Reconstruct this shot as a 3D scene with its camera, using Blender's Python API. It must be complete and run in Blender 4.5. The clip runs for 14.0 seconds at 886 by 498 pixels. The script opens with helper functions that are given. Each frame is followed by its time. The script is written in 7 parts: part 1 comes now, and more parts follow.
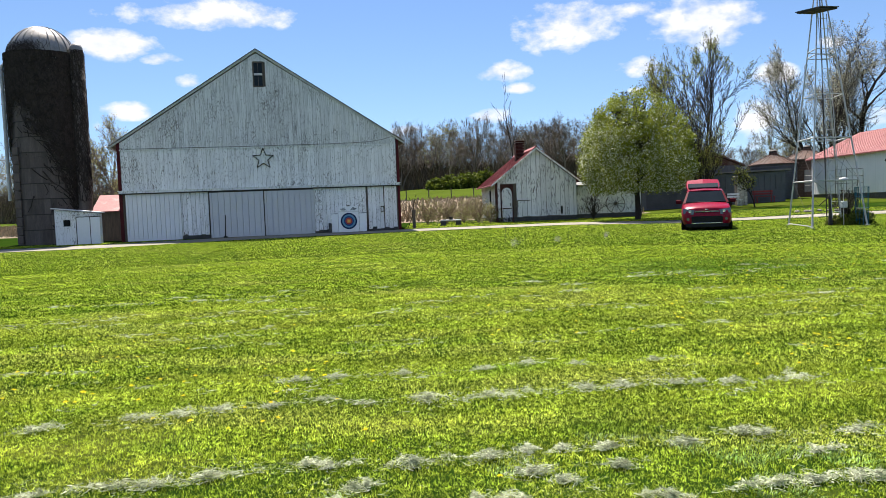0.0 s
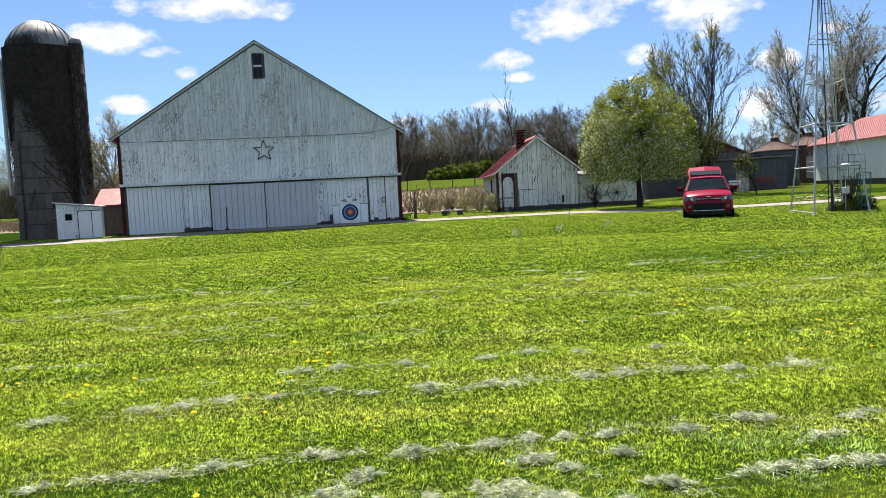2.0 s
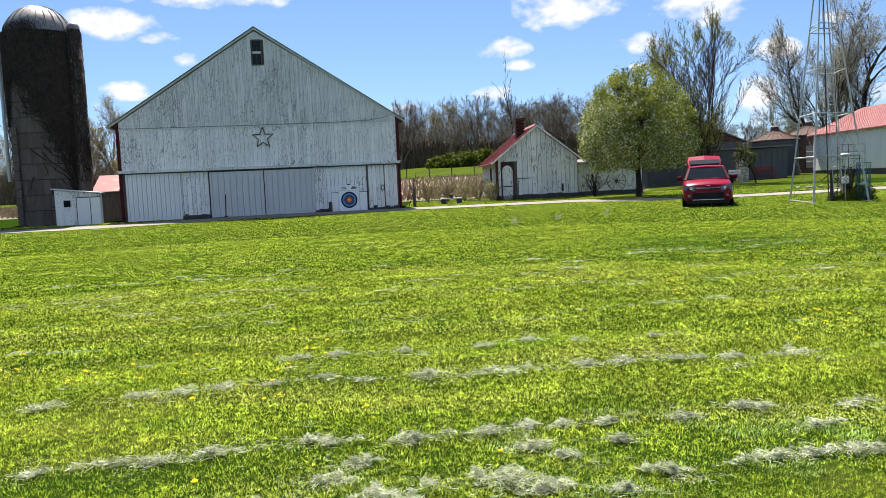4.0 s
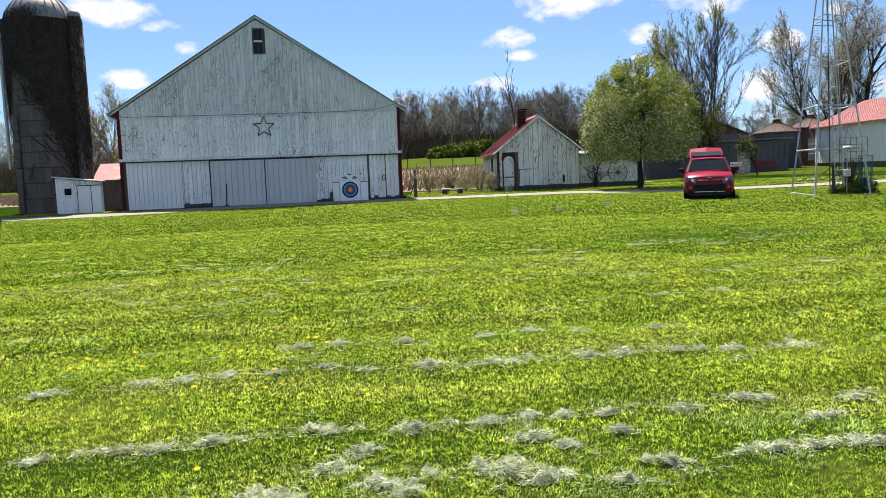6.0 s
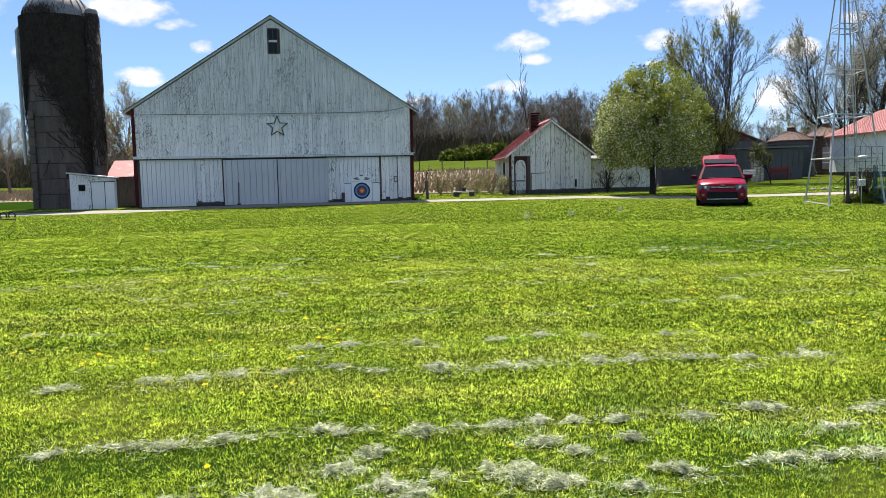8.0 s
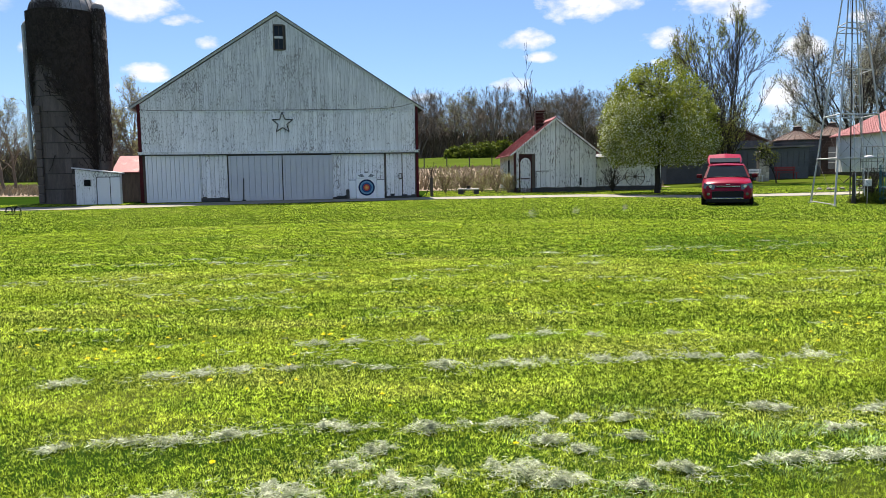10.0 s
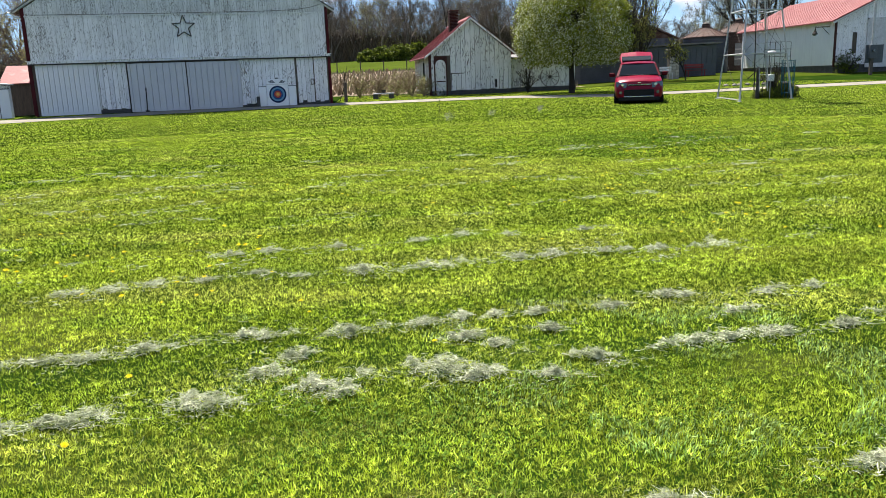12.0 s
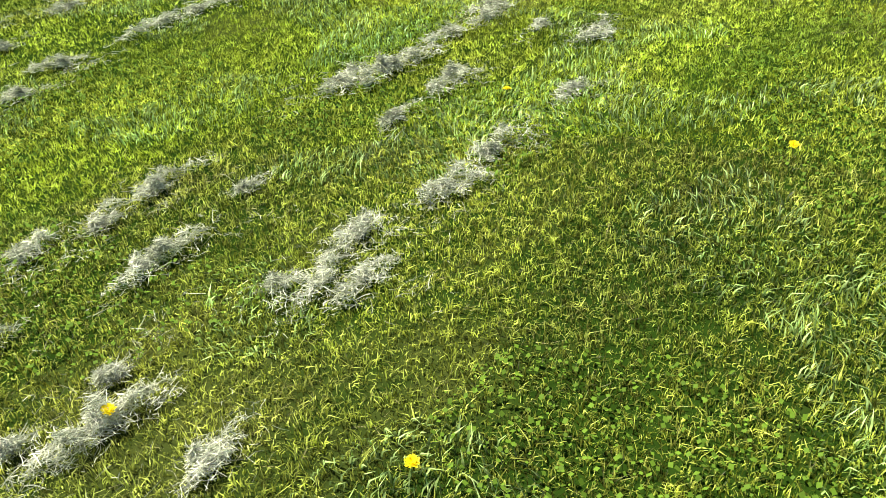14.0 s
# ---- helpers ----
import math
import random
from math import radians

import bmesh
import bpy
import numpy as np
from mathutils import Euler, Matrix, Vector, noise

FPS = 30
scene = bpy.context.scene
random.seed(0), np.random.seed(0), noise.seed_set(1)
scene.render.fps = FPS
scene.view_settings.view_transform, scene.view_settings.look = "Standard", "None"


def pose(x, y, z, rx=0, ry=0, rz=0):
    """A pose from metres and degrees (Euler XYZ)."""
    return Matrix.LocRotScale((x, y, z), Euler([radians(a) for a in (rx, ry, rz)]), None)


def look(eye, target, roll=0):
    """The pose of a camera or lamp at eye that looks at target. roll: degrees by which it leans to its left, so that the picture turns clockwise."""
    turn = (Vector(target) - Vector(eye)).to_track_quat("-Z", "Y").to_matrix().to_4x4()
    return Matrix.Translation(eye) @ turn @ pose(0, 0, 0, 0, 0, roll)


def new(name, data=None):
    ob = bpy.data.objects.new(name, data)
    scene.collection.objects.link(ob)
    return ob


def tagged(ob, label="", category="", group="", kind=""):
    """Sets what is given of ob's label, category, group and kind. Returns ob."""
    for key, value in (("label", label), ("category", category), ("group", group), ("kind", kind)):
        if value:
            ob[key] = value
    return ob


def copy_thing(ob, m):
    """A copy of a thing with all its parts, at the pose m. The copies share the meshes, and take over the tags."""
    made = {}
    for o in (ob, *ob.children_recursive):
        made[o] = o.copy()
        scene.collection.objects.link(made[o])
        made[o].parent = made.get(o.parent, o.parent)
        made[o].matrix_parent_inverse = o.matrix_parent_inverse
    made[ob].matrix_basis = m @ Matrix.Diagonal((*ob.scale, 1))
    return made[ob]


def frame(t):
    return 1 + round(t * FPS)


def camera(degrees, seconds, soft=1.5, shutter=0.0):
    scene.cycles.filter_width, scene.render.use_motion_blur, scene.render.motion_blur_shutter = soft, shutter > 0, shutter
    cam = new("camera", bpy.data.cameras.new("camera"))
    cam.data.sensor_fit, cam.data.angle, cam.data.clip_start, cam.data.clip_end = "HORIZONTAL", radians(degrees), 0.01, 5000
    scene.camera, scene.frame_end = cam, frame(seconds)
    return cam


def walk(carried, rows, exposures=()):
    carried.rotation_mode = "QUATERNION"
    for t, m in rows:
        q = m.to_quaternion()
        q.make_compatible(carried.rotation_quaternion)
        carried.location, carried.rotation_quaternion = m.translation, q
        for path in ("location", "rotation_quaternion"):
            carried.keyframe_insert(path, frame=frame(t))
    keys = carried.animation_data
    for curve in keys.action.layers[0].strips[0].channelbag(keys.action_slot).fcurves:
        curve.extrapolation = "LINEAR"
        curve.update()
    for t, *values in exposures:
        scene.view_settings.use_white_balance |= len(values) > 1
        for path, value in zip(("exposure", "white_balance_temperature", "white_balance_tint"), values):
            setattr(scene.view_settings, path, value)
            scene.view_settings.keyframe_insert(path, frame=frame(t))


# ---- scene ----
# ---- camera and its walk ----
cam = camera(59.9, 14.0, soft=0.65)
WALK = [
    (0, (0.021, 0.007, 1.527), (0.016, 2.004, 1.419), -2.2),
    (0.5, (0.021, 0.010, 1.525), (0.013, 2.007, 1.413), -2.3),
    (1, (0.022, 0.008, 1.525), (0.012, 2.004, 1.407), -2.5),
    (1.5, (0.025, 0.009, 1.524), (0.014, 2.005, 1.398), -2.7),
    (2, (0.029, 0.011, 1.521), (0.018, 2.007, 1.388), -2.8),
    (2.5, (0.034, 0.013, 1.520), (0.021, 2.008, 1.379), -2.9),
    (3, (0.031, 0.015, 1.518), (0.018, 2.010, 1.370), -2.8),
    (5.5, (0.027, 0.013, 1.513), (0.019, 2.004, 1.329), -2.3),
    (6, (0.017, 0.015, 1.514), (0.005, 2.006, 1.326), -2.2),
    (6.5, (0.005, 0.014, 1.515), (-0.013, 2.005, 1.324), -1.9),
    (7, (0.002, 0.016, 1.516), (-0.022, 2.007, 1.324), -1.6),
    (7.5, (0.003, 0.016, 1.518), (-0.029, 2.007, 1.330), -1.4),
    (8, (0.0, 0.016, 1.517), (-0.038, 2.008, 1.336), -1.2),
    (10.5, (-0.010, 0.011, 1.521), (-0.058, 2.001, 1.327), -0.8),
    (11, (-0.003, 0.010, 1.522), (-0.032, 1.998, 1.301), -1.0),
    (11.5, (0.005, 0.013, 1.521), (0.037, 1.991, 1.224), -1.5),
    (12, (0.022, 0.022, 1.493), (0.173, 1.969, 1.060), -2.1),
    (12.5, (0.048, 0.042, 1.433), (0.371, 1.920, 0.824), -2.7),
    (13, (0.080, 0.036, 1.388), (0.631, 1.777, 0.572), -3.5),
    (13.5, (0.113, 0.006, 1.367), (0.913, 1.533, 0.353), -4.4),
    (14, (0.172, -0.057, 1.341), (1.199, 1.191, 0.163), -5.3),
]
walk(cam, [(t, look(eye, to, roll)) for t, eye, to, roll in WALK], exposures=[(0, 1.38, 6550, 12), (12.4, 1.37, 6550, 12), (14, 1.22, 6550, 12)])

# ---- sun, sky and clouds ----
SUN_AZ, SUN_EL = radians(-12), radians(60)      # the sun stands high ahead, a little to the left
sun_dir = Vector((math.sin(SUN_AZ) * math.cos(SUN_EL), math.cos(SUN_AZ) * math.cos(SUN_EL), math.sin(SUN_EL)))
sun = new("sun", bpy.data.lights.new("sun", "SUN"))
sun.data.energy, sun.data.angle, sun.data.color = 5.0, radians(0.55), (1.0, 0.95, 0.86)
sun.matrix_world = Matrix.Translation((0, 0, 60)) @ (-sun_dir).to_track_quat("-Z", "Y").to_matrix().to_4x4()


def nodes_of(tree):
    tree.nodes.clear()
    return tree.nodes, tree.links


def math_node(N, L, op, a, b=None, c=None, clamp=False):
    n = N.new("ShaderNodeMath")
    n.operation, n.use_clamp = op, clamp
    for i, v in enumerate((a, b, c)):
        if v is None:
            continue
        if isinstance(v, (int, float)):
            n.inputs[i].default_value = v
        else:
            L.new(v, n.inputs[i])
    return n.outputs[0]


def make_world():
    w = bpy.data.worlds.new("sky")
    scene.world = w
    w.use_nodes = True
    N, L = nodes_of(w.node_tree)
    sky = N.new("ShaderNodeTexSky")
    sky.sky_type, sky.sun_disc = "NISHITA", False
    sky.sun_elevation, sky.sun_rotation = SUN_EL, SUN_AZ
    sky.air_density, sky.dust_density, sky.ozone_density = 1.0, 0.1, 2.5
    co = N.new("ShaderNodeTexCoord")
    sep = N.new("ShaderNodeSeparateXYZ")
    L.new(co.outputs["Generated"], sep.inputs[0])
    X, Y, Z = sep.outputs
    lifted = N.new("ShaderNodeCombineXYZ")
    L.new(X, lifted.inputs[0])
    L.new(Y, lifted.inputs[1])
    L.new(math_node(N, L, "ADD", Z, 0.03), lifted.inputs[2])
    L.new(lifted.outputs[0], sky.inputs[0])
    az = math_node(N, L, "ARCTAN2", X, Y)
    el = math_node(N, L, "ARCSINE", Z)
    comb = N.new("ShaderNodeCombineXYZ")
    L.new(az, comb.inputs[0])
    L.new(math_node(N, L, "MULTIPLY", el, 1.7), comb.inputs[1])
    n1 = N.new("ShaderNodeTexNoise")
    n1.inputs["Scale"].default_value, n1.inputs["Detail"].default_value, n1.inputs["Roughness"].default_value = 22.0, 8.0, 0.58
    L.new(comb.outputs[0], n1.inputs["Vector"])
    n0 = N.new("ShaderNodeTexNoise")
    n0.inputs["Scale"].default_value, n0.inputs["Detail"].default_value = 5.0, 6.0
    L.new(comb.outputs[0], n0.inputs["Vector"])
    # fair-weather clouds, seen ones first: azimuth, elevation, half width, half height (degrees), thickness
    clouds = [(-16.6, 13.9, 6.7, 1.0, 1.0), (-22.4, 11.8, 2.8, 1.0, 1.0), (-19.6, 10.9, 1.5, 0.4, 0.8), (-21.7, 7.4, 2.0, 0.6, 0.9), (-17.7, 9.4, 1.1, 0.5, 0.9), (9.7, 12.4, 4.4, 1.7, 1.0),
              (18.6, 12.2, 3.7, 1.8, 1.0), (14.1, 13.2, 2.3, 0.6, 0.8), (4.8, 9.7, 2.0, 0.8, 1.0), (6.0, 8.5, 1.3, 0.4, 0.9), (14.6, 9.4, 1.8, 0.7, 1.0), (23.3, 8.1, 1.5, 0.7, 1.0),
              (14.1, 7.7, 0.7, 0.3, 0.8), (3.8, 6.6, 1.6, 0.5, 0.7), (-2.6, 5.7, 1.2, 0.5, 0.8), (22.1, 4.9, 1.5, 1.7, 0.9), (-4.7, 8.4, 0.5, 0.2, 0.5), (29.5, 4.6, 0.8, 0.7, 0.8),
              (-24.0, 6.3, 0.4, 0.5, 0.7), (27.0, 9.8, 1.0, 0.4, 0.4), (-29.4, 8.4, 0.5, 0.7, 0.7),
              (9.0, 19.5, 7.0, 1.7, 0.9), (-38, 12, 7, 2.4, 0.9), (38, 15, 7, 3.0, 0.9),
              (-70, 22, 14, 5, 1), (70, 25, 14, 5, 1), (120, 30, 22, 7, 1), (-130, 28, 24, 7, 1), (175, 24, 20, 6, 1), (15, 42, 14, 6, 1), (-40, 60, 16, 6, 0.9),
              # unseen clouds behind and beside the camera, added to brighten the shaded barn front
              (-95, 34, 16, 6, 1), (100, 45, 18, 7, 1), (150, 14, 14, 4, 1), (-155, 46, 20, 8, 1), (180, 38, 16, 7, 1), (-110, 15, 12, 4, 1), (125, 60, 26, 8, 1), (-170, 66, 30, 8, 1), (85, 12, 10, 3, 1)]
    total = None
    for a, e, ra, re, k in clouds:
        dx = math_node(N, L, "MULTIPLY", math_node(N, L, "SUBTRACT", az, radians(a)), 1 / radians(ra * 1.25))
        dy = math_node(N, L, "MULTIPLY", math_node(N, L, "SUBTRACT", el, radians(e)), 1 / radians(re * 1.3))
        d2 = math_node(N, L, "ADD", math_node(N, L, "MULTIPLY", dx, dx), math_node(N, L, "MULTIPLY", dy, dy))
        g = math_node(N, L, "MULTIPLY", math_node(N, L, "SUBTRACT", 1.0, d2), k)
        g = math_node(N, L, "MAXIMUM", g, 0.0)
        total = g if total is None else math_node(N, L, "MAXIMUM", total, g)
    v = math_node(N, L, "ADD", math_node(N, L, "MULTIPLY", n1.outputs[0], 2.6), math_node(N, L, "MULTIPLY", n0.outputs[0], 1.6))
    v = math_node(N, L, "ADD", math_node(N, L, "SUBTRACT", v, 2.46), math_node(N, L, "MULTIPLY", total, 1.1))
    present = math_node(N, L, "MULTIPLY", total, 4.0, clamp=True)
    v = math_node(N, L, "MULTIPLY", math_node(N, L, "MULTIPLY", v, 1.5, clamp=True), present, clamp=True)
    mix = N.new("ShaderNodeMixRGB")
    L.new(v, mix.inputs[0])
    tint = N.new("ShaderNodeMixRGB")
    tint.blend_type = "MULTIPLY"
    tint.inputs[0].default_value = 1.0
    tint.inputs[2].default_value = (0.82, 0.94, 1.10, 1)
    L.new(sky.outputs[0], tint.inputs[1])
    L.new(tint.outputs[0], mix.inputs[1])
    # sunlit heads and greyer hollows of the clouds
    body = N.new("ShaderNodeMixRGB")
    hollow = N.new("ShaderNodeMapRange")
    hollow.inputs[1].default_value, hollow.inputs[2].default_value = 0.40, 0.60
    L.new(n1.outputs[0], hollow.inputs[0])
    L.new(hollow.outputs[0], body.inputs[0])
    body.inputs[1].default_value, body.inputs[2].default_value = (6.6, 7.1, 8.0, 1), (8.1, 8.3, 8.7, 1)
    L.new(body.outputs[0], mix.inputs[2])
    bg = N.new("ShaderNodeBackground")
    bg.inputs[1].default_value = 0.050
    L.new(mix.outputs[0], bg.inputs[0])
    out = N.new("ShaderNodeOutputWorld")
    L.new(bg.outputs[0], out.inputs[0])


make_world()


# ---- materials ----
def material(name, a, b=None, rough=0.7, metal=0.0, scale=4.0, stretch=(1, 1, 1), bump=0.15, fine=60.0, contrast=(0.35, 0.65), c=None, cover=(0.55, 0.65), spread=0.1,
             patch=1.0, translucent=0.0, island=False, spec=0.18, coat=0.0, where="world", cscale=None, cstretch=None):
    """Two-scale surface: colours a and b mixed by a coarse and a fine noise, a third colour c where it is worn or stained."""
    m = bpy.data.materials.new(name)
    m.use_nodes = True
    N, L = nodes_of(m.node_tree)
    out, bs = N.new("ShaderNodeOutputMaterial"), N.new("ShaderNodeBsdfPrincipled")
    b = b or tuple(v * 0.75 for v in a)
    if where == "world":
        pos = N.new("ShaderNodeNewGeometry").outputs["Position"]
    else:
        pos = N.new("ShaderNodeTexCoord").outputs["Object"]
    info = N.new("ShaderNodeObjectInfo")
    shift = N.new("ShaderNodeVectorMath")
    shift.operation = "MULTIPLY_ADD"
    L.new(pos, shift.inputs[0])
    shift.inputs[1].default_value = stretch
    L.new(math_node(N, L, "MULTIPLY", info.outputs["Random"], 37.0), shift.inputs[2])

    def field(sc, detail, vec=None):
        t = N.new("ShaderNodeTexNoise")
        t.inputs["Scale"].default_value, t.inputs["Detail"].default_value, t.inputs["Roughness"].default_value = sc, detail, 0.6
        L.new(vec or shift.outputs[0], t.inputs["Vector"])
        return t.outputs[0]
    coarse, small = field(scale, 5), field(fine, 3)
    mixv = math_node(N, L, "ADD", math_node(N, L, "MULTIPLY", coarse, 0.65), math_node(N, L, "MULTIPLY", small, 0.35))
    ramp = N.new("ShaderNodeMapRange")
    ramp.inputs[1].default_value, ramp.inputs[2].default_value = contrast
    L.new(mixv, ramp.inputs[0])
    col = N.new("ShaderNodeMixRGB")
    L.new(ramp.outputs[0], col.inputs[0])
    col.inputs[1].default_value, col.inputs[2].default_value = (*a, 1), (*b, 1)
    colour = col.outputs[0]
    if c:
        vec = None
        if cstretch:
            s2 = N.new("ShaderNodeVectorMath")
            s2.operation = "MULTIPLY_ADD"
            L.new(pos, s2.inputs[0])
            s2.inputs[1].default_value = cstretch
            L.new(math_node(N, L, "MULTIPLY", info.outputs["Random"], 53.0), s2.inputs[2])
            vec = s2.outputs[0]
        worn = N.new("ShaderNodeMapRange")
        worn.inputs[1].default_value, worn.inputs[2].default_value = cover
        L.new(field(cscale or scale * 2.3, 6, vec), worn.inputs[0])
        cm = N.new("ShaderNodeMixRGB")
        L.new(worn.outputs[0], cm.inputs[0])
        L.new(colour, cm.inputs[1])
        cm.inputs[2].default_value = (*c, 1)
        colour = cm.outputs[0]
    rnd = info.outputs["Random"]
    if island:
        rnd = N.new("ShaderNodeNewGeometry").outputs["Random Per Island"]
    hsv = N.new("ShaderNodeHueSaturation")
    L.new(colour, hsv.inputs["Color"])
    L.new(math_node(N, L, "ADD", math_node(N, L, "MULTIPLY", rnd, 2 * spread), 1.0 - spread), hsv.inputs["Value"])
    colour = hsv.outputs[0]
    L.new(colour, bs.inputs["Base Color"])
    bs.inputs["Metallic"].default_value = metal
    bs.inputs["Specular IOR Level"].default_value = spec
    bs.inputs["Coat Weight"].default_value = coat
    rr = math_node(N, L, "ADD", math_node(N, L, "MULTIPLY", small, 0.25), rough - 0.12, clamp=True)
    L.new(rr, bs.inputs["Roughness"])
    if bump:
        bp = N.new("ShaderNodeBump")
        bp.inputs["Strength"].default_value, bp.inputs["Distance"].default_value = min(1.0, bump), 0.02
        L.new(mixv, bp.inputs["Height"])
        L.new(bp.outputs[0], bs.inputs["Normal"])
    surf = bs.outputs[0]
    if translucent:
        tr, mx = N.new("ShaderNodeBsdfTranslucent"), N.new("ShaderNodeMixShader")
        L.new(colour, tr.inputs[0])
        mx.inputs[0].default_value = translucent
        L.new(surf, mx.inputs[1])
        L.new(tr.outputs[0], mx.inputs[2])
        surf = mx.outputs[0]
    L.new(surf, out.inputs[0])
    return m



def board_material(name, paint, grey, bare, weather, flakes, size, spread=0.08):
    """Old paint on upright boards: greyed in long runs (weather), flaked to bare wood in short upright chips (flakes)."""
    m = bpy.data.materials.new(name)
    m.use_nodes = True
    N, L = nodes_of(m.node_tree)
    out, bs = N.new("ShaderNodeOutputMaterial"), N.new("ShaderNodeBsdfPrincipled")
    pos, info = N.new("ShaderNodeNewGeometry").outputs["Position"], N.new("ShaderNodeObjectInfo")

    def field(stretch, detail, shift):
        v = N.new("ShaderNodeVectorMath")
        v.operation = "MULTIPLY_ADD"
        L.new(pos, v.inputs[0])
        v.inputs[1].default_value = stretch
        L.new(math_node(N, L, "MULTIPLY", info.outputs["Random"], shift), v.inputs[2])
        t = N.new("ShaderNodeTexNoise")
        t.inputs["Scale"].default_value, t.inputs["Detail"].default_value, t.inputs["Roughness"].default_value = 1.0, detail, 0.62
        L.new(v.outputs[0], t.inputs["Vector"])
        return t.outputs[0]

    def between(v, lo, hi):
        r = N.new("ShaderNodeMapRange")
        r.inputs[1].default_value, r.inputs[2].default_value = lo, hi
        L.new(v, r.inputs[0])
        return r.outputs[0]

    def mix(f, u, v):
        x = N.new("ShaderNodeMixRGB")
        L.new(f, x.inputs[0])
        for i, q in ((1, u), (2, v)):
            if isinstance(q, tuple):
                x.inputs[i].default_value = (*q, 1)
            else:
                L.new(q, x.inputs[i])
        return x.outputs[0]
    runs = between(field((26, 26, 0.9), 4, 41.0), 0.62 - weather, 0.82 - weather)
    grain = field((90, 90, 3.0), 3, 17.0)
    worn = field((0.8, 0.8, 0.7), 4, 0.6)
    chips = math_node(N, L, "ADD", field((size * 10, size * 10, size * 2.2), 5, 23.0), math_node(N, L, "MULTIPLY", math_node(N, L, "SUBTRACT", worn, 0.5), 0.45))
    chipped = between(chips, 0.66 - flakes, 0.69 - flakes)
    col = mix(math_node(N, L, "MULTIPLY", runs, 0.85), paint, grey)
    col = mix(math_node(N, L, "MULTIPLY", between(grain, 0.50, 0.75), 0.35), col, grey)
    col = mix(math_node(N, L, "MULTIPLY", chipped, 0.85), col, bare)
    hsv = N.new("ShaderNodeHueSaturation")
    L.new(col, hsv.inputs["Color"])
    L.new(math_node(N, L, "ADD", math_node(N, L, "MULTIPLY", info.outputs["Random"], 2 * spread), 1.0 - spread), hsv.inputs["Value"])
    L.new(hsv.outputs[0], bs.inputs["Base Color"])
    bs.inputs["Roughness"].default_value, bs.inputs["Specular IOR Level"].default_value = 0.8, 0.12
    bp = N.new("ShaderNodeBump")
    bp.inputs["Strength"].default_value, bp.inputs["Distance"].default_value = 0.4, 0.01
    L.new(math_node(N, L, "SUBTRACT", grain, chipped), bp.inputs["Height"])
    L.new(bp.outputs[0], bs.inputs["Normal"])
    L.new(bs.outputs[0], out.inputs[0])
    return m


M_board = board_material("weathered_white_boards", (0.91, 0.90, 0.90), (0.62, 0.60, 0.58), (0.17, 0.15, 0.13), 0.11, 0.070, 4.0)
M_gable = board_material("grey_weathered_gable_boards", (0.82, 0.81, 0.81), (0.46, 0.45, 0.435), (0.16, 0.145, 0.13), 0.14, 0.080, 4.4, 0.06)
M_shedboard = board_material("peeling_shed_boards", (0.89, 0.88, 0.86), (0.66, 0.64, 0.61), (0.12, 0.105, 0.09), 0.06, 0.080, 2.4)
M_sheet = material("white_ribbed_steel", (0.86, 0.86, 0.87), (0.80, 0.80, 0.81), 0.5, scale=0.8, fine=15, spread=0.04, bump=0.05)
M_slide = material("pale_grey_door_steel", (0.62, 0.62, 0.64), (0.57, 0.57, 0.59), 0.5, scale=0.9, fine=12, spread=0.03, bump=0.05)
M_redtrim = material("barn_red_paint", (0.095, 0.012, 0.016), (0.055, 0.009, 0.011), 0.7, scale=3, spread=0.08)
M_brownframe = material("dark_red_brown_paint", (0.10, 0.035, 0.03), (0.06, 0.03, 0.025), 0.75, scale=5)
M_trim = material("worn_white_trim", (0.74, 0.73, 0.73), (0.55, 0.54, 0.52), 0.75, scale=5, c=(0.2, 0.18, 0.16), cover=(0.62, 0.7))
M_roofgrey = material("old_grey_roof", (0.22, 0.21, 0.20), (0.14, 0.13, 0.12), 0.6, scale=2)
M_redroof = material("faded_red_metal_roof", (0.29, 0.095, 0.092), (0.225, 0.072, 0.072), 0.6, scale=0.7, fine=12, c=(0.40, 0.20, 0.185), cover=(0.55, 0.75), spread=0.05, bump=0.05)
M_wood = material("grey_old_wood", (0.15, 0.12, 0.095), (0.08, 0.065, 0.055), 0.85, scale=3, stretch=(4, 4, 0.6), fine=30, bump=0.5)
M_dark = material("dark_opening", (0.012, 0.012, 0.013), (0.008, 0.008, 0.008), 0.9, bump=0)
M_found = material("dark_stone_footing", (0.10, 0.095, 0.09), (0.05, 0.05, 0.048), 0.9, scale=5, fine=30, bump=0.6)
M_concrete = material("weathered_silo_concrete", (0.150, 0.124, 0.112), (0.092, 0.076, 0.070), 0.9, scale=0.9, stretch=(1.5, 1.5, 0.4), fine=18, c=(0.07, 0.06, 0.055), cover=(0.5, 0.75), cscale=1.2, cstretch=(2.5, 2.5, 0.35), spread=0.12, bump=0.4)
M_vine = material("dead_vine_stems", (0.058, 0.044, 0.038), (0.028, 0.022, 0.020), 0.9, island=True, spread=0.35, bump=0)
M_galv = material("galvanised_steel", (0.33, 0.32, 0.31), (0.20, 0.19, 0.185), 0.55, metal=0.4, scale=1.5, fine=20, spread=0.05, bump=0.05, c=(0.12, 0.10, 0.09), cover=(0.52, 0.72), cscale=1.3)
M_galvdull = material("dull_galvanised_pipe", (0.58, 0.57, 0.56), (0.42, 0.41, 0.40), 0.55, metal=0.25, scale=3, fine=20, c=(0.24, 0.15, 0.09), cover=(0.62, 0.75))
M_steeldark = material("dark_rusty_steel", (0.07, 0.065, 0.06), (0.045, 0.035, 0.03), 0.7, metal=0.3, scale=4)
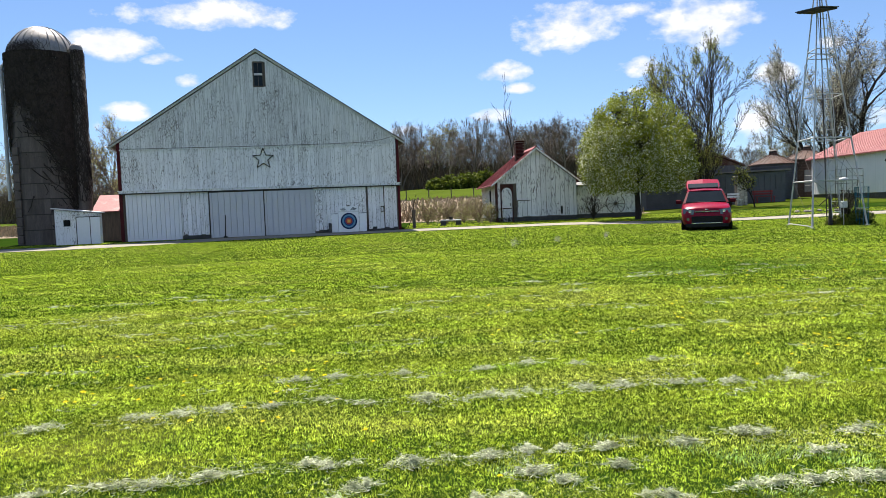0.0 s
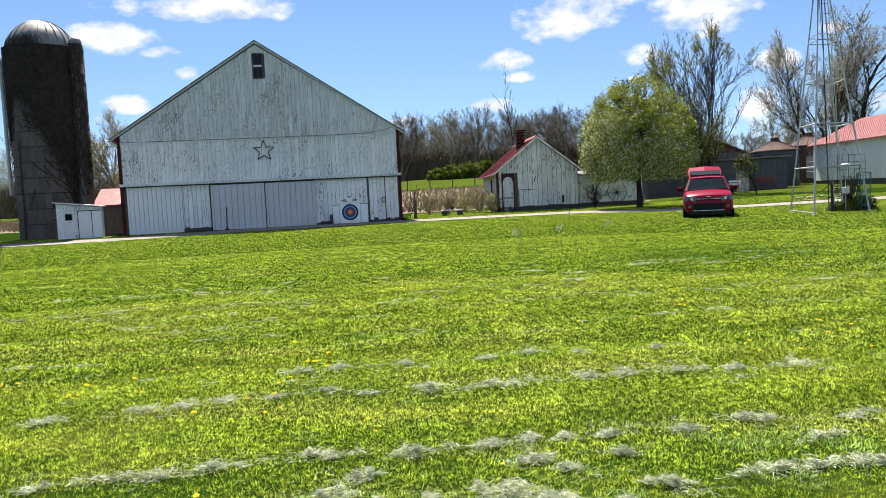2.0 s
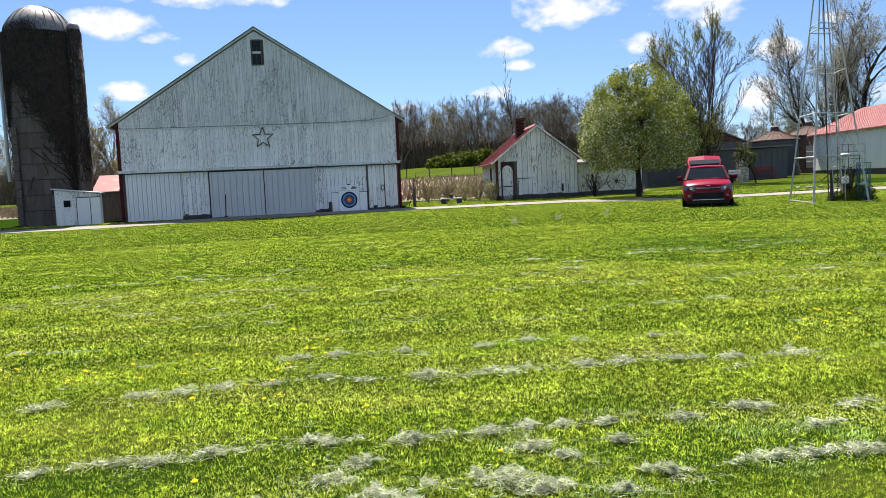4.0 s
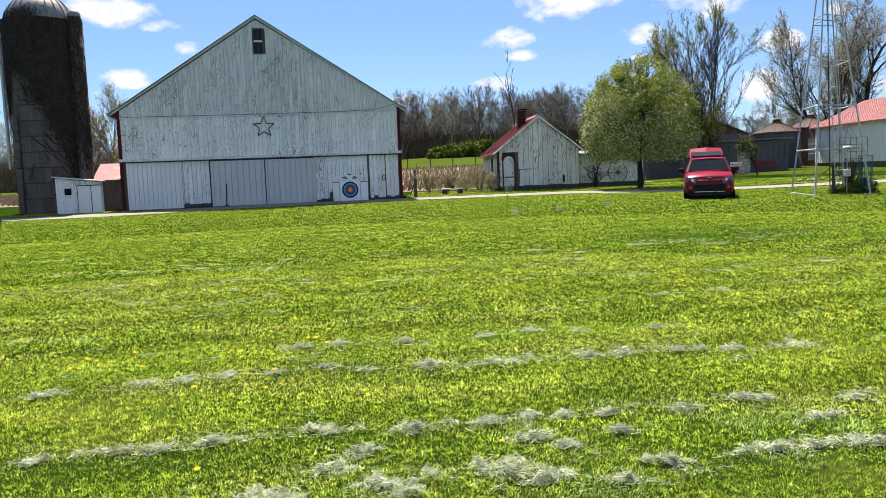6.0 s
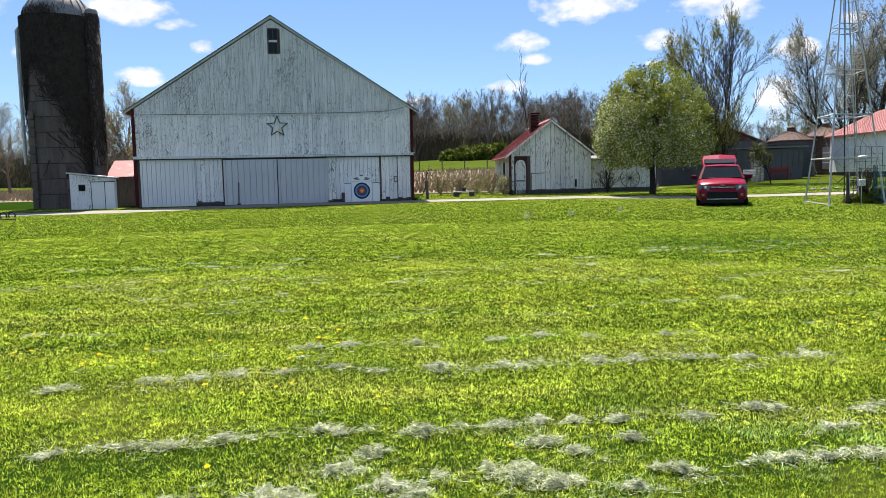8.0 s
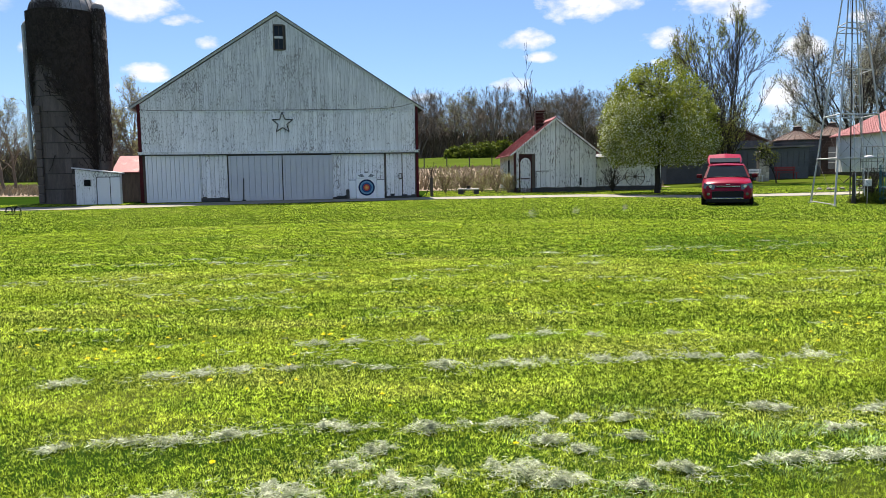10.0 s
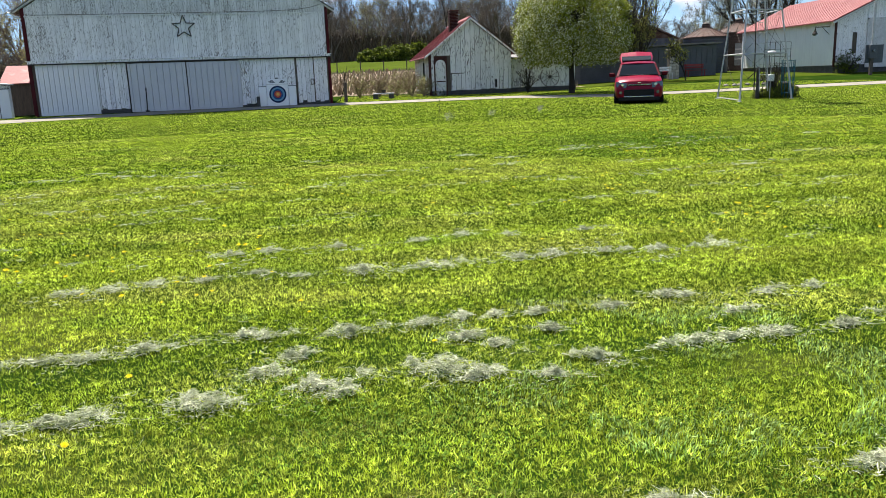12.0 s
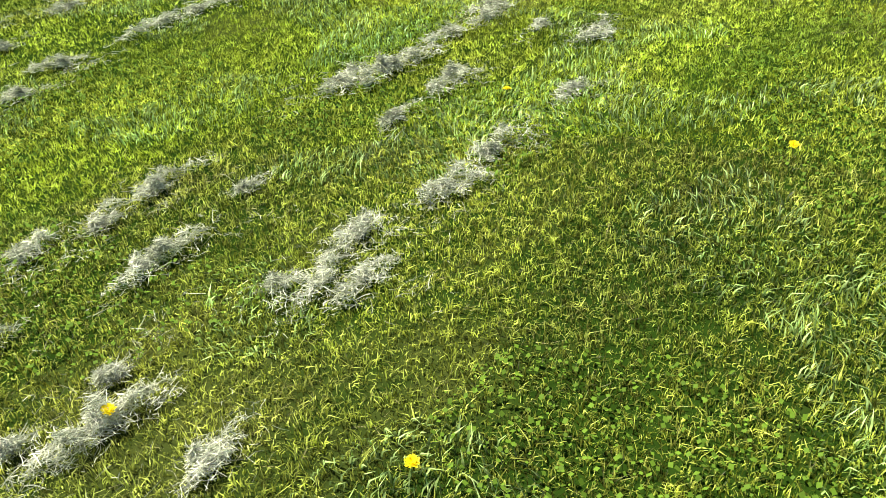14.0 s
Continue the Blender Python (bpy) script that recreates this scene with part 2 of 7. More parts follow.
M_rust = material("rusty_bin_roof", (0.095, 0.050, 0.037), (0.058, 0.035, 0.028), 0.75, scale=1.2, fine=15, c=(0.14, 0.115, 0.10), cover=(0.5, 0.75), bump=0.2)
M_bin = material("grey_bin_steel", (0.115, 0.12, 0.135), (0.08, 0.085, 0.095), 0.55, metal=0.3, scale=0.8, fine=10, spread=0.06)
M_brownbin = material("brown_rusted_bin_wall", (0.062, 0.040, 0.033), (0.036, 0.026, 0.023), 0.8, scale=1.5, fine=12, bump=0.2)
M_greywall = material("grey_metal_wall", (0.125, 0.133, 0.145), (0.09, 0.097, 0.107), 0.6, metal=0.2, scale=0.8, fine=10)
M_brick = material("old_red_brick", (0.065, 0.026, 0.022), (0.035, 0.018, 0.016), 0.9, scale=6, fine=40, spread=0.2, bump=0.5)
M_mortar = material("old_mortar", (0.20, 0.18, 0.16), (0.13, 0.12, 0.11), 0.95, scale=9)
M_bark = material("grey_brown_bark", (0.052, 0.043, 0.036), (0.028, 0.024, 0.021), 0.95, scale=4, stretch=(2, 2, 0.5), fine=25, bump=0.6)
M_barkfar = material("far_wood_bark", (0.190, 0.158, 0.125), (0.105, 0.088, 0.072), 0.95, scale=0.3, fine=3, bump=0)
M_gravel = material("pale_gravel", (0.30, 0.27, 0.225), (0.21, 0.19, 0.155), 0.95, scale=0.8, fine=22, c=(0.16, 0.18, 0.06), cover=(0.56, 0.70), cscale=1.6, bump=0.7)
M_glass = material("dark_window_glass", (0.02, 0.024, 0.028), (0.015, 0.018, 0.02), 0.12, scale=1, bump=0, spec=0.2)


# ---- building blocks ----
def part(name, bm, mat, parent, label="", smooth=False):
    """Links a bmesh as ONE mesh object under a thing or a part."""
    me = bpy.data.meshes.new(name)
    bm.normal_update()
    bm.to_mesh(me)
    bm.free()
    me.materials.append(mat)
    if smooth:
        me.polygons.foreach_set("use_smooth", [True] * len(me.polygons))
    ob = new(name, me)
    ob.parent = parent
    return tagged(ob, label)


def share(name, me, parent, m):
    """One more piece on a mesh that alike pieces share."""
    ob = new(name, me)
    ob.parent = parent
    ob.matrix_local = m
    return ob


def thing(name, m, label, category, group="", kind=""):
    ob = new(name)
    ob.matrix_world = m
    return tagged(ob, label, category, group, kind)


def box(x0, x1, y0, y1, z0, z1, bevel=0.0, bm=None):
    own = bm or bmesh.new()
    v = bmesh.ops.create_cube(own, size=1.0)["verts"]
    for q in v:
        q.co = Vector((x0 + (q.co.x + 0.5) * (x1 - x0), y0 + (q.co.y + 0.5) * (y1 - y0), z0 + (q.co.z + 0.5) * (z1 - z0)))
    if bevel:
        es = list({e for q in v for e in q.link_edges})
        bmesh.ops.bevel(own, geom=es, offset=bevel, segments=1, affect="EDGES")
    return own


def prism(points, y0, y1, bm=None):
    """A flat outline of (x, z) points, given depth from y0 to y1."""
    own = bm or bmesh.new()
    a = [own.verts.new((x, y0, z)) for x, z in points]
    b = [own.verts.new((x, y1, z)) for x, z in points]
    n = len(points)
    own.faces.new(a)
    own.faces.new(b[::-1])
    for i in range(n):
        own.faces.new((a[i], b[i], b[(i + 1) % n], a[(i + 1) % n]))
    bmesh.ops.recalc_face_normals(own, faces=own.faces)
    return own


def tube(p0, p1, r0, r1=None, sides=8, bm=None, caps=True):
    own = bm or bmesh.new()
    p0, p1, r1 = Vector(p0), Vector(p1), r0 if r1 is None else r1
    q = (p1 - p0).to_track_quat("Z", "Y")
    rings = []
    for p, r in ((p0, r0), (p1, r1)):
        rings.append([own.verts.new(p + q @ Vector((r * math.cos(math.tau * i / sides), r * math.sin(math.tau * i / sides), 0))) for i in range(sides)])
    for i in range(sides):
        own.faces.new((rings[0][i], rings[0][(i + 1) % sides], rings[1][(i + 1) % sides], rings[1][i]))
    if caps:
        own.faces.new(rings[0][::-1])
        own.faces.new(rings[1])
    return own


def lathe(profile, sides=32, bm=None, a0=0.0, a1=math.tau):
    """A profile of (radius, z) turned about z."""
    own = bm or bmesh.new()
    full = abs(a1 - a0 - math.tau) < 1e-6
    cols = []
    for i in range(sides if full else sides + 1):
        a = a0 + (a1 - a0) * i / sides
        cols.append([own.verts.new((r * math.cos(a), r * math.sin(a), z)) for r, z in profile])
    for i in range(sides):
        c0, c1 = cols[i], cols[(i + 1) % len(cols)]
        for j in range(len(profile) - 1):
            own.faces.new((c0[j], c1[j], c1[j + 1], c0[j + 1]))
    bmesh.ops.remove_doubles(own, verts=own.verts, dist=1e-5)
    return own


def quick_mesh(name, verts, faces_size, mat, parent=None, faces=None):
    """A mesh from arrays: verts (n, 3); faces (m, faces_size) of indices, or every faces_size verts in turn."""
    me = bpy.data.meshes.new(name)
    verts = np.asarray(verts, dtype=np.float32)
    if faces is None:
        faces = np.arange(len(verts), dtype=np.int32).reshape(-1, faces_size)
    faces = np.asarray(faces, dtype=np.int32)
    me.vertices.add(len(verts))
    me.vertices.foreach_set("co", verts.ravel())
    me.loops.add(faces.size)
    me.loops.foreach_set("vertex_index", faces.ravel())
    me.polygons.add(len(faces))
    me.polygons.foreach_set("loop_start", np.arange(0, faces.size, faces_size, dtype=np.int32))
    me.materials.append(mat)
    me.update(calc_edges=True)
    me.validate()
    ob = new(name, me)
    ob.parent = parent
    return ob


# ---- the lie of the land ----
def ease(a, b, v):
    t = np.clip((v - a) / (b - a), 0, 1)
    return t * t * (3 - 2 * t)


def land(x, y):
    x, y = np.asarray(x, dtype=float), np.asarray(y, dtype=float)
    low = 0.0148 * np.clip(np.minimum(y, 46) - 4, 0, None)
    beyond = np.clip(y - 46, 0, None)
    u = x / np.maximum(y, 1)
    hill = (0.9 + 3.3 * ease(-0.45, 0.02, u)) * ease(0, 90, beyond) + 0.05 * np.clip(beyond - 90, 0, 60)
    right = ease(0.2, 0.38, u)
    return low + hill * (1 - right) + (0.021 * np.clip(beyond, 0, 70)) * right + 0.25 * ease(0.25, 0.5, u) * ease(36, 50, y)


def gz(x, y):
    return float(land(x, y))


def on_ground(x, y, turn=0.0, dz=0.0):
    return pose(x, y, gz(x, y) + dz, 0, 0, turn)


M_ground = material("lawn_soil_and_thatch", (0.018, 0.040, 0.004), (0.009, 0.022, 0.003), 0.95, scale=0.9, fine=14, c=(0.055, 0.065, 0.014), cover=(0.56, 0.7), cscale=0.5, cstretch=(1, 2.5, 1), bump=0.6, spec=0.0)


def make_ground():
    side = np.concatenate([-np.geomspace(1500, 40, 26), np.linspace(-39, 39, 79), np.geomspace(40, 1500, 26)])
    depth = np.concatenate([-np.geomspace(1500, 20, 16), np.linspace(-19, 150, 130), np.geomspace(152, 2500, 22)])
    gx, gy = np.meshgrid(side, depth)
    verts = np.stack([gx, gy, land(gx, gy)], -1).reshape(-1, 3)
    w = len(side)
    i, j = np.meshgrid(np.arange(w - 1), np.arange(len(depth) - 1))
    a = (j * w + i).ravel()
    ob = quick_mesh("ground", verts, 4, M_ground, faces=np.stack([a, a + 1, a + w + 1, a + w], -1))
    ob.data.polygons.foreach_set("use_smooth", [True] * len(ob.data.polygons))
    tagged(ob, "mown green lawn rising gently to fields and a wooded hill", "ground", kind="structure")


make_ground()


def ribbon(name, centre, mat, label, dz=0.02, category="road", steps=14):
    """A strip over the ground along (x, y, half width) points."""
    rows = []
    for (x0, y0, w0), (x1, y1, w1) in zip(centre, centre[1:]):
        for k in range(steps):
            t = k / steps
            rows.append((x0 + (x1 - x0) * t, y0 + (y1 - y0) * t, w0 + (w1 - w0) * t))
    rows.append(centre[-1])
    verts, across = [], 6
    for n, (x, y, w) in enumerate(rows):
        xa, ya, _ = rows[max(n - 1, 0)]
        xb, yb, _ = rows[min(n + 1, len(rows) - 1)]
        d = Vector((xb - xa, yb - ya)).normalized()
        for k in range(across + 1):
            s = (k / across * 2 - 1) * w * 0.86
            if k in (0, across):
                s *= 1 + 0.16 * noise.noise((x * 0.9, y * 0.9, 3.0)) + 0.08 * noise.noise((x * 3, y * 3, 1.0))
            px, py = x - d.y * s, y + d.x * s
            rim = -0.03 if k in (0, across) else dz
            verts.append((px, py, gz(px, py) + rim + 0.006 * noise.noise((px * 2, py * 2, 0))))
    faces = [(r * (across + 1) + k, r * (across + 1) + k + 1, (r + 1) * (across + 1) + k + 1, (r + 1) * (across + 1) + k) for r in range(len(rows) - 1) for k in range(across)]
    ob = quick_mesh(name, verts, 4, mat, faces=faces)
    return tagged(ob, label, category, kind="structure")


ribbon("road", [(-60, 27, 1.5), (-24, 31.0, 1.5), (-14.5, 32.6, 1.9), (-9.5, 35.3, 2.0), (-1.5, 37.0, 1.6), (6, 37.7, 1.7), (10.6, 35.2, 1.7), (15, 35.6, 1.5), (21, 36.9, 1.7), (40, 40, 1.7), (90, 45, 1.7)], M_gravel, "pale gravel farm drive across the lawn")


# ---- white gable barn ----
def make_barn():
    W, EAVE, PEAK, DEEP, MID = 13.05, 4.67, 8.86, 19.0, 6.46
    barn = thing("barn", pose(-15.09, 36.3, 0.45, 0, 0, 10.15), "large white weathered wooden gable barn with sliding doors beside the drive", "barn")

    def top(s):
        return EAVE + (PEAK - EAVE) * (s / MID if s < MID else (W - s) / (W - MID))
    wall = part("gable_wall", prism([(0, -0.1), (W, -0.1), (W, EAVE), (MID, PEAK), (0, EAVE)], 0.0, 0.16), M_wood, barn, "board wall with peeling white paint")
    part("side_wall", box(0, 0.16, 0.16, DEEP, -0.1, EAVE - 0.02), M_redtrim, barn, "red painted side wall")
    part("side_wall", box(W - 0.16, W, 0.16, DEEP, -0.1, EAVE - 0.02), M_redtrim, barn, "red painted side wall")
    part("rear_wall", prism([(0, -0.1), (W, -0.1), (W, EAVE), (MID, PEAK), (0, EAVE)], DEEP, DEEP + 0.16), M_redtrim, barn)
    rng = random.Random(4)
    # boards of the upper wall, two tiers
    s, wdt = 0.012, 0.196
    while s < W - 0.05:
        e = min(s + wdt, W - 0.01)
        jut = 0.022 + rng.uniform(-0.004, 0.005)
        cut = rng.uniform(-0.012, 0.012)
        if not (6.33 - wdt < s < 6.75):
            part("board", prism([(s, 4.33 + cut), (e - 0.007, 4.33 + cut), (e - 0.007, top(e) - 0.04), (s, top(s) - 0.04)], -jut - 0.022, 0.0), M_gable, wall)
        else:
            part("board", prism([(s, 4.33 + cut), (e - 0.007, 4.33 + cut), (e - 0.007, 7.22), (s, 7.22)], -jut - 0.022, 0.0), M_gable, wall)
            part("board", prism([(s, 8.4), (e - 0.007, 8.4), (e - 0.007, top(e) - 0.04), (s, top(s) - 0.04)], -jut - 0.022, 0.0), M_gable, wall)
        ob = part("board", box(s, e - 0.007, -jut, 0.0, 2.42, 4.345 + cut), M_board, wall)
        s = e
    part("drip_board", box(0.0, W, -0.062, -0.05, 4.30, 4.335), M_board, barn, "thin weathered drip board")
    # lower wall boards between the doors
    for a, b in ((8.92, 11.47), (11.56, 12.34), (12.38, 13.0), (2.72, 3.92)):
        n = max(3, round((b - a) / 0.2))
        for k in range(n):
            x0, x1 = a + (b - a) * k / n, a + (b - a) * (k + 1) / n
            part("board", box(x0, x1 - 0.012, -0.028 - rng.uniform(0, 0.006), 0.0, 0.14 + rng.uniform(0, 0.12), 2.24), M_board, wall)
    # ribbed steel sheet and sliding doors
    def ribbed(name, x0, x1, z0, z1, y, pitch, mat, label):
        n = round((x1 - x0) / pitch)
        low, high = [], []
        for k in range(n):
            a = x0 + (x1 - x0) * k / n
            w = (x1 - x0) / n
            for f, d in ((0.0, 0.055), (0.44, 0.055), (0.445, 0.012), (0.555, 0.012), (0.56, 0.055)):
                low.append((a + f * w, y - d))
        low.append((x1, y - 0.055))
        pts = low + [(x1, y), (x0, y)]
        bm = bmesh.new()
        lo, hi = [bm.verts.new((px, py, z0)) for px, py in pts], [bm.verts.new((px, py, z1)) for px, py in pts]
        for i in range(len(pts)):
            bm.faces.new((lo[i], lo[(i + 1) % len(pts)], hi[(i + 1) % len(pts)], hi[i]))
        bm.faces.new(lo[::-1])
        bm.faces.new(hi)
        return part(name, bm, mat, barn, label)
    ribbed("steel_sheet", 0.16, 2.64, -0.05, 2.24, -0.003, 0.2, M_sheet, "white ribbed steel sheet")
    for x0, x1 in ((3.96, 6.49), (6.52, 8.9)):
        door = ribbed("sliding_door", x0, x1, 0.04, 2.2, -0.06, 0.28, M_slide, "pale grey steel sliding door")
        part("door_edge", box(x0, x0 + 0.018, -0.13, -0.062, 0.04, 2.2), M_steeldark, door)
    part("door_seam", box(7.50, 7.53, -0.118, -0.06, 0.06, 2.18), M_slide, barn)
    for x in (2.68, 8.91, 11.5):
        part("door_post", box(x - 0.03, x + 0.03, -0.045, 0.0, 0.2, 2.24), M_wood if x > 9 else M_trim, barn)
    part("door_sill", box(2.72, 3.92, -0.25, -0.04, -0.08, 0.20, 0.02), M_found, barn, "dark stone door sill")
    part("footing", box(8.95, 13.0, -0.02, -0.002, -0.1, 0.3), M_found, barn, "dark stained footing")
    part("footing", box(3.93, 8.95, -0.05, -0.002, -0.1, 0.05), M_found, barn)
    # bands, corner boards, rakes and roof
    part("door_track", box(-0.1, W + 0.12, -0.15, -0.002, 2.24, 2.29), M_steeldark, barn)
    part("band_board", box(-0.12, W + 0.14, -0.11, -0.002, 2.29, 2.40, 0.01), M_board, barn, "weathered trim board over the doors")
    part("band_cap", box(-0.16, W + 0.18, -0.15, -0.002, 2.40, 2.42), M_board, barn)
    for a, b in ((-0.12, 0.03), (W + 0.01, W + 0.13)):
        part("corner_board", box(a, b, -0.055, 0.3, 0.0, EAVE + 0.0), M_redtrim, barn, "red painted corner board")
    for sgn, x_out, mid_z in ((-1, -0.4, 0), (1, W + 0.42, 0)):
        k = (PEAK - EAVE) / MID
        z_out = PEAK - k * abs(MID - x_out)
        pts = [(x_out, z_out + 0.0), (MID, PEAK + 0.0), (MID, PEAK + 0.13), (x_out, z_out + 0.10)]
        pts[:2] = [(x_out, z_out + 0.03), (MID, PEAK + 0.03)]
        part("rake_board", prism(pts, -0.12, -0.09), M_trim, barn, "white rake board")
        part("roof", prism([(x_out + sgn * 0.03, z_out + 0.102), (MID, PEAK + 0.132), (MID, PEAK + 0.17), (x_out + sgn * 0.03, z_out + 0.14)], -0.16, DEEP + 0.3), M_roofgrey, barn, "grey roof")
        part("soffit", prism([(x_out, z_out + 0.02), (MID, PEAK + 0.02), (MID, PEAK + 0.06), (x_out, z_out + 0.06)], -0.09, 0.0), M_gable, barn)
    gut = bmesh.new()
    for i in range(7):
        a0, a1 = math.pi + math.pi * i / 7, math.pi + math.pi * (i + 1) / 7
        prism([(-0.5 + 0.07 * math.cos(a0), 4.52 + 0.07 * math.sin(a0)), (-0.5 + 0.07 * math.cos(a1), 4.52 + 0.07 * math.sin(a1)), (-0.5 + 0.06 * math.cos(a1), 4.52 + 0.06 * math.sin(a1)), (-0.5 + 0.06 * math.cos(a0), 4.52 + 0.06 * math.sin(a0))], -0.3, DEEP, gut)
    gutter = part("gutter", gut, M_trim, barn, "white eaves gutter")
    dp = tube((-0.5, -0.1, 4.45), (-0.28, -0.1, 4.28), 0.04)
    tube((-0.28, -0.1, 4.29), (-0.1, -0.1, 4.22), 0.04, bm=dp)
    part("downpipe", dp, M_trim, gutter)
    # small window in the gable
    win = part("window", box(6.33, 6.75, -0.03, -0.005, 7.24, 8.38), M_dark, barn, "dark four-pane gable window")
    for x0, x1, z0, z1 in ((6.30, 6.345, 7.2, 8.42), (6.735, 6.78, 7.2, 8.42), (6.345, 6.735, 8.35, 8.42), (6.345, 6.735, 7.2, 7.26), (6.345, 6.735, 7.76, 7.86)):
        part("window_frame", box(x0, x1, -0.075, -0.0305, z0, z1), M_trim if z0 > 7.7 and z1 < 7.9 else M_wood, win)
    part("glazing_bar", box(6.53, 6.55, -0.065, -0.0305, 7.86, 8.35), M_wood, win)
    part("glazing_bar", box(6.53, 6.55, -0.065, -0.0305, 7.26, 7.76), M_wood, win)
    for z0, z1 in ((7.87, 8.34), (7.27, 7.75)):
        for x0, x1 in ((6.35, 6.525), (6.555, 6.73)):
            part("pane", box(x0, x1, -0.045, -0.035, z0, z1), M_glass, win)
    # small door's latch box
    latch = part("latch_box", box(12.17, 12.33, -0.09, -0.035, 0.98, 1.26, 0.01), M_wood, barn, "dark latch box")
    part("latch_plate", box(12.2, 12.30, -0.1, -0.091, 1.02, 1.22), M_trim, latch)
    # cable along the upper wall
    cb = bmesh.new()
    pts = [(0.3, 4.37), (6.0, 4.38), (10.2, 4.41), (11.7, 4.46), (12.4, 4.56), (12.95, 4.72)]
    for (xa, za), (xb, zb) in zip(pts, pts[1:]):
        tube((xa, -0.07, za), (xb, -0.07, zb), 0.010, sides=5, bm=cb)
    part("cable", cb, M_wood, barn, "dark cable")
    # hook rod by the sliding door
    rod = tube((4.63, -0.14, 0.02), (4.67, -0.14, 1.12), 0.022)
    box(4.55, 4.74, -0.18, -0.1, 0.02, 0.1, bm=rod)
    part("door_stop", rod, M_steeldark, barn, "dark iron door stop")
    # weathered star hung on the wall
    star = thing("wall_star", barn.matrix_world @ pose(6.585, -0.07, 3.76), "dark wire outline star hung on the barn wall", "star")
    tip = [(0.52 * math.sin(math.tau * k / 5), 0.52 * math.cos(math.tau * k / 5)) for k in range(5)]
    dip = [(0.215 * math.sin(math.tau * (k + 0.5) / 5), 0.215 * math.cos(math.tau * (k + 0.5) / 5)) for k in range(5)]
    ring = [p for pair in zip(tip, dip) for p in pair]
    for k in range(10):
        (xa, za), (xb, zb) = ring[k], ring[(k + 1) % 10]
        part("star_strip", tube((xa, 0, za), (xb, 0, zb), 0.022, sides=6), M_steeldark, star)
    return barn


make_barn()


# ---- silo ----
def make_silo():
    R, H = 1.55, 8.8
    cx, cy = -19.21, 37.88
    base = gz(cx, cy) - 0.05
    silo = thing("silo", pose(cx, cy, base), "tall dark concrete silo with galvanised dome and bare vines", "silo")
    n, rows = 36, 12
    wall = part("wall", lathe([(R - 0.03, 0), (R - 0.03, H)], 48), M_concrete, silo, "concrete staves with steel hoops", True)
    h = H / rows
    bm = bmesh.new()
    arc = math.tau / n
    for z0, z1 in ((0.004, h - 0.006),):
        prof = []
        for a in (-arc / 2 + 0.0005, 0, arc / 2 - 0.0005):
            prof.append(a)
        vs = [[bm.verts.new((r * math.cos(a), r * math.sin(a), z)) for a in prof] for r, z in ((R - 0.05, z0), (R, z0), (R, z1), (R - 0.05, z1))]
        for i in range(3):
            for k in range(2):
                bm.faces.new((vs[i][k], vs[i][k + 1], vs[i + 1][k + 1], vs[i + 1][k]))
    stave = bpy.data.meshes.new("stave")
    bmesh.ops.recalc_face_normals(bm, faces=bm.faces)
    bm.to_mesh(stave)
    bm.free()
    stave.materials.append(M_concrete)
    for k in range(n):
        a = math.tau * k / n
        for r in range(rows):
            if math.sin(a) < 0.35:
                share("stave", stave, wall, pose(0, 0, r * h, 0, 0, math.degrees(a)))
    for r in range(1, rows * 1):
        part("hoop", lathe([(R + 0.005, r * h - 0.02), (R + 0.018, r * h), (R + 0.005, r * h + 0.02)], 40), M_steeldark, silo)
    # dome with ribs
    prof = [(R + 0.06, H), (R + 0.06, H + 0.12)]
    prof += [(R * math.cos(t), H + 0.12 + 1.62 * math.sin(t)) for t in np.linspace(0.02, math.pi / 2 - 0.02, 12)]
    dome = part("dome", lathe(prof, 48), M_galv, silo, "galvanised steel dome roof", True)
    for k in range(22):
        a = math.tau * k / 22
        bm = bmesh.new()
        last = None
        for t in np.linspace(0.02, math.pi / 2 - 0.08, 8):
            p = Vector(((R + 0.012) * math.cos(t) * math.cos(a), (R + 0.012) * math.cos(t) * math.sin(a), H + 0.125 + 1.63 * math.sin(t)))
            if last is not None:
                tube(last, p, 0.022, sides=5, bm=bm)
            last = p
        part("rib", bm, M_galv, dome)
    # filling chute up the side, with its hood
    for k, (z0, z1) in enumerate(((0.1, 9.2),)):
        chute = part("chute", lathe([(0.35, z0), (0.35, z1), (0.28, z1 + 0.05)], 20), M_concrete, silo, "half-round chute up the silo wall", True)
        chute.matrix_local = pose(1.76, -0.25, 0)
    hood = part("chute_hood", lathe([(0.30, 9.2), (0.30, 9.44), (0.20, 9.62), (0.0, 9.66)], 20), M_galv, silo, "metal chute hood", True)
    hood.matrix_local = pose(1.78, -0.25, 0)
    part("hood_window", box(1.62, 1.74, -0.57, -0.53, 9.24, 9.40), M_dark, hood).matrix_local = hood.matrix_local.inverted()
    # blower pipe
    pp = bmesh.new()
    tube((-1.72, -0.55, 2.2), (-1.74, -0.55, H - 0.2), 0.085, sides=10, bm=pp)
    tube((-1.74, -0.55, H - 0.2), (-1.40, -0.35, H + 0.25), 0.085, sides=10, bm=pp)
    for z in (3.2, 5.0, 6.8):
        tube((-1.73, -0.55, z), (-1.73, -0.55, z + 0.08), 0.105, sides=10, bm=pp)
    part("blower_pipe", pp, M_galvdull, silo, "grey blower pipe with collars")
    for z in np.arange(0.1, 4.4, 0.42):
        part("block", box(-0.98, -0.70, -1.50, -1.22, float(z), float(z) + 0.39, 0.02), M_concrete, silo)
    # vines: wandering stems over the upper wall
    rng = np.random.default_rng(11)
    verts = []
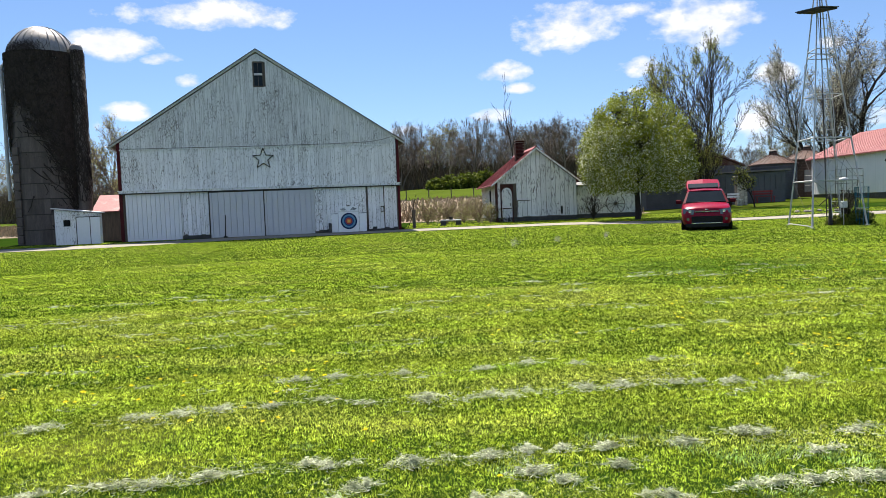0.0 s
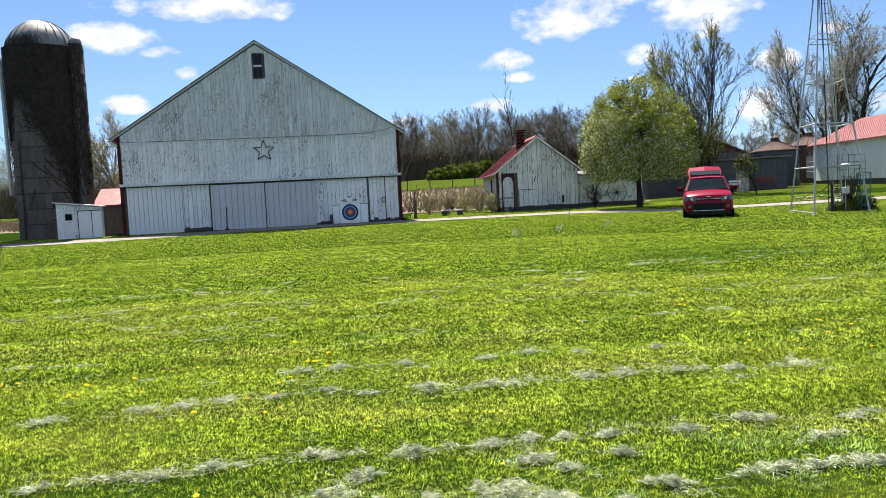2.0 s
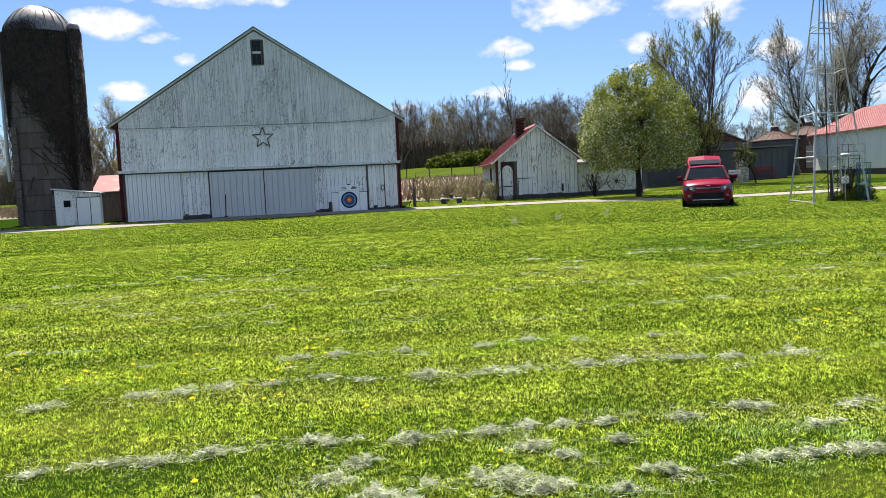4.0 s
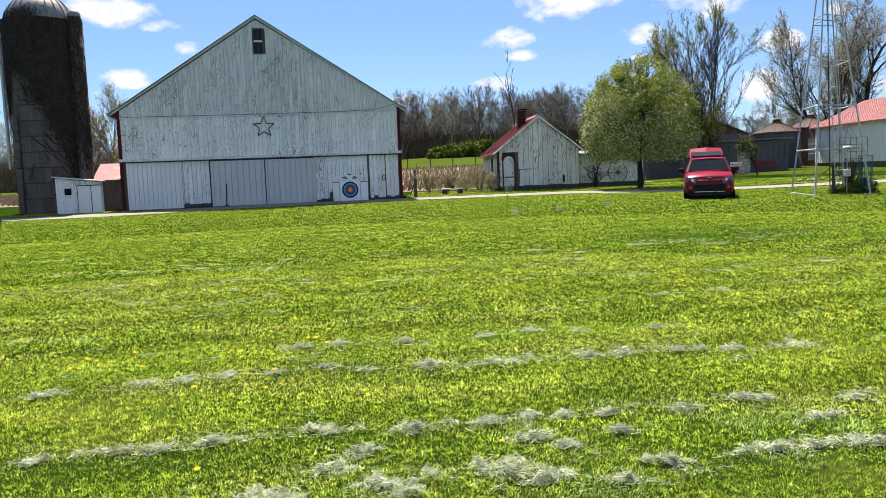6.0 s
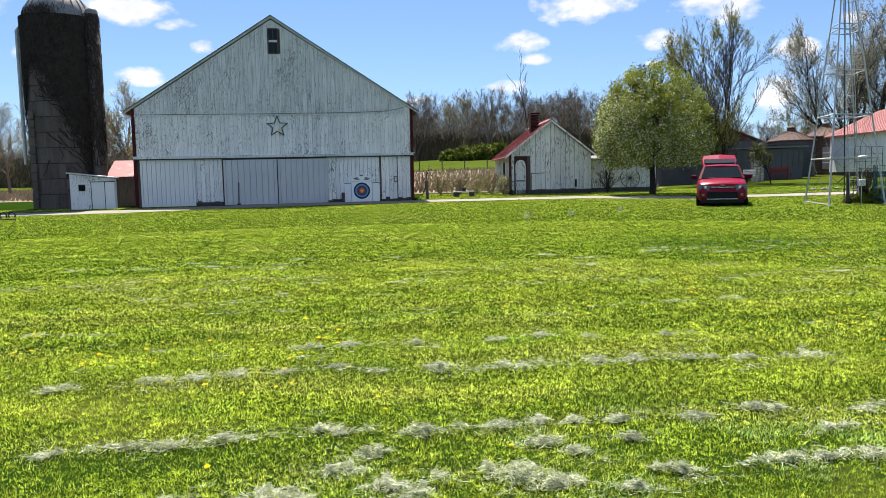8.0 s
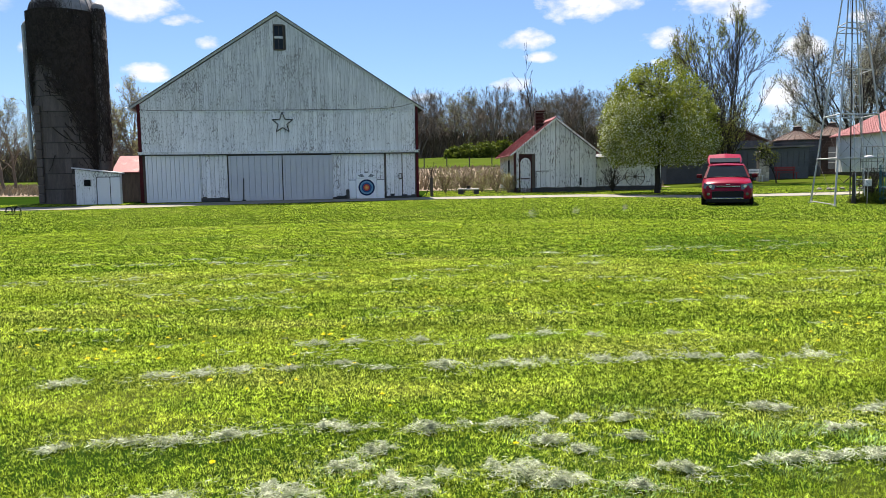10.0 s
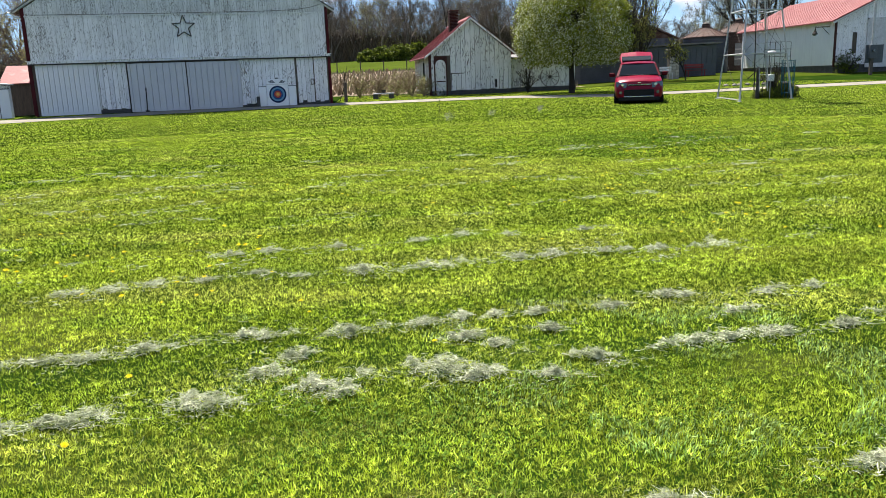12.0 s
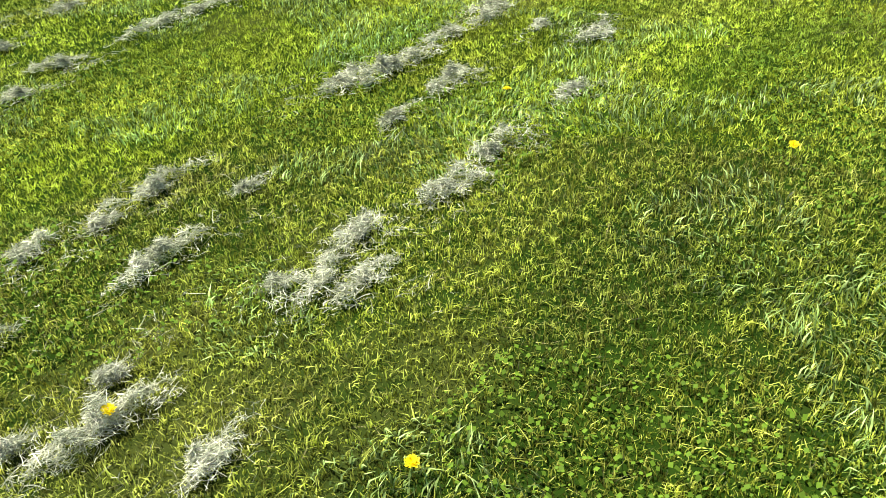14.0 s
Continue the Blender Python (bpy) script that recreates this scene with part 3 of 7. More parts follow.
    for k in range(5200):
        a = rng.uniform(math.pi * 0.93, math.tau * 1.03)
        low = 4.6 + 1.5 * math.sin(a * 1.7 + 0.4) + 1.4 * math.cos((a - 4.1) * 1.2) if rng.random() < 0.985 else 1.5
        low = max(0.3, min(7.4, low - 0.2 + rng.normal(0, 0.5)))
        if a < 3.9 or a > 5.9:
            low = max(0.2, low - 2.5 * rng.random())
        z = rng.uniform(low, H + 0.2)
        da = rng.normal(0, 0.5)
        p, w = None, rng.uniform(0.010, 0.036)
        for s in range(6):
            rr = R + 0.03 + 0.13 * rng.random()
            q = np.array((rr * math.cos(a), rr * math.sin(a), z))
            if p is not None:
                side = np.array((-math.sin(a), math.cos(a), 0.3)) * w
                verts += [p - side, p + side, q + side, q - side]
            p = q
            a += (da + rng.normal(0, 0.5)) * 0.12
            z = min(z + rng.uniform(-0.12, 0.36), H + 0.35)
    for k in range(700):
        a, z, w, p = rng.uniform(math.pi * 0.95, math.tau * 1.05), rng.uniform(2.0, 9.2), rng.uniform(0.01, 0.03), None
        for s in range(5):
            q = np.array((1.76 + 0.38 * math.cos(a), -0.25 + 0.38 * math.sin(a), z))
            if p is not None:
                side = np.array((-math.sin(a), math.cos(a), 0.3)) * w
                verts += [p - side, p + side, q + side, q - side]
            p, a, z = q, a + rng.normal(0, 0.25), min(9.3, z + rng.uniform(-0.1, 0.35))
    for k in range(260):
        a, t, p = rng.uniform(math.pi * 1.02, math.pi * 1.62), rng.uniform(0.0, 0.12), None
        for q_step in range(5):
            q = np.array(((R + 0.05) * math.cos(t) * math.cos(a), (R + 0.05) * math.cos(t) * math.sin(a), H + 0.14 + 1.66 * math.sin(t)))
            if p is not None:
                side = np.array((-math.sin(a), math.cos(a), 0.3)) * 0.011
                verts += [p - side, p + side, q + side, q - side]
            p, a, t = q, a + rng.normal(0, 0.09), min(t + rng.uniform(0.02, 0.13), 0.62)
    vine = quick_mesh("vine", np.array(verts), 4, M_vine, silo)
    tagged(vine, "mat of bare brown vine stems", kind="stuff")
    return silo


make_silo()


# ---- small white lean-to and red-roofed shed between silo and barn ----
def make_leanto():
    o = pose(-17.80, 35.25, gz(-17.6, 35.2) - 0.03, 0, 0, 8)
    ob = thing("lean_to_shed", o, "small white wooden lean-to with double doors beside the silo", "shed")
    W = 1.95
    part("wall", prism([(0, 0), (W, 0), (W, 1.42), (0, 1.66)], 0, 0.4), M_board, ob, "white board wall")
    part("roof", prism([(-0.1, 1.70), (W + 0.12, 1.44), (W + 0.12, 1.49), (-0.1, 1.75)], -0.15, 0.45), M_trim, ob, "thin pale roof")
    w = part("window", box(0.36, 0.70, -0.02, 0.0, 0.86, 1.2), M_trim, ob)
    part("pane", box(0.385, 0.675, -0.03, -0.021, 0.885, 1.175), M_dark, w, "dark pane")
    for x0, x1 in ((0.96, 1.54), (1.56, 1.97)):
        d = part("door", box(x0, x1, -0.045, -0.003, 0.04, 1.27), M_sheet, ob, "white door")
        part("door_edge", box(x0 - 0.03, x0 - 0.004, -0.05, -0.003, 0.02, 1.30), M_steeldark, d)
    part("door_head", box(0.93, 2.0, -0.05, -0.003, 1.275, 1.31), M_steeldark, ob)
    o = pose(-16.95, 37.7, gz(-16, 38) - 0.05, 0, 0, 9)
    ob = thing("tool_shed", o, "grey shed with a faded red metal roof against the barn", "shed")
    part("wall", box(-0.1, 1.7, 0, 2.4, -0.1, 1.55), M_wood, ob, "dark board wall")
    part("roof", prism([(-0.2, 0), (1.9, 0), (1.9, 0.05), (-0.2, 0.05)], 0, 1.9), M_redroof, ob, "faded red metal roof").matrix_local = pose(0, -0.2, 1.47, 26)
    d = part("downspout", tube((0.12, -0.06, 0.1), (0.12, -0.06, 1.5), 0.03), M_trim, ob)


make_leanto()


# ---- peeling white shed with red roof and chimney ----
def make_shed():
    o = pose(3.0, 43.0, 0.5, 0, 0, 4.0)
    shed = thing("shed", o, "small white shed with peeling paint, red metal roof and brick chimney", "shed")
    W, EAVE, PEAK, MID, DEEP = 4.55, 2.32, 4.1, 2.28, 6.6

    def top(s):
        return EAVE + (PEAK - EAVE) * (s / MID if s < MID else (W - s) / (W - MID))
    wall = part("gable_wall", prism([(0, 0), (W, 0), (W, EAVE), (MID, PEAK), (0, EAVE)], 0, 0.14), M_wood, shed, "board wall with badly peeling white paint")
    side = part("side_wall", box(0, 0.14, 0.14, DEEP, 0, EAVE), M_wood, shed)
    part("side_wall", box(W - 0.14, W, 0.14, DEEP, 0, EAVE), M_shedboard, shed)
    part("rear_wall", prism([(0, 0), (W, 0), (W, EAVE), (MID, PEAK), (0, EAVE)], DEEP, DEEP + 0.14), M_shedboard, shed)
    rng = random.Random(9)
    s = 0.0
    while s < W - 0.02:
        e = min(s + rng.choice((0.24, 0.27, 0.3)), W)
        lo = 0.30 + rng.uniform(0, 0.07)
        if e < 0.12 or s > 1.0:
            part("board", prism([(s, lo), (e - 0.022, lo), (e - 0.022, top(e) - 0.03), (s, top(s) - 0.03)], -0.025 - rng.uniform(0, 0.008), 0.0), M_shedboard, wall)
        else:
            part("board", prism([(s, 2.2), (e - 0.012, 2.2), (e - 0.012, top(e) - 0.03), (s, top(s) - 0.03)], -0.026, 0.0), M_shedboard, wall)
        s = e
    for k in range(22):
        y0 = 0.2 + k * 0.29
        if not 2.0 < y0 < 2.5:
            part("board", box(-0.026, 0.0, y0, y0 + 0.278, 0.25, EAVE - 0.05), M_shedboard, side)
    part("side_window", box(-0.05, -0.002, 2.0, 2.55, 0.9, 1.9), M_dark, shed, "dark boarded side opening")
    part("footing", box(0.02, W, -0.06, 0.0, -0.25, 0.32), M_found, shed, "dark shed footing")
    part("footing", box(-0.05, 0.02, 0.0, DEEP, -0.25, 0.26), M_found, shed)
    # door in its dark frame, with an arched top
    for x0, x1, z0, z1 in ((0.23, 0.285, 0.05, 2.12), (0.88, 0.93, 0.05, 2.12), (0.23, 0.93, 2.12, 2.17)):
        part("door_frame", box(x0, x1, -0.09, 0.0, z0, z1), M_brownframe, shed)
    arch = [(0.31, 0.06), (0.85, 0.06), (0.85, 1.72)] + [(0.58 + 0.27 * math.cos(t), 1.72 + 0.27 * math.sin(t)) for t in np.linspace(0.2, math.pi - 0.2, 9)] + [(0.31, 1.72)]
    part("door_reveal", box(0.285, 0.88, -0.03, -0.002, 0.06, 2.12), M_shedboard, shed)
    part("arch_panel", box(0.285, 0.88, -0.036, -0.031, 1.74, 2.12), M_brownframe, shed)
    part("board", box(0.075, 0.222, -0.03, -0.002, 0.3, 2.2), M_shedboard, wall)
    door = part("door", prism(arch, -0.06, -0.031), M_shedboard, shed, "white plank door with arched head")
    part("door_rail", box(0.33, 0.83, -0.075, -0.061, 0.8, 0.86), M_brownframe, door)
    part("door_handle", box(0.76, 0.80, -0.1, -0.061, 0.98, 1.12), M_steeldark, door)
    part("corner_board", box(-0.06, 0.07, -0.07, 0.1, 0.0, EAVE + 0.05), M_brownframe, shed, "dark red corner board")
    # low framed hatch and hook by the wall
    for x0, x1, z0, z1 in ((1.15, 1.9, 1.22, 1.26), (1.15, 1.19, 0.34, 1.22)):
        part("hatch_frame", box(x0, x1, -0.05, -0.034, z0, z1), M_wood, shed)
    part("wall_hook", box(3.62, 3.72, -0.09, -0.034, 0.42, 0.86, 0.01), M_steeldark, shed)
    # roof of ribbed sheets
    k = (PEAK - EAVE) / MID
    for sgn in (-1, 1):
        span = MID + 0.32 if sgn < 0 else W - MID + 0.22
        pts = [(0, 0), (sgn * span, -k * span), (sgn * span, -k * span + 0.06), (0, 0.07)]
        bm = prism([(MID + x, PEAK + 0.01 + z) for x, z in pts], -0.232, DEEP + 0.3)
        roof = part("roof", bm, M_redroof, shed, "faded red metal roof")
        y = -0.20
        while y < DEEP + 0.25:
            part("roof_seam", prism([(MID + sgn * 0.05, PEAK + 0.08 - 0.05 * k), (MID + sgn * span, PEAK - k * span + 0.071), (MID + sgn * span, PEAK - k * span + 0.10), (MID + sgn * 0.05, PEAK + 0.11 - 0.05 * k)], y, y + 0.03), M_redroof, roof)
            y += 0.45
        rp = [(MID + x, PEAK + z - 0.12) for x, z in [(0, 0.08), (sgn * span, -k * span + 0.08), (sgn * span, -k * span + 0.185), (0, 0.195)]]
        part("rake_board", prism(rp, -0.27, -0.235), M_shedboard, shed, "worn white rake board")
    part("ridge_cap", prism([(MID - 0.2, PEAK - 0.05), (MID, PEAK + 0.11), (MID + 0.2, PEAK - 0.05), (MID + 0.2, PEAK - 0.02), (MID, PEAK + 0.145), (MID - 0.2, PEAK - 0.02)], -0.232, DEEP + 0.31), M_redroof, shed)
    # chimney, brick by brick
    ch = part("chimney", box(1.52, 1.90, 1.6, 2.15, 3.2, 4.62), M_mortar, shed, "old red brick chimney")
    bme = bpy.data.meshes.new("brick")
    b = box(-0.1, 0.1, -0.05, 0.05, -0.032, 0.032, 0.005)
    b.to_mesh(bme)
    b.free()
    bme.materials.append(M_brick)
    for row in range(17):
        z = 3.3 + row * 0.078
        off = 0.1 if row % 2 else 0.0
        for c in range(3):
            x = 1.62 + c * 0.205 - off * 0.9
            if c < 2:
                share("brick", bme, ch, pose(x, 1.575, z))
            share("brick", bme, ch, pose(1.50, 1.69 + c * 0.19 - off * 0.3, z, 0, 0, 90))
    part("chimney_cap", box(1.45, 1.97, 1.52, 2.23, 4.62, 4.70, 0.02), M_brick, ch)
    # lower wing
    wing = thing("shed_wing", o @ pose(W, 0.9, 0), "low white board wing of the shed", "shed")
    w = part("wall", box(0, 4.0, 0, 3.2, 0.1, 1.95), M_wood, wing)
    s = 0.0
    while s < 3.95:
        part("board", box(s, s + 0.27, -0.025 - rng.uniform(0, 0.008), 0.0, 0.34, 1.93), M_shedboard, w)
        s += 0.284
    part("footing", box(0, 4.0, -0.05, 0.0, -0.2, 0.33), M_found, wing)
    part("roof", prism([(-0.02, 1.97), (4.2, 1.97), (4.2, 2.03), (-0.02, 2.03)], -0.3, 3.4), M_roofgrey, wing).rotation_euler = (radians(4), 0, 0)
    part("post", box(0.0, 0.1, -0.06, -0.034, 0.2, 1.95), M_shedboard, wing)
    # wagon wheel leaning on the wing
    wh = thing("wagon_wheel", o @ pose(W + 2.45, 0.72, 0.32, -10), "old iron-rimmed wagon wheel leaning against the wing", "wheel")
    rim = bmesh.new()
    for i in range(28):
        a0, a1 = math.tau * i / 28, math.tau * (i + 1) / 28
        tube((0.55 * math.cos(a0), 0, 0.55 + 0.55 * math.sin(a0)), (0.55 * math.cos(a1), 0, 0.55 + 0.55 * math.sin(a1)), 0.02, sides=6, bm=rim, caps=False)
    part("rim", rim, M_wood, wh)
    part("hub", tube((0, -0.09, 0.55), (0, 0.06, 0.55), 0.085, sides=12), M_wood, wh)
    for i in range(12):
        a = math.tau * i / 12
        part("spoke", tube((0.07 * math.cos(a), 0, 0.55 + 0.07 * math.sin(a)), (0.53 * math.cos(a), 0, 0.55 + 0.53 * math.sin(a)), 0.013, sides=5), M_wood, wh)


make_shed()


# ---- trees ----
def grow(rng, height, radius, levels=4, spread=0.75, first=0.25, kids=(5, 5, 4, 3), up=0.25, wander=0.16, taper=0.55, shrink=(0.62, 0.6, 0.55, 0.5), forks=0, flare=(0.12, 0.56)):
    """Branches of a tree: a list of (start, end, r0, r1, level), from the ground upwards."""
    segs = []

    def limb(p, d, length, r, lev):
        n = 6 if lev == 0 else (4 if lev < 3 else 2)
        step = length / n
        for i in range(n):
            t0, t1 = i / n, (i + 1) / n
            d = (d + Vector([rng.gauss(0, wander) for _ in range(3)]) + Vector((0, 0, up * (0.3 if lev == 0 else 1) * 0.35))).normalized()
            q = p + d * step
            ra, rb = r * (1 - (1 - taper * 0.5) * t0), r * (1 - (1 - taper * 0.5) * t1)
            segs.append((p, q, ra, rb, lev))
            if lev < levels and t1 > (first if lev == 0 else 0.2):
                many = kids[lev] / n / (1 - (first if lev == 0 else 0.2))
                for _ in range(int(many) + (rng.random() < many % 1)):
                    side = Vector([rng.gauss(0, 1) for _ in range(3)])
                    side = (side - d * side.dot(d)).normalized()
                    a = rng.uniform(0.55, 1.1) * spread
                    limb(q, (d * math.cos(a) + side * math.sin(a)).normalized(), length * shrink[lev] * rng.uniform(0.7, 1.15) * (1 - 0.35 * t1), max(rb * rng.uniform(0.45, 0.65), 0.004), lev + 1)
            p = q
        if lev < levels:
            limb(p, d, length * 0.4, rb * 0.9, lev + 1)
    if forks:
        for k in range(forks):
            a = math.tau * k / forks + rng.uniform(-0.4, 0.4)
            out = rng.uniform(*flare)
            limb(Vector((0, 0, 0.0)), Vector((out * math.cos(a), out * math.sin(a), 1)).normalized(), height * rng.uniform(0.5, 0.62), radius * 0.75, 0)
    else:
        limb(Vector((0, 0, -0.1)), Vector((0, 0, 1)), height * 0.62, radius, 0)
    return segs


def branch_mesh(name, segs, mat, parent, sides=(7, 5, 4, 3, 3, 3), thin=0.0):
    verts, faces = [], []
    for p, q, ra, rb, lev in segs:
        n = sides[lev]
        turn = (q - p).to_track_quat("Z", "Y")
        b = len(verts)
        ra, rb = max(ra, thin), max(rb, thin * 0.7)
        for c, r in ((p, ra), (q, rb)):
            for i in range(n):
                v = c + turn @ Vector((r * math.cos(math.tau * i / n), r * math.sin(math.tau * i / n), 0))
                verts.append(v[:])
        for i in range(n if n > 2 else 1):
            j = (i + 1) % n
            faces.append((b + i, b + j, b + n + j, b + n + i))
    ob = quick_mesh(name, np.array(verts), 4, mat, parent, faces=faces)
    return ob


def leaf_cloud(rng, points, per, radius, size, flat=0.0):
    """Small four-cornered leaves scattered round points."""
    pts = np.repeat(np.asarray(points), per, axis=0)
    n = len(pts)
    pts = pts + rng.normal(0, radius, (n, 3))
    a = rng.normal(0, 1, (n, 3))
    a /= np.linalg.norm(a, axis=1, keepdims=True)
    b = np.cross(a, rng.normal(0, 1, (n, 3)))
    b /= np.linalg.norm(b, axis=1, keepdims=True)
    s = size * rng.uniform(0.6, 1.4, (n, 1))
    a, b = a * s, b * s * 0.62
    return np.stack([pts - a, pts + b * 0.9 - a * 0.1, pts + a, pts - b * 0.9 + a * 0.1], 1).reshape(-1, 3)


M_leaf = material("young_pear_leaves", (0.27, 0.305, 0.032), (0.105, 0.135, 0.016), 0.6, scale=1.2, fine=8, translucent=0.34, island=True, spread=0.6, bump=0)
M_bloom = material("white_pear_blossom", (0.70, 0.72, 0.55), (0.50, 0.54, 0.36), 0.7, scale=2, fine=9, translucent=0.25, island=True, spread=0.25, bump=0)
M_bud = material("pale_spring_buds", (0.30, 0.30, 0.12), (0.20, 0.18, 0.09), 0.7, scale=1, translucent=0.4, island=True, spread=0.4, bump=0)
M_palebud = material("pale_blossom_buds", (0.42, 0.42, 0.32), (0.26, 0.25, 0.18), 0.7, scale=1, translucent=0.35, island=True, spread=0.4, bump=0)
M_bush = material("fresh_green_bush", (0.14, 0.17, 0.02), (0.06, 0.085, 0.012), 0.7, scale=0.4, fine=3, translucent=0.3, island=True, spread=0.4, bump=0)
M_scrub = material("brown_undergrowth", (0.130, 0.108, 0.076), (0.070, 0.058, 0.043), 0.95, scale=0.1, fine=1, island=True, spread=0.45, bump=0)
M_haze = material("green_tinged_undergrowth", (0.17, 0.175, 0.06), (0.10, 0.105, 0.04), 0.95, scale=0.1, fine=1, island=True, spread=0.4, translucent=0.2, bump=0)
M_stalk = material("corn_stubble", (0.36, 0.30, 0.20), (0.20, 0.165, 0.11), 0.95, scale=1, fine=6, island=True, spread=0.3, bump=0)
M_twig = material("pale_tan_twigs", (0.30, 0.23, 0.15), (0.19, 0.14, 0.095), 0.9, scale=2, fine=12, bump=0)
M_soil = material("pale_brown_field_soil", (0.20, 0.15, 0.10), (0.13, 0.10, 0.07), 0.95, scale=0.6, fine=5, bump=0.5)
M_meadow = material("far_green_meadow", (0.060, 0.084, 0.012), (0.042, 0.062, 0.009), 1.0, scale=0.12, fine=2, c=(0.24, 0.22, 0.10), cover=(0.66, 0.72), cscale=0.12, cstretch=(0.6, 2.5, 1), bump=0.0, spec=0.0)


def make_pear():
    x, y = 9.95, 39.4
    t = thing("pear_tree", on_ground(x, y), "rounded pear tree with young leaves and white blossom", "tree")
    rng = random.Random(21)
    segs = grow(rng, 6.2, 0.17, 4, spread=0.62, first=0.22, kids=(17, 7, 5, 3), up=0.75, wander=0.10, shrink=(0.72, 0.5, 0.5, 0.45))

    def inside(p, slack=1.0):
        h = (p[2] - 1.45) / 5.3
        if h < 0 or h > 1:
            return False
        r = 2.82 * (max(0.0, math.sin(math.pi * min(1, h * 0.74 + 0.26))) ** 0.56) * slack * (1 + 0.09 * noise.noise((p[0] * 1.3, p[1] * 1.3, p[2] * 1.3)))
        return math.hypot(p[0], p[1]) < r
    segs = [s for s in segs if s[4] == 0 or (inside(s[1], 0.97) and s[1].z > 1.0) or (s[4] == 1 and s[1].z < 1.6 and s[1].xy.length < 1.3)]
    branch_mesh("trunk", [s for s in segs if s[4] == 0], M_bark, t)
    tagged(branch_mesh("crown_wood", [s for s in segs if s[4] > 0], M_bark, t, thin=0.017), kind="stuff")
    nr = np.random.default_rng(5)
    tips = []
    while len(tips) < 3300:
        p = nr.uniform((-3.5, -3.5, 1.45), (3.5, 3.5, 6.8))
        if inside(p, 1.03) and (nr.random() < 0.36 or not inside(p, 0.80)) and noise.noise((p[0] * 1.5, p[1] * 1.5, p[2] * 1.5 + 7)) > -0.14:
            tips.append(p)
    tips = np.array(tips)
    tagged(quick_mesh("foliage", leaf_cloud(nr, tips, 17, 0.10, 0.046), 4, M_leaf, t), "fresh yellow-green leaves", kind="stuff")
    low = tips[(tips[:, 2] + 0.35 * tips[:, 0] + nr.normal(0, 0.9, len(tips))) < 4.1]
    tagged(quick_mesh("blossom", leaf_cloud(nr, low, 8, 0.10, 0.046), 4, M_bloom, t), "white blossom", kind="stuff")


make_pear()


def bare_tree(name, x, y, height, radius, seed, label, buds=None, bud_n=0, bud_size=0.05, thin=0.012, category="tree", group="", turn=0.0, mat=None, oval=None, **kw):
    t = thing(name, on_ground(x, y, turn), label, category, group)
    segs = grow(random.Random(seed), height, radius, **kw)
    if oval:
        # crown kept to an oval: half width, middle height, half height
        wide, mid, tall = oval
        trim = random.Random(seed + 1)
        segs = [s for s in segs if s[1].z < mid - 0.55 * tall and s[4] < 2 or (s[1].xy.length / wide) ** 2 + ((s[1].z - mid) / tall) ** 2 < 1 + trim.gauss(0, 0.10)]
    branch_mesh("trunk", [s for s in segs if s[4] == 0], mat or M_bark, t)
    tagged(branch_mesh("crown_wood", [s for s in segs if s[4] > 0], mat or M_bark, t, thin=thin), kind="stuff")
    if buds:
        nr = np.random.default_rng(seed)
        tips = np.array([s[1][:] for s in segs if s[4] >= 3])
        if oval:
            tips = tips[(tips[:, 0] ** 2 + tips[:, 1] ** 2) / wide ** 2 + ((tips[:, 2] - mid) / tall) ** 2 > 0.42]
        tips = tips[nr.permutation(len(tips))[:bud_n]]
        tagged(quick_mesh("foliage", leaf_cloud(nr, tips, 5, bud_size * 2.2, bud_size), 4, buds, t), "opening spring buds", kind="stuff")
    return t


M_greenbud = material("yellow_green_buds", (0.26, 0.28, 0.05), (0.16, 0.165, 0.035), 0.7, scale=1, translucent=0.3, island=True, spread=0.4, bump=0)
M_maplebark = material("maple_bark", (0.055, 0.046, 0.038), (0.030, 0.026, 0.022), 0.95, scale=4, stretch=(2, 2, 0.5), fine=25, bump=0.5)
bare_tree("maple_tree", 17.45, 51.5, 13.4, 0.12, 31, "tall many-stemmed tree with opening buds", M_greenbud, 4600, 0.040, 0.012, levels=3, spread=0.6, first=0.15, kids=(10, 8, 5), up=0.24, wander=0.06, forks=6, flare=(0.12, 0.66), mat=M_maplebark, shrink=(0.52, 0.5, 0.5, 0.45), oval=(4.5, 6.7, 5.0))
bare_tree("blossoming_tree", 36.2, 72, 17.5, 0.3, 45, "pale budding tree behind the windmill", M_palebud, 9000, 0.055, 0.015, levels=3, spread=0.75, first=0.1, kids=(11, 7, 6), up=0.35, wander=0.13, forks=3)
bare_tree("bare_tree", 40.5, 73, 17.5, 0.42, 53, "large bare tree with heavy dark limbs", M_palebud, 300, 0.08, 0.013, levels=4, spread=0.85, first=0.2, kids=(9, 5, 4, 3), up=0.25, wander=0.2)
bare_tree("sapling", 19.35, 47.8, 2.9, 0.05, 61, "small sapling with opening leaves on the lawn", M_greenbud, 170, 0.045, 0.01, levels=3, spread=0.75, first=0.35, kids=(9, 5, 4), up=0.3)
bare_tree("slim_tree", 5.9, 61, 12.5, 0.07, 71, "slim bare tree behind the shed", None, levels=2, spread=0.6, first=0.55, kids=(9, 4), up=0.3, wander=0.08, shrink=(0.3, 0.5, 0.5, 0.5))
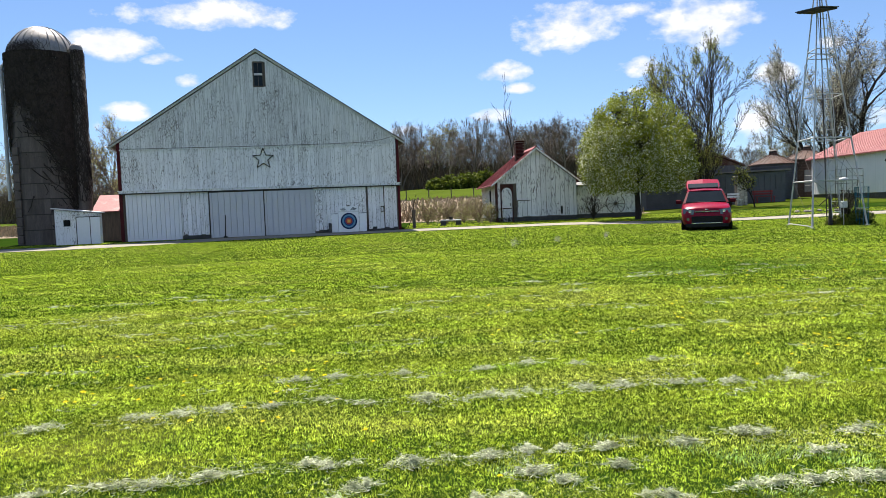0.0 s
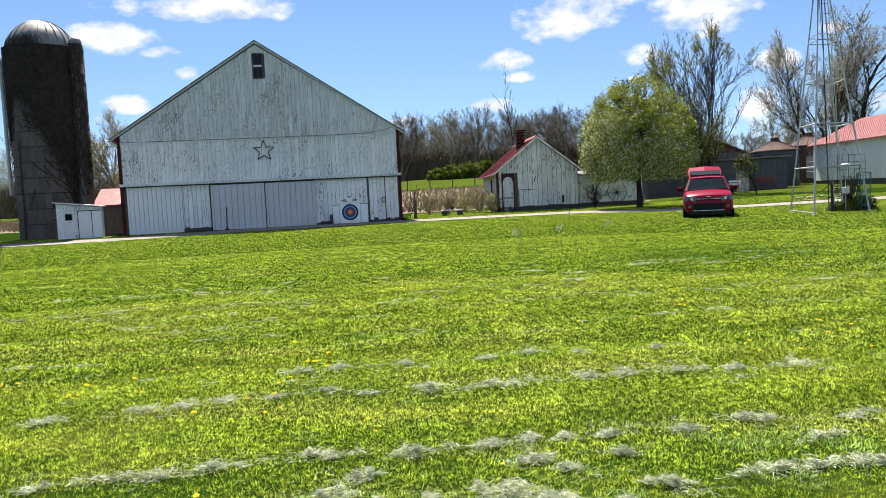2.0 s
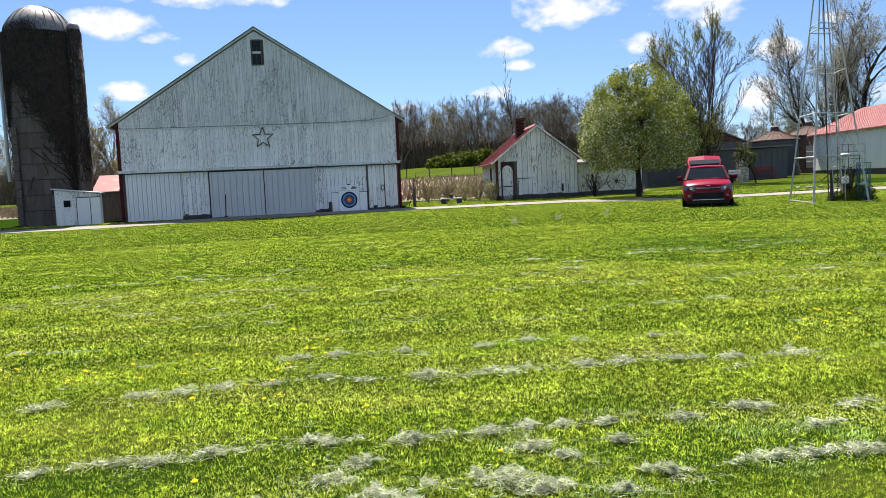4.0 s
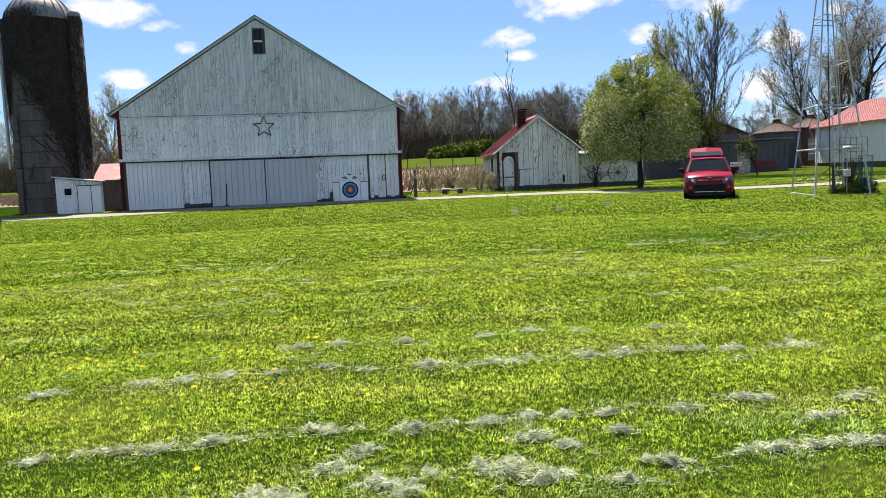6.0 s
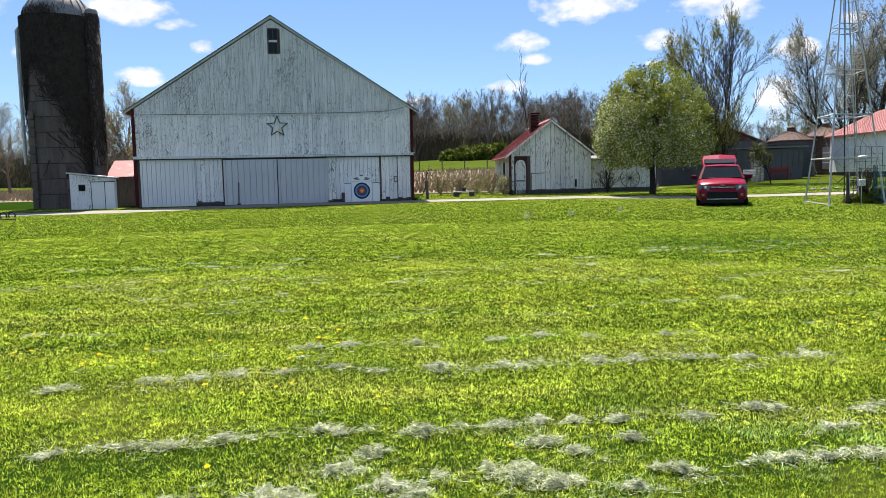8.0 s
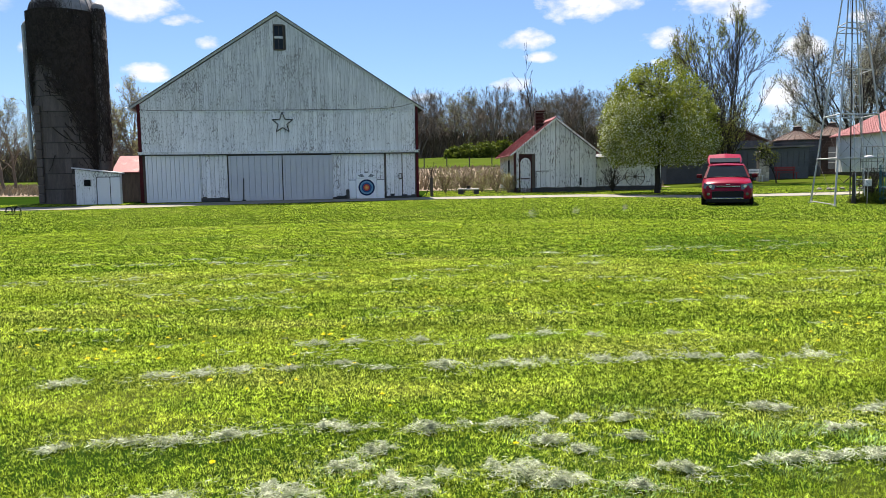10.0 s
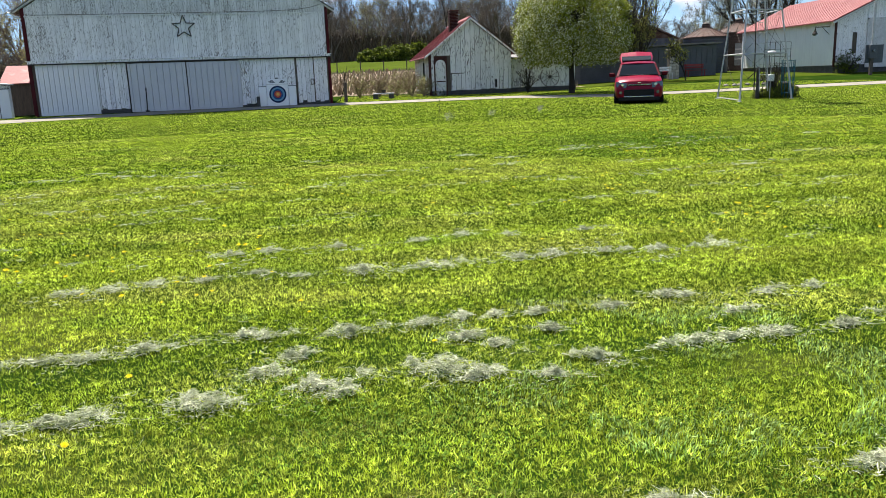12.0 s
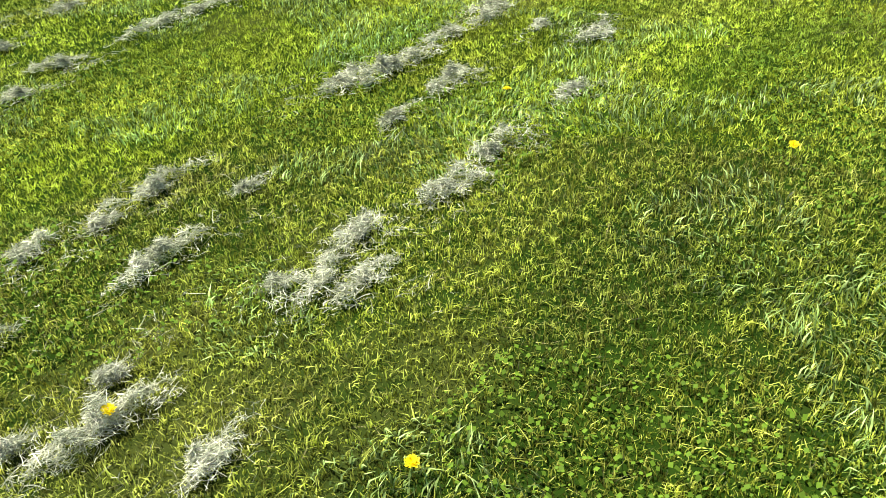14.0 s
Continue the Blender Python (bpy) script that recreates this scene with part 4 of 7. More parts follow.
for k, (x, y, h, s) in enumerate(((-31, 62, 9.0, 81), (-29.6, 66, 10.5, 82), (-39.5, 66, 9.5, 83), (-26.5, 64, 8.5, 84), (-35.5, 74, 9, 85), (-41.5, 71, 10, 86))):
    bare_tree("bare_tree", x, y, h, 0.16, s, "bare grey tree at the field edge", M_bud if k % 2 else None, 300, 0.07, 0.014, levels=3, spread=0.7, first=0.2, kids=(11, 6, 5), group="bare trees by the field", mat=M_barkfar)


def make_woods():
    protos = []
    for k in range(6):
        rng = random.Random(100 + k)
        t = thing("forest_tree", pose(0, 0, 0), "leafless tree at the edge of the far woods", "tree", "trees of the far woods")
        segs = grow(rng, (14.2, 14.6)[k % 2], 0.27, 3, spread=1.0, first=0.42, kids=((11, 6, 3), (6, 5, 4))[k % 2], up=0.12, wander=0.15, shrink=(0.62, 0.6, 0.55, 0.5), forks=(0, 3)[k % 2])
        top = max(s[1].z for s in segs)
        segs = [s for s in segs if s[4] < 2 or ((s[1].xy.length / 4.6) ** 2 + ((s[1].z - 0.6 * top) / (0.40 * top)) ** 2) < 1 + rng.gauss(0, 0.12)]
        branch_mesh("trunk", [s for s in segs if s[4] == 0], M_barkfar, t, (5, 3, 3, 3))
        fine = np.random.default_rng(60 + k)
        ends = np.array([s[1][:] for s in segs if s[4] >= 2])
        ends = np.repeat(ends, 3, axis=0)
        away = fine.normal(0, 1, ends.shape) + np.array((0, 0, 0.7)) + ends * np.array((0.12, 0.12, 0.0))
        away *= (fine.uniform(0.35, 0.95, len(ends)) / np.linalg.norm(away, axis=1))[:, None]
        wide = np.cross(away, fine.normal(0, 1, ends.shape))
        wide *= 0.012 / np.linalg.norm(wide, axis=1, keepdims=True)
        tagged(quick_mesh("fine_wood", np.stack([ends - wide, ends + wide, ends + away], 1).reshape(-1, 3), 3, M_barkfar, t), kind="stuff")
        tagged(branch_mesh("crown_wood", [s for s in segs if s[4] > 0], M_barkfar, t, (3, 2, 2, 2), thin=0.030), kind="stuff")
        if k == 4:
            nr = np.random.default_rng(k)
            tips = np.array([s[1][:] for s in segs if s[4] >= 2])
            tagged(quick_mesh("foliage", leaf_cloud(nr, tips[nr.permutation(len(tips))[:260]], 5, 0.3, 0.12), 4, M_bud, t), "opening buds", kind="stuff")
        protos.append(t)
    rng = random.Random(7)
    n = 0
    placed = []
    for row, (y, gap) in enumerate(((121, 6.6), (127, 5.6), (134, 5.0), (143, 4.8), (152, 5.2))):
        x = -0.62 * y
        while x < 0.62 * y:
            yy = y + rng.uniform(-3.0, 3.0)
            u = x / yy
            s = rng.uniform(0.68, 1.0) * (0.82 if u < -0.3 or u > 0.24 else 1.0)
            placed.append((x, yy, s))
            x += gap * rng.uniform(0.7, 1.4) * (1.4 if u < -0.35 or u > 0.3 else 1.0)
    for k, (x, yy, s) in enumerate(placed):
        m = pose(x, yy, gz(x, yy) - 0.2, 0, 0, rng.uniform(0, 360)) @ Matrix.Scale(s, 4)
        src = protos[rng.randrange(6)]
        if k < 6:
            protos[k].matrix_world = m
        else:
            c = copy_thing(src, m)
            c.scale = (s, s, s)
    # undergrowth: upright twigs and haze under and behind the trees
    nr = np.random.default_rng(3)
    count = 80000
    y = nr.uniform(125, 174, count)
    x = nr.uniform(-0.68, 0.68, count) * y
    clump = np.array([noise.noise((a * 0.06, b * 0.06, 2.0)) for a, b in zip(x, y)])
    h = nr.uniform(1.0, 6.2, count) * (0.8 + 0.5 * clump) * np.where(y > 148, 1.4, 1.0)
    w = nr.uniform(0.03, 0.12, count)
    lean = nr.normal(0, 0.28, (count, 2)) * h[:, None]
    p = np.stack([x, y, land(x, y) - 0.2], -1)
    top = p + np.stack([lean[:, 0], lean[:, 1], h], -1)
    dx = np.stack([w, 0 * w, 0 * w], -1)
    lift = np.stack([0 * w, 0 * w, h * (nr.random(count) * 0.35)], -1)
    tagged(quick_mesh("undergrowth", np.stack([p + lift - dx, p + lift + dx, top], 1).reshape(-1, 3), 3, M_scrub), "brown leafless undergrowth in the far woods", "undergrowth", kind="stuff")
    # greening shrubs: loose clouds of opening leaves
    count = 9000
    y = nr.uniform(119, 145, count)
    x = nr.uniform(-0.68, 0.68, count) * y
    clump = np.array([noise.noise((a * 0.09, b * 0.09, 12.0)) for a, b in zip(x, y)])
    x, y, clump = x[clump > 0.0], y[clump > 0.0], clump[clump > 0.0]
    z = land(x, y) + nr.random(len(x)) ** 1.5 * (2.0 + 9.0 * clump)
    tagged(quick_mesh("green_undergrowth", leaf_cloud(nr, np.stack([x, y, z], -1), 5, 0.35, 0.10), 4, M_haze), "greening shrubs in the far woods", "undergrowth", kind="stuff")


make_woods()


def bush(name, x, y, w, h, seed, mat, label, n=160, per=14, size=0.12, group="", wood=None):
    t = thing(name, on_ground(x, y), label, "bush", group)
    rng, nr = random.Random(seed), np.random.default_rng(seed)
    segs = grow(rng, h * 1.1, 0.03 * h, 2, spread=0.8, first=0.05, kids=(6, 5), up=0.3, forks=7)
    tagged(branch_mesh("crown_wood", segs, wood or M_bark, t, thin=0.008), kind="stuff")
    if n:
        pts = []
        while len(pts) < n:
            p = nr.uniform((-1, -1, 0.02), (1, 1, 1))
            if p[0] ** 2 + p[1] ** 2 + (p[2] - 0.2) ** 2 * 1.5 < 1 + 0.3 * noise.noise((p[0] * 2 + seed, p[1] * 2, p[2] * 2)):
                pts.append(p * np.array((w, w * 0.7, h)))
        tagged(quick_mesh("foliage", leaf_cloud(nr, pts, per, 0.09 * w, size), 4, mat, t), kind="stuff")
    return t


for k, (x, y, w, h) in enumerate(((-0.9, 113, 1.5, 1.5), (1.2, 112, 2.0, 1.9), (3.8, 113, 2.0, 2.2), (6.6, 114, 1.9, 2.6), (9.2, 115, 1.8, 2.2))):
    bush("hedge_bush", x, y, w, h, 200 + k, M_bush, "fresh green bush below the far woods", 150, 12, 0.22, "bushes below the woods")


# ---- fields behind the farm ----
def patch(name, x0, x1, y0, y1, mat, label, dz=0.04, nx=60, ny=30, side=None):
    fx, fy = np.meshgrid(np.linspace(0, 1, nx), np.linspace(0, 1, ny))
    yy = y0 + (y1 - y0) * fy
    xx = (x0 + (x1 - x0) * fx) * (yy / y1 if side else 1)
    wob = np.array([noise.noise((a * 0.08, b * 0.08, 5.0)) for a, b in zip(xx.ravel(), yy.ravel())]).reshape(xx.shape)
    yy = yy + wob * 1.2 * np.where((fy == 0) | (fy == 1), 1, 0)
    edge = (fx == 0) | (fx == 1) | (fy == 0) | (fy == 1)
    v = np.stack([xx, yy, land(xx, yy) + np.where(edge, -0.05, dz)], -1).reshape(-1, 3)
    i, j = np.meshgrid(np.arange(nx - 1), np.arange(ny - 1))
    a = (j * nx + i).ravel()
    return tagged(quick_mesh(name, v, 4, mat, faces=np.stack([a, a + 1, a + nx + 1, a + nx], -1)), label, "field", kind="structure")


patch("field", -70, 14, 48.5, 88, M_soil, "pale brown corn stubble field", 0.05, 80, 40)
patch("meadow", -90, 60, 89, 124, M_meadow, "green meadow on the slope below the woods", 0.06, 60, 24)


def make_stubble():
    nr = np.random.default_rng(17)
    rows = np.arange(49.5, 87.5, 0.76)
    n = 15000
    y = rows[nr.integers(0, len(rows), n)] + nr.normal(0, 0.05, n)
    x = nr.uniform(-52, 13, n)
    z = land(x, y) + 0.03
    h = nr.uniform(0.12, 0.42, n)
    w = nr.uniform(0.015, 0.05, n)
    lean = nr.normal(0, 0.35, (n, 2)) * h[:, None]
    p = np.stack([x, y, z], -1)
    q = p + np.stack([lean[:, 0], lean[:, 1], h], -1)
    d = np.stack([w, 0 * w, 0 * w], -1)
    tagged(quick_mesh("corn_stubble", np.stack([p - d, p + d, q + d * 0.8, q - d * 0.8], 1).reshape(-1, 3), 4, M_stalk), "dry cut corn stalks in rows", "stubble", kind="stuff")


make_stubble()


# ---- red car with raised tailgate ----
M_carred = material("metallic_red_car_paint", (0.25, 0.002, 0.024), (0.20, 0.002, 0.019), 0.3, scale=1, fine=300, spread=0.0, bump=0, spec=0.15, coat=0.12, where="object")
M_black = material("black_plastic", (0.015, 0.015, 0.016), (0.010, 0.010, 0.011), 0.6, scale=6, bump=0)
M_tyre = material("black_rubber", (0.014, 0.014, 0.014), (0.022, 0.021, 0.02), 0.85, scale=9, bump=0.1)
M_chrome = material("bright_metal", (0.6, 0.6, 0.6), (0.5, 0.5, 0.5), 0.25, metal=0.9, scale=4, bump=0)
M_lens = material("clear_lamp_lens", (0.16, 0.165, 0.175), (0.06, 0.065, 0.07), 0.15, metal=0.3, scale=14, bump=0, spec=0.8)
M_tail = material("red_tail_lens", (0.4, 0.01, 0.01), (0.25, 0.01, 0.01), 0.2, scale=5, bump=0)
M_autoglass = material("tinted_car_glass", (0.012, 0.016, 0.02), (0.008, 0.011, 0.014), 0.12, scale=1, bump=0, spec=0.13)
# car red, darkened and dulled so pillars and mirrors take no sun glare
M_pillar = material("dulled_dark_car_red", (0.09, 0.004, 0.010), (0.07, 0.003, 0.008), 0.7, scale=1, bump=0, spec=0.1, spread=0.0)
M_fabric = material("grey_cloth", (0.18, 0.18, 0.19), (0.11, 0.11, 0.12), 0.9, scale=8)


def loft(sections, bm=None, cap=True):
    """Skin over sections, each a ring of points with the same count."""
    own = bm or bmesh.new()
    rings = [[own.verts.new(p) for p in s] for s in sections]
    n = len(rings[0])
    for a, b in zip(rings, rings[1:]):
        for i in range(n):
            own.faces.new((a[i], a[(i + 1) % n], b[(i + 1) % n], b[i]))
    if cap:
        own.faces.new(rings[0][::-1])
        own.faces.new(rings[-1])
    bmesh.ops.recalc_face_normals(own, faces=own.faces)
    return own


def make_car():
    cx, cy = 9.42, 27.5
    car = thing("car", on_ground(cx, cy, -17.0, -0.03) @ Matrix.Scale(0.955, 4), "red hatchback car with raised tailgate parked on the lawn", "car")

    def ring(y, half, z0, z1, tuck=0.06, crown=0.03):
        """Cross-section of the lower body at y: sides bulge at waist height."""
        h = z1 - z0
        prof = [(0.80, 0.0), (0.94, 0.10), (0.985, 0.28), (1.0, 0.52), (0.985, 0.78), (0.93, 0.94), (0.80, 1.0), (0.4, 1.0 + crown / h), (0.0, 1.0 + crown * 1.3 / h)]
        right = [(half * a, y, z0 + h * b) for a, b in prof]
        left = [(-x, yy, z) for x, yy, z in right[:-1]][::-1]
        return right + left
    body = loft([ring(0.0, 0.70, 0.30, 0.72), ring(0.06, 0.80, 0.24, 0.84), ring(0.20, 0.87, 0.21, 0.92), ring(0.45, 0.895, 0.20, 0.965), ring(0.9, 0.90, 0.20, 1.02), ring(1.15, 0.90, 0.20, 1.06),
                 ring(2.0, 0.90, 0.20, 1.08), ring(3.2, 0.90, 0.20, 1.09), ring(3.8, 0.88, 0.22, 1.08), ring(4.05, 0.82, 0.28, 1.0)])
    b = part("body", body, M_carred, car, "glossy red body", True)
    sub = b.modifiers.new("soft", "BEVEL")
    sub.width, sub.segments, sub.limit_method = 0.02, 2, "ANGLE"

    # windscreen, side glass and roof
    def quad(name, pts, mat, thick, parent, label=""):
        bm = bmesh.new()
        f = bm.faces.new([bm.verts.new(p) for p in pts])
        bm.normal_update()
        g = bmesh.ops.extrude_face_region(bm, geom=[f])
        for v in (q for q in g["geom"] if isinstance(q, bmesh.types.BMVert)):
            v.co += f.normal * -thick
        bmesh.ops.recalc_face_normals(bm, faces=bm.faces)
        return part(name, bm, mat, parent, label)
    quad("windscreen", [(-0.74, 1.07, 1.075), (0.74, 1.07, 1.075), (0.60, 1.62, 1.50), (-0.60, 1.62, 1.50)], M_autoglass, 0.02, car, "dark reflecting windscreen")
    for s in (-1, 1):
        quad("side_window", [(s * 0.83, 1.25, 1.10), (s * 0.84, 3.5, 1.10), (s * 0.68, 3.5, 1.50), (s * 0.66, 1.68, 1.50)][::s], M_autoglass, 0.02, car)
        pill = loft([[(s * 0.735, 1.06, 1.06), (s * 0.84, 1.10, 1.06), (s * 0.84, 1.20, 1.07), (s * 0.75, 1.14, 1.08)], [(s * 0.60, 1.62, 1.51), (s * 0.675, 1.64, 1.50), (s * 0.675, 1.72, 1.50), (s * 0.61, 1.66, 1.52)]])
        part("windscreen_pillar", pill, M_pillar, car)
        part("door_pillar", loft([[(s * 0.835, 2.3, 1.09), (s * 0.855, 2.3, 1.09), (s * 0.855, 2.4, 1.09), (s * 0.835, 2.4, 1.09)], [(s * 0.675, 2.3, 1.50), (s * 0.695, 2.3, 1.50), (s * 0.695, 2.4, 1.50), (s * 0.675, 2.4, 1.50)]]), M_black, car)
        part("rear_pillar", loft([[(s * 0.82, 3.45, 1.07), (s * 0.87, 3.45, 1.07), (s * 0.84, 4.0, 1.05), (s * 0.76, 4.0, 1.05)], [(s * 0.66, 3.45, 1.51), (s * 0.70, 3.45, 1.51), (s * 0.67, 3.85, 1.50), (s * 0.6, 3.85, 1.50)]]), M_carred, car)
        mir = box(-0.11, 0.11, -0.05, 0.06, -0.075, 0.075, 0.03)
        m = part("wing_mirror", mir, M_pillar, car)
        m.matrix_local = pose(s * 1.0, 1.28, 1.13)
        part("mirror_arm", box(-0.12 if s > 0 else -0.02, 0.02 if s > 0 else 0.12, -0.02, 0.02, -0.09, -0.05), M_black, m)
        # lamps
        hl = loft([[(s * 0.44, -0.022, 0.80), (s * 0.84, 0.08, 0.87), (s * 0.86, 0.07, 0.68), (s * 0.48, -0.028, 0.62)], [(s * 0.46, 0.2, 0.79), (s * 0.78, 0.3, 0.81), (s * 0.78, 0.3, 0.70), (s * 0.47, 0.2, 0.68)]])
        h = part("headlight", hl, M_lens, car, "clear headlight")
        part("lamp_bowl", tube((s * 0.60, -0.01, 0.745), (s * 0.60, 0.08, 0.745), 0.055, sides=14), M_chrome, h)
        part("fog_light", tube((s * 0.68, -0.02, 0.46), (s * 0.68, 0.1, 0.46), 0.055, sides=14), M_lens, car)
        part("tail_light", box(s * 0.70 - 0.06, s * 0.70 + 0.06, 4.0, 4.08, 0.85, 1.3, 0.015), M_tail, car)
        part("roof_rail", tube((s * 0.56, 1.85, 1.63), (s * 0.56, 3.6, 1.62), 0.02, sides=8), M_black, car)
    roof = loft([[(-0.61, 1.60, 1.505), (0.61, 1.60, 1.505), (0.60, 1.61, 1.535), (0.0, 1.60, 1.56), (-0.60, 1.61, 1.535)], [(-0.70, 1.9, 1.50), (0.70, 1.9, 1.50), (0.62, 1.9, 1.585), (0.0, 1.9, 1.615), (-0.62, 1.9, 1.585)],
                 [(-0.71, 3.4, 1.50), (0.71, 3.4, 1.50), (0.62, 3.4, 1.59), (0.0, 3.4, 1.62), (-0.62, 3.4, 1.59)], [(-0.67, 3.86, 1.49), (0.67, 3.86, 1.49), (0.6, 3.84, 1.55), (0.0, 3.84, 1.58), (-0.6, 3.84, 1.55)]])
    part("roof", roof, M_carred, car, "glossy red roof", False)
    # front: grille slot, lower intake, skid strip, plate, badge
    part("grille", box(-0.43, 0.43, -0.018, 0.09, 0.70, 0.77, 0.012), M_black, car)
    part("grille_bar", box(-0.42, 0.42, -0.028, 0.0, 0.728, 0.740), M_chrome, car)
    part("lower_intake", box(-0.56, 0.56, -0.026, 0.12, 0.32, 0.57, 0.03), M_black, car, "black lower intake")
    part("skid_strip", box(-0.55, 0.55, -0.045, 0.06, 0.285, 0.325, 0.012), M_chrome, car)
    part("lower_valance", box(-0.76, 0.76, -0.03, 0.10, 0.15, 0.284, 0.02), M_black, car, "black lower valance")
    part("badge", box(-0.07, 0.07, -0.01, 0.06, 0.80, 0.83, 0.008), M_chrome, car)
    part("underbody", box(-0.74, 0.74, 0.1, 3.95, 0.13, 0.24), M_black, car)
    for s in (-0.28, 0.28):
        part("wiper", tube((s - 0.22, 1.02, 1.09), (s + 0.25, 1.055, 1.10), 0.012, sides=5), M_black, car)
    for s in (-0.36, 0.36):
        part("seat", box(s - 0.2, s + 0.2, 2.0, 2.14, 0.9, 1.42, 0.05), M_fabric, car)
    for s in (-1, 1):
        for y in (0.78, 3.34):
            tyre = lathe([(0.20, -0.10), (0.30, -0.105), (0.325, -0.07), (0.325, 0.07), (0.30, 0.105), (0.20, 0.10)], 28)
            w = part("wheel", tyre, M_tyre, car, "", True)
            w.matrix_local = pose(s * 0.79, y, 0.325, 0, 90, 0)
            rim = lathe([(0.0, 0.02), (0.06, 0.05), (0.19, 0.03), (0.205, 0.09)], 20)
            r = part("rim", rim, M_chrome, w)
            r.matrix_local = pose(0, 0, 0.0 if s > 0 else 0.0, 0 if s > 0 else 180, 0, 0)
            part("wheel_arch", lathe([(0.335, -0.03), (0.40, -0.03), (0.40, 0.03), (0.335, 0.03)], 20, a0=math.pi / 2 * 0 + math.pi, a1=math.tau), M_black, car).matrix_local = pose(s * 0.885, y, 0.335, 0, 90, 0) @ pose(0, 0, 0, 0, 0, 90)
    # raised tailgate: outer red skin with dark glass, seen above the roof
    gate = part("tailgate", loft([[(-0.62, 0.0, 0.0), (0.62, 0.0, 0.0), (0.62, 0.0, 0.05), (0.0, 0.0, 0.07), (-0.62, 0.0, 0.05)], [(-0.70, 0.55, 0.02), (0.70, 0.55, 0.02), (0.66, 0.55, 0.09), (0.0, 0.55, 0.13), (-0.66, 0.55, 0.09)],
                                  [(-0.66, 0.95, 0.02), (0.66, 0.95, 0.02), (0.62, 0.95, 0.10), (0.0, 0.95, 0.15), (-0.62, 0.95, 0.10)]]), M_carred, car, "red tailgate raised above the roof")
    gate.matrix_local = pose(0, 3.82, 1.56, 22, 0, 0)
    part("tailgate_trim", box(-0.60, 0.60, 0.45, 0.92, -0.03, 0.018, 0.01), M_black, gate)
    part("tailgate_glass", box(-0.60, 0.60, 0.03, 0.52, 0.075, 0.125, 0.02), M_autoglass, gate)
    part("tailgate_lamp", box(-0.64, -0.34, 0.50, 0.60, -0.02, 0.016), M_lens, gate)
    part("tailgate_lamp", box(0.34, 0.64, 0.50, 0.60, -0.02, 0.016), M_lens, gate)
    for s in (-1, 1):
        part("gas_strut", tube((s * 0.6, 3.86, 1.3), (s * 0.6, 4.3, 1.76), 0.012, sides=6), M_black, car)


make_car()


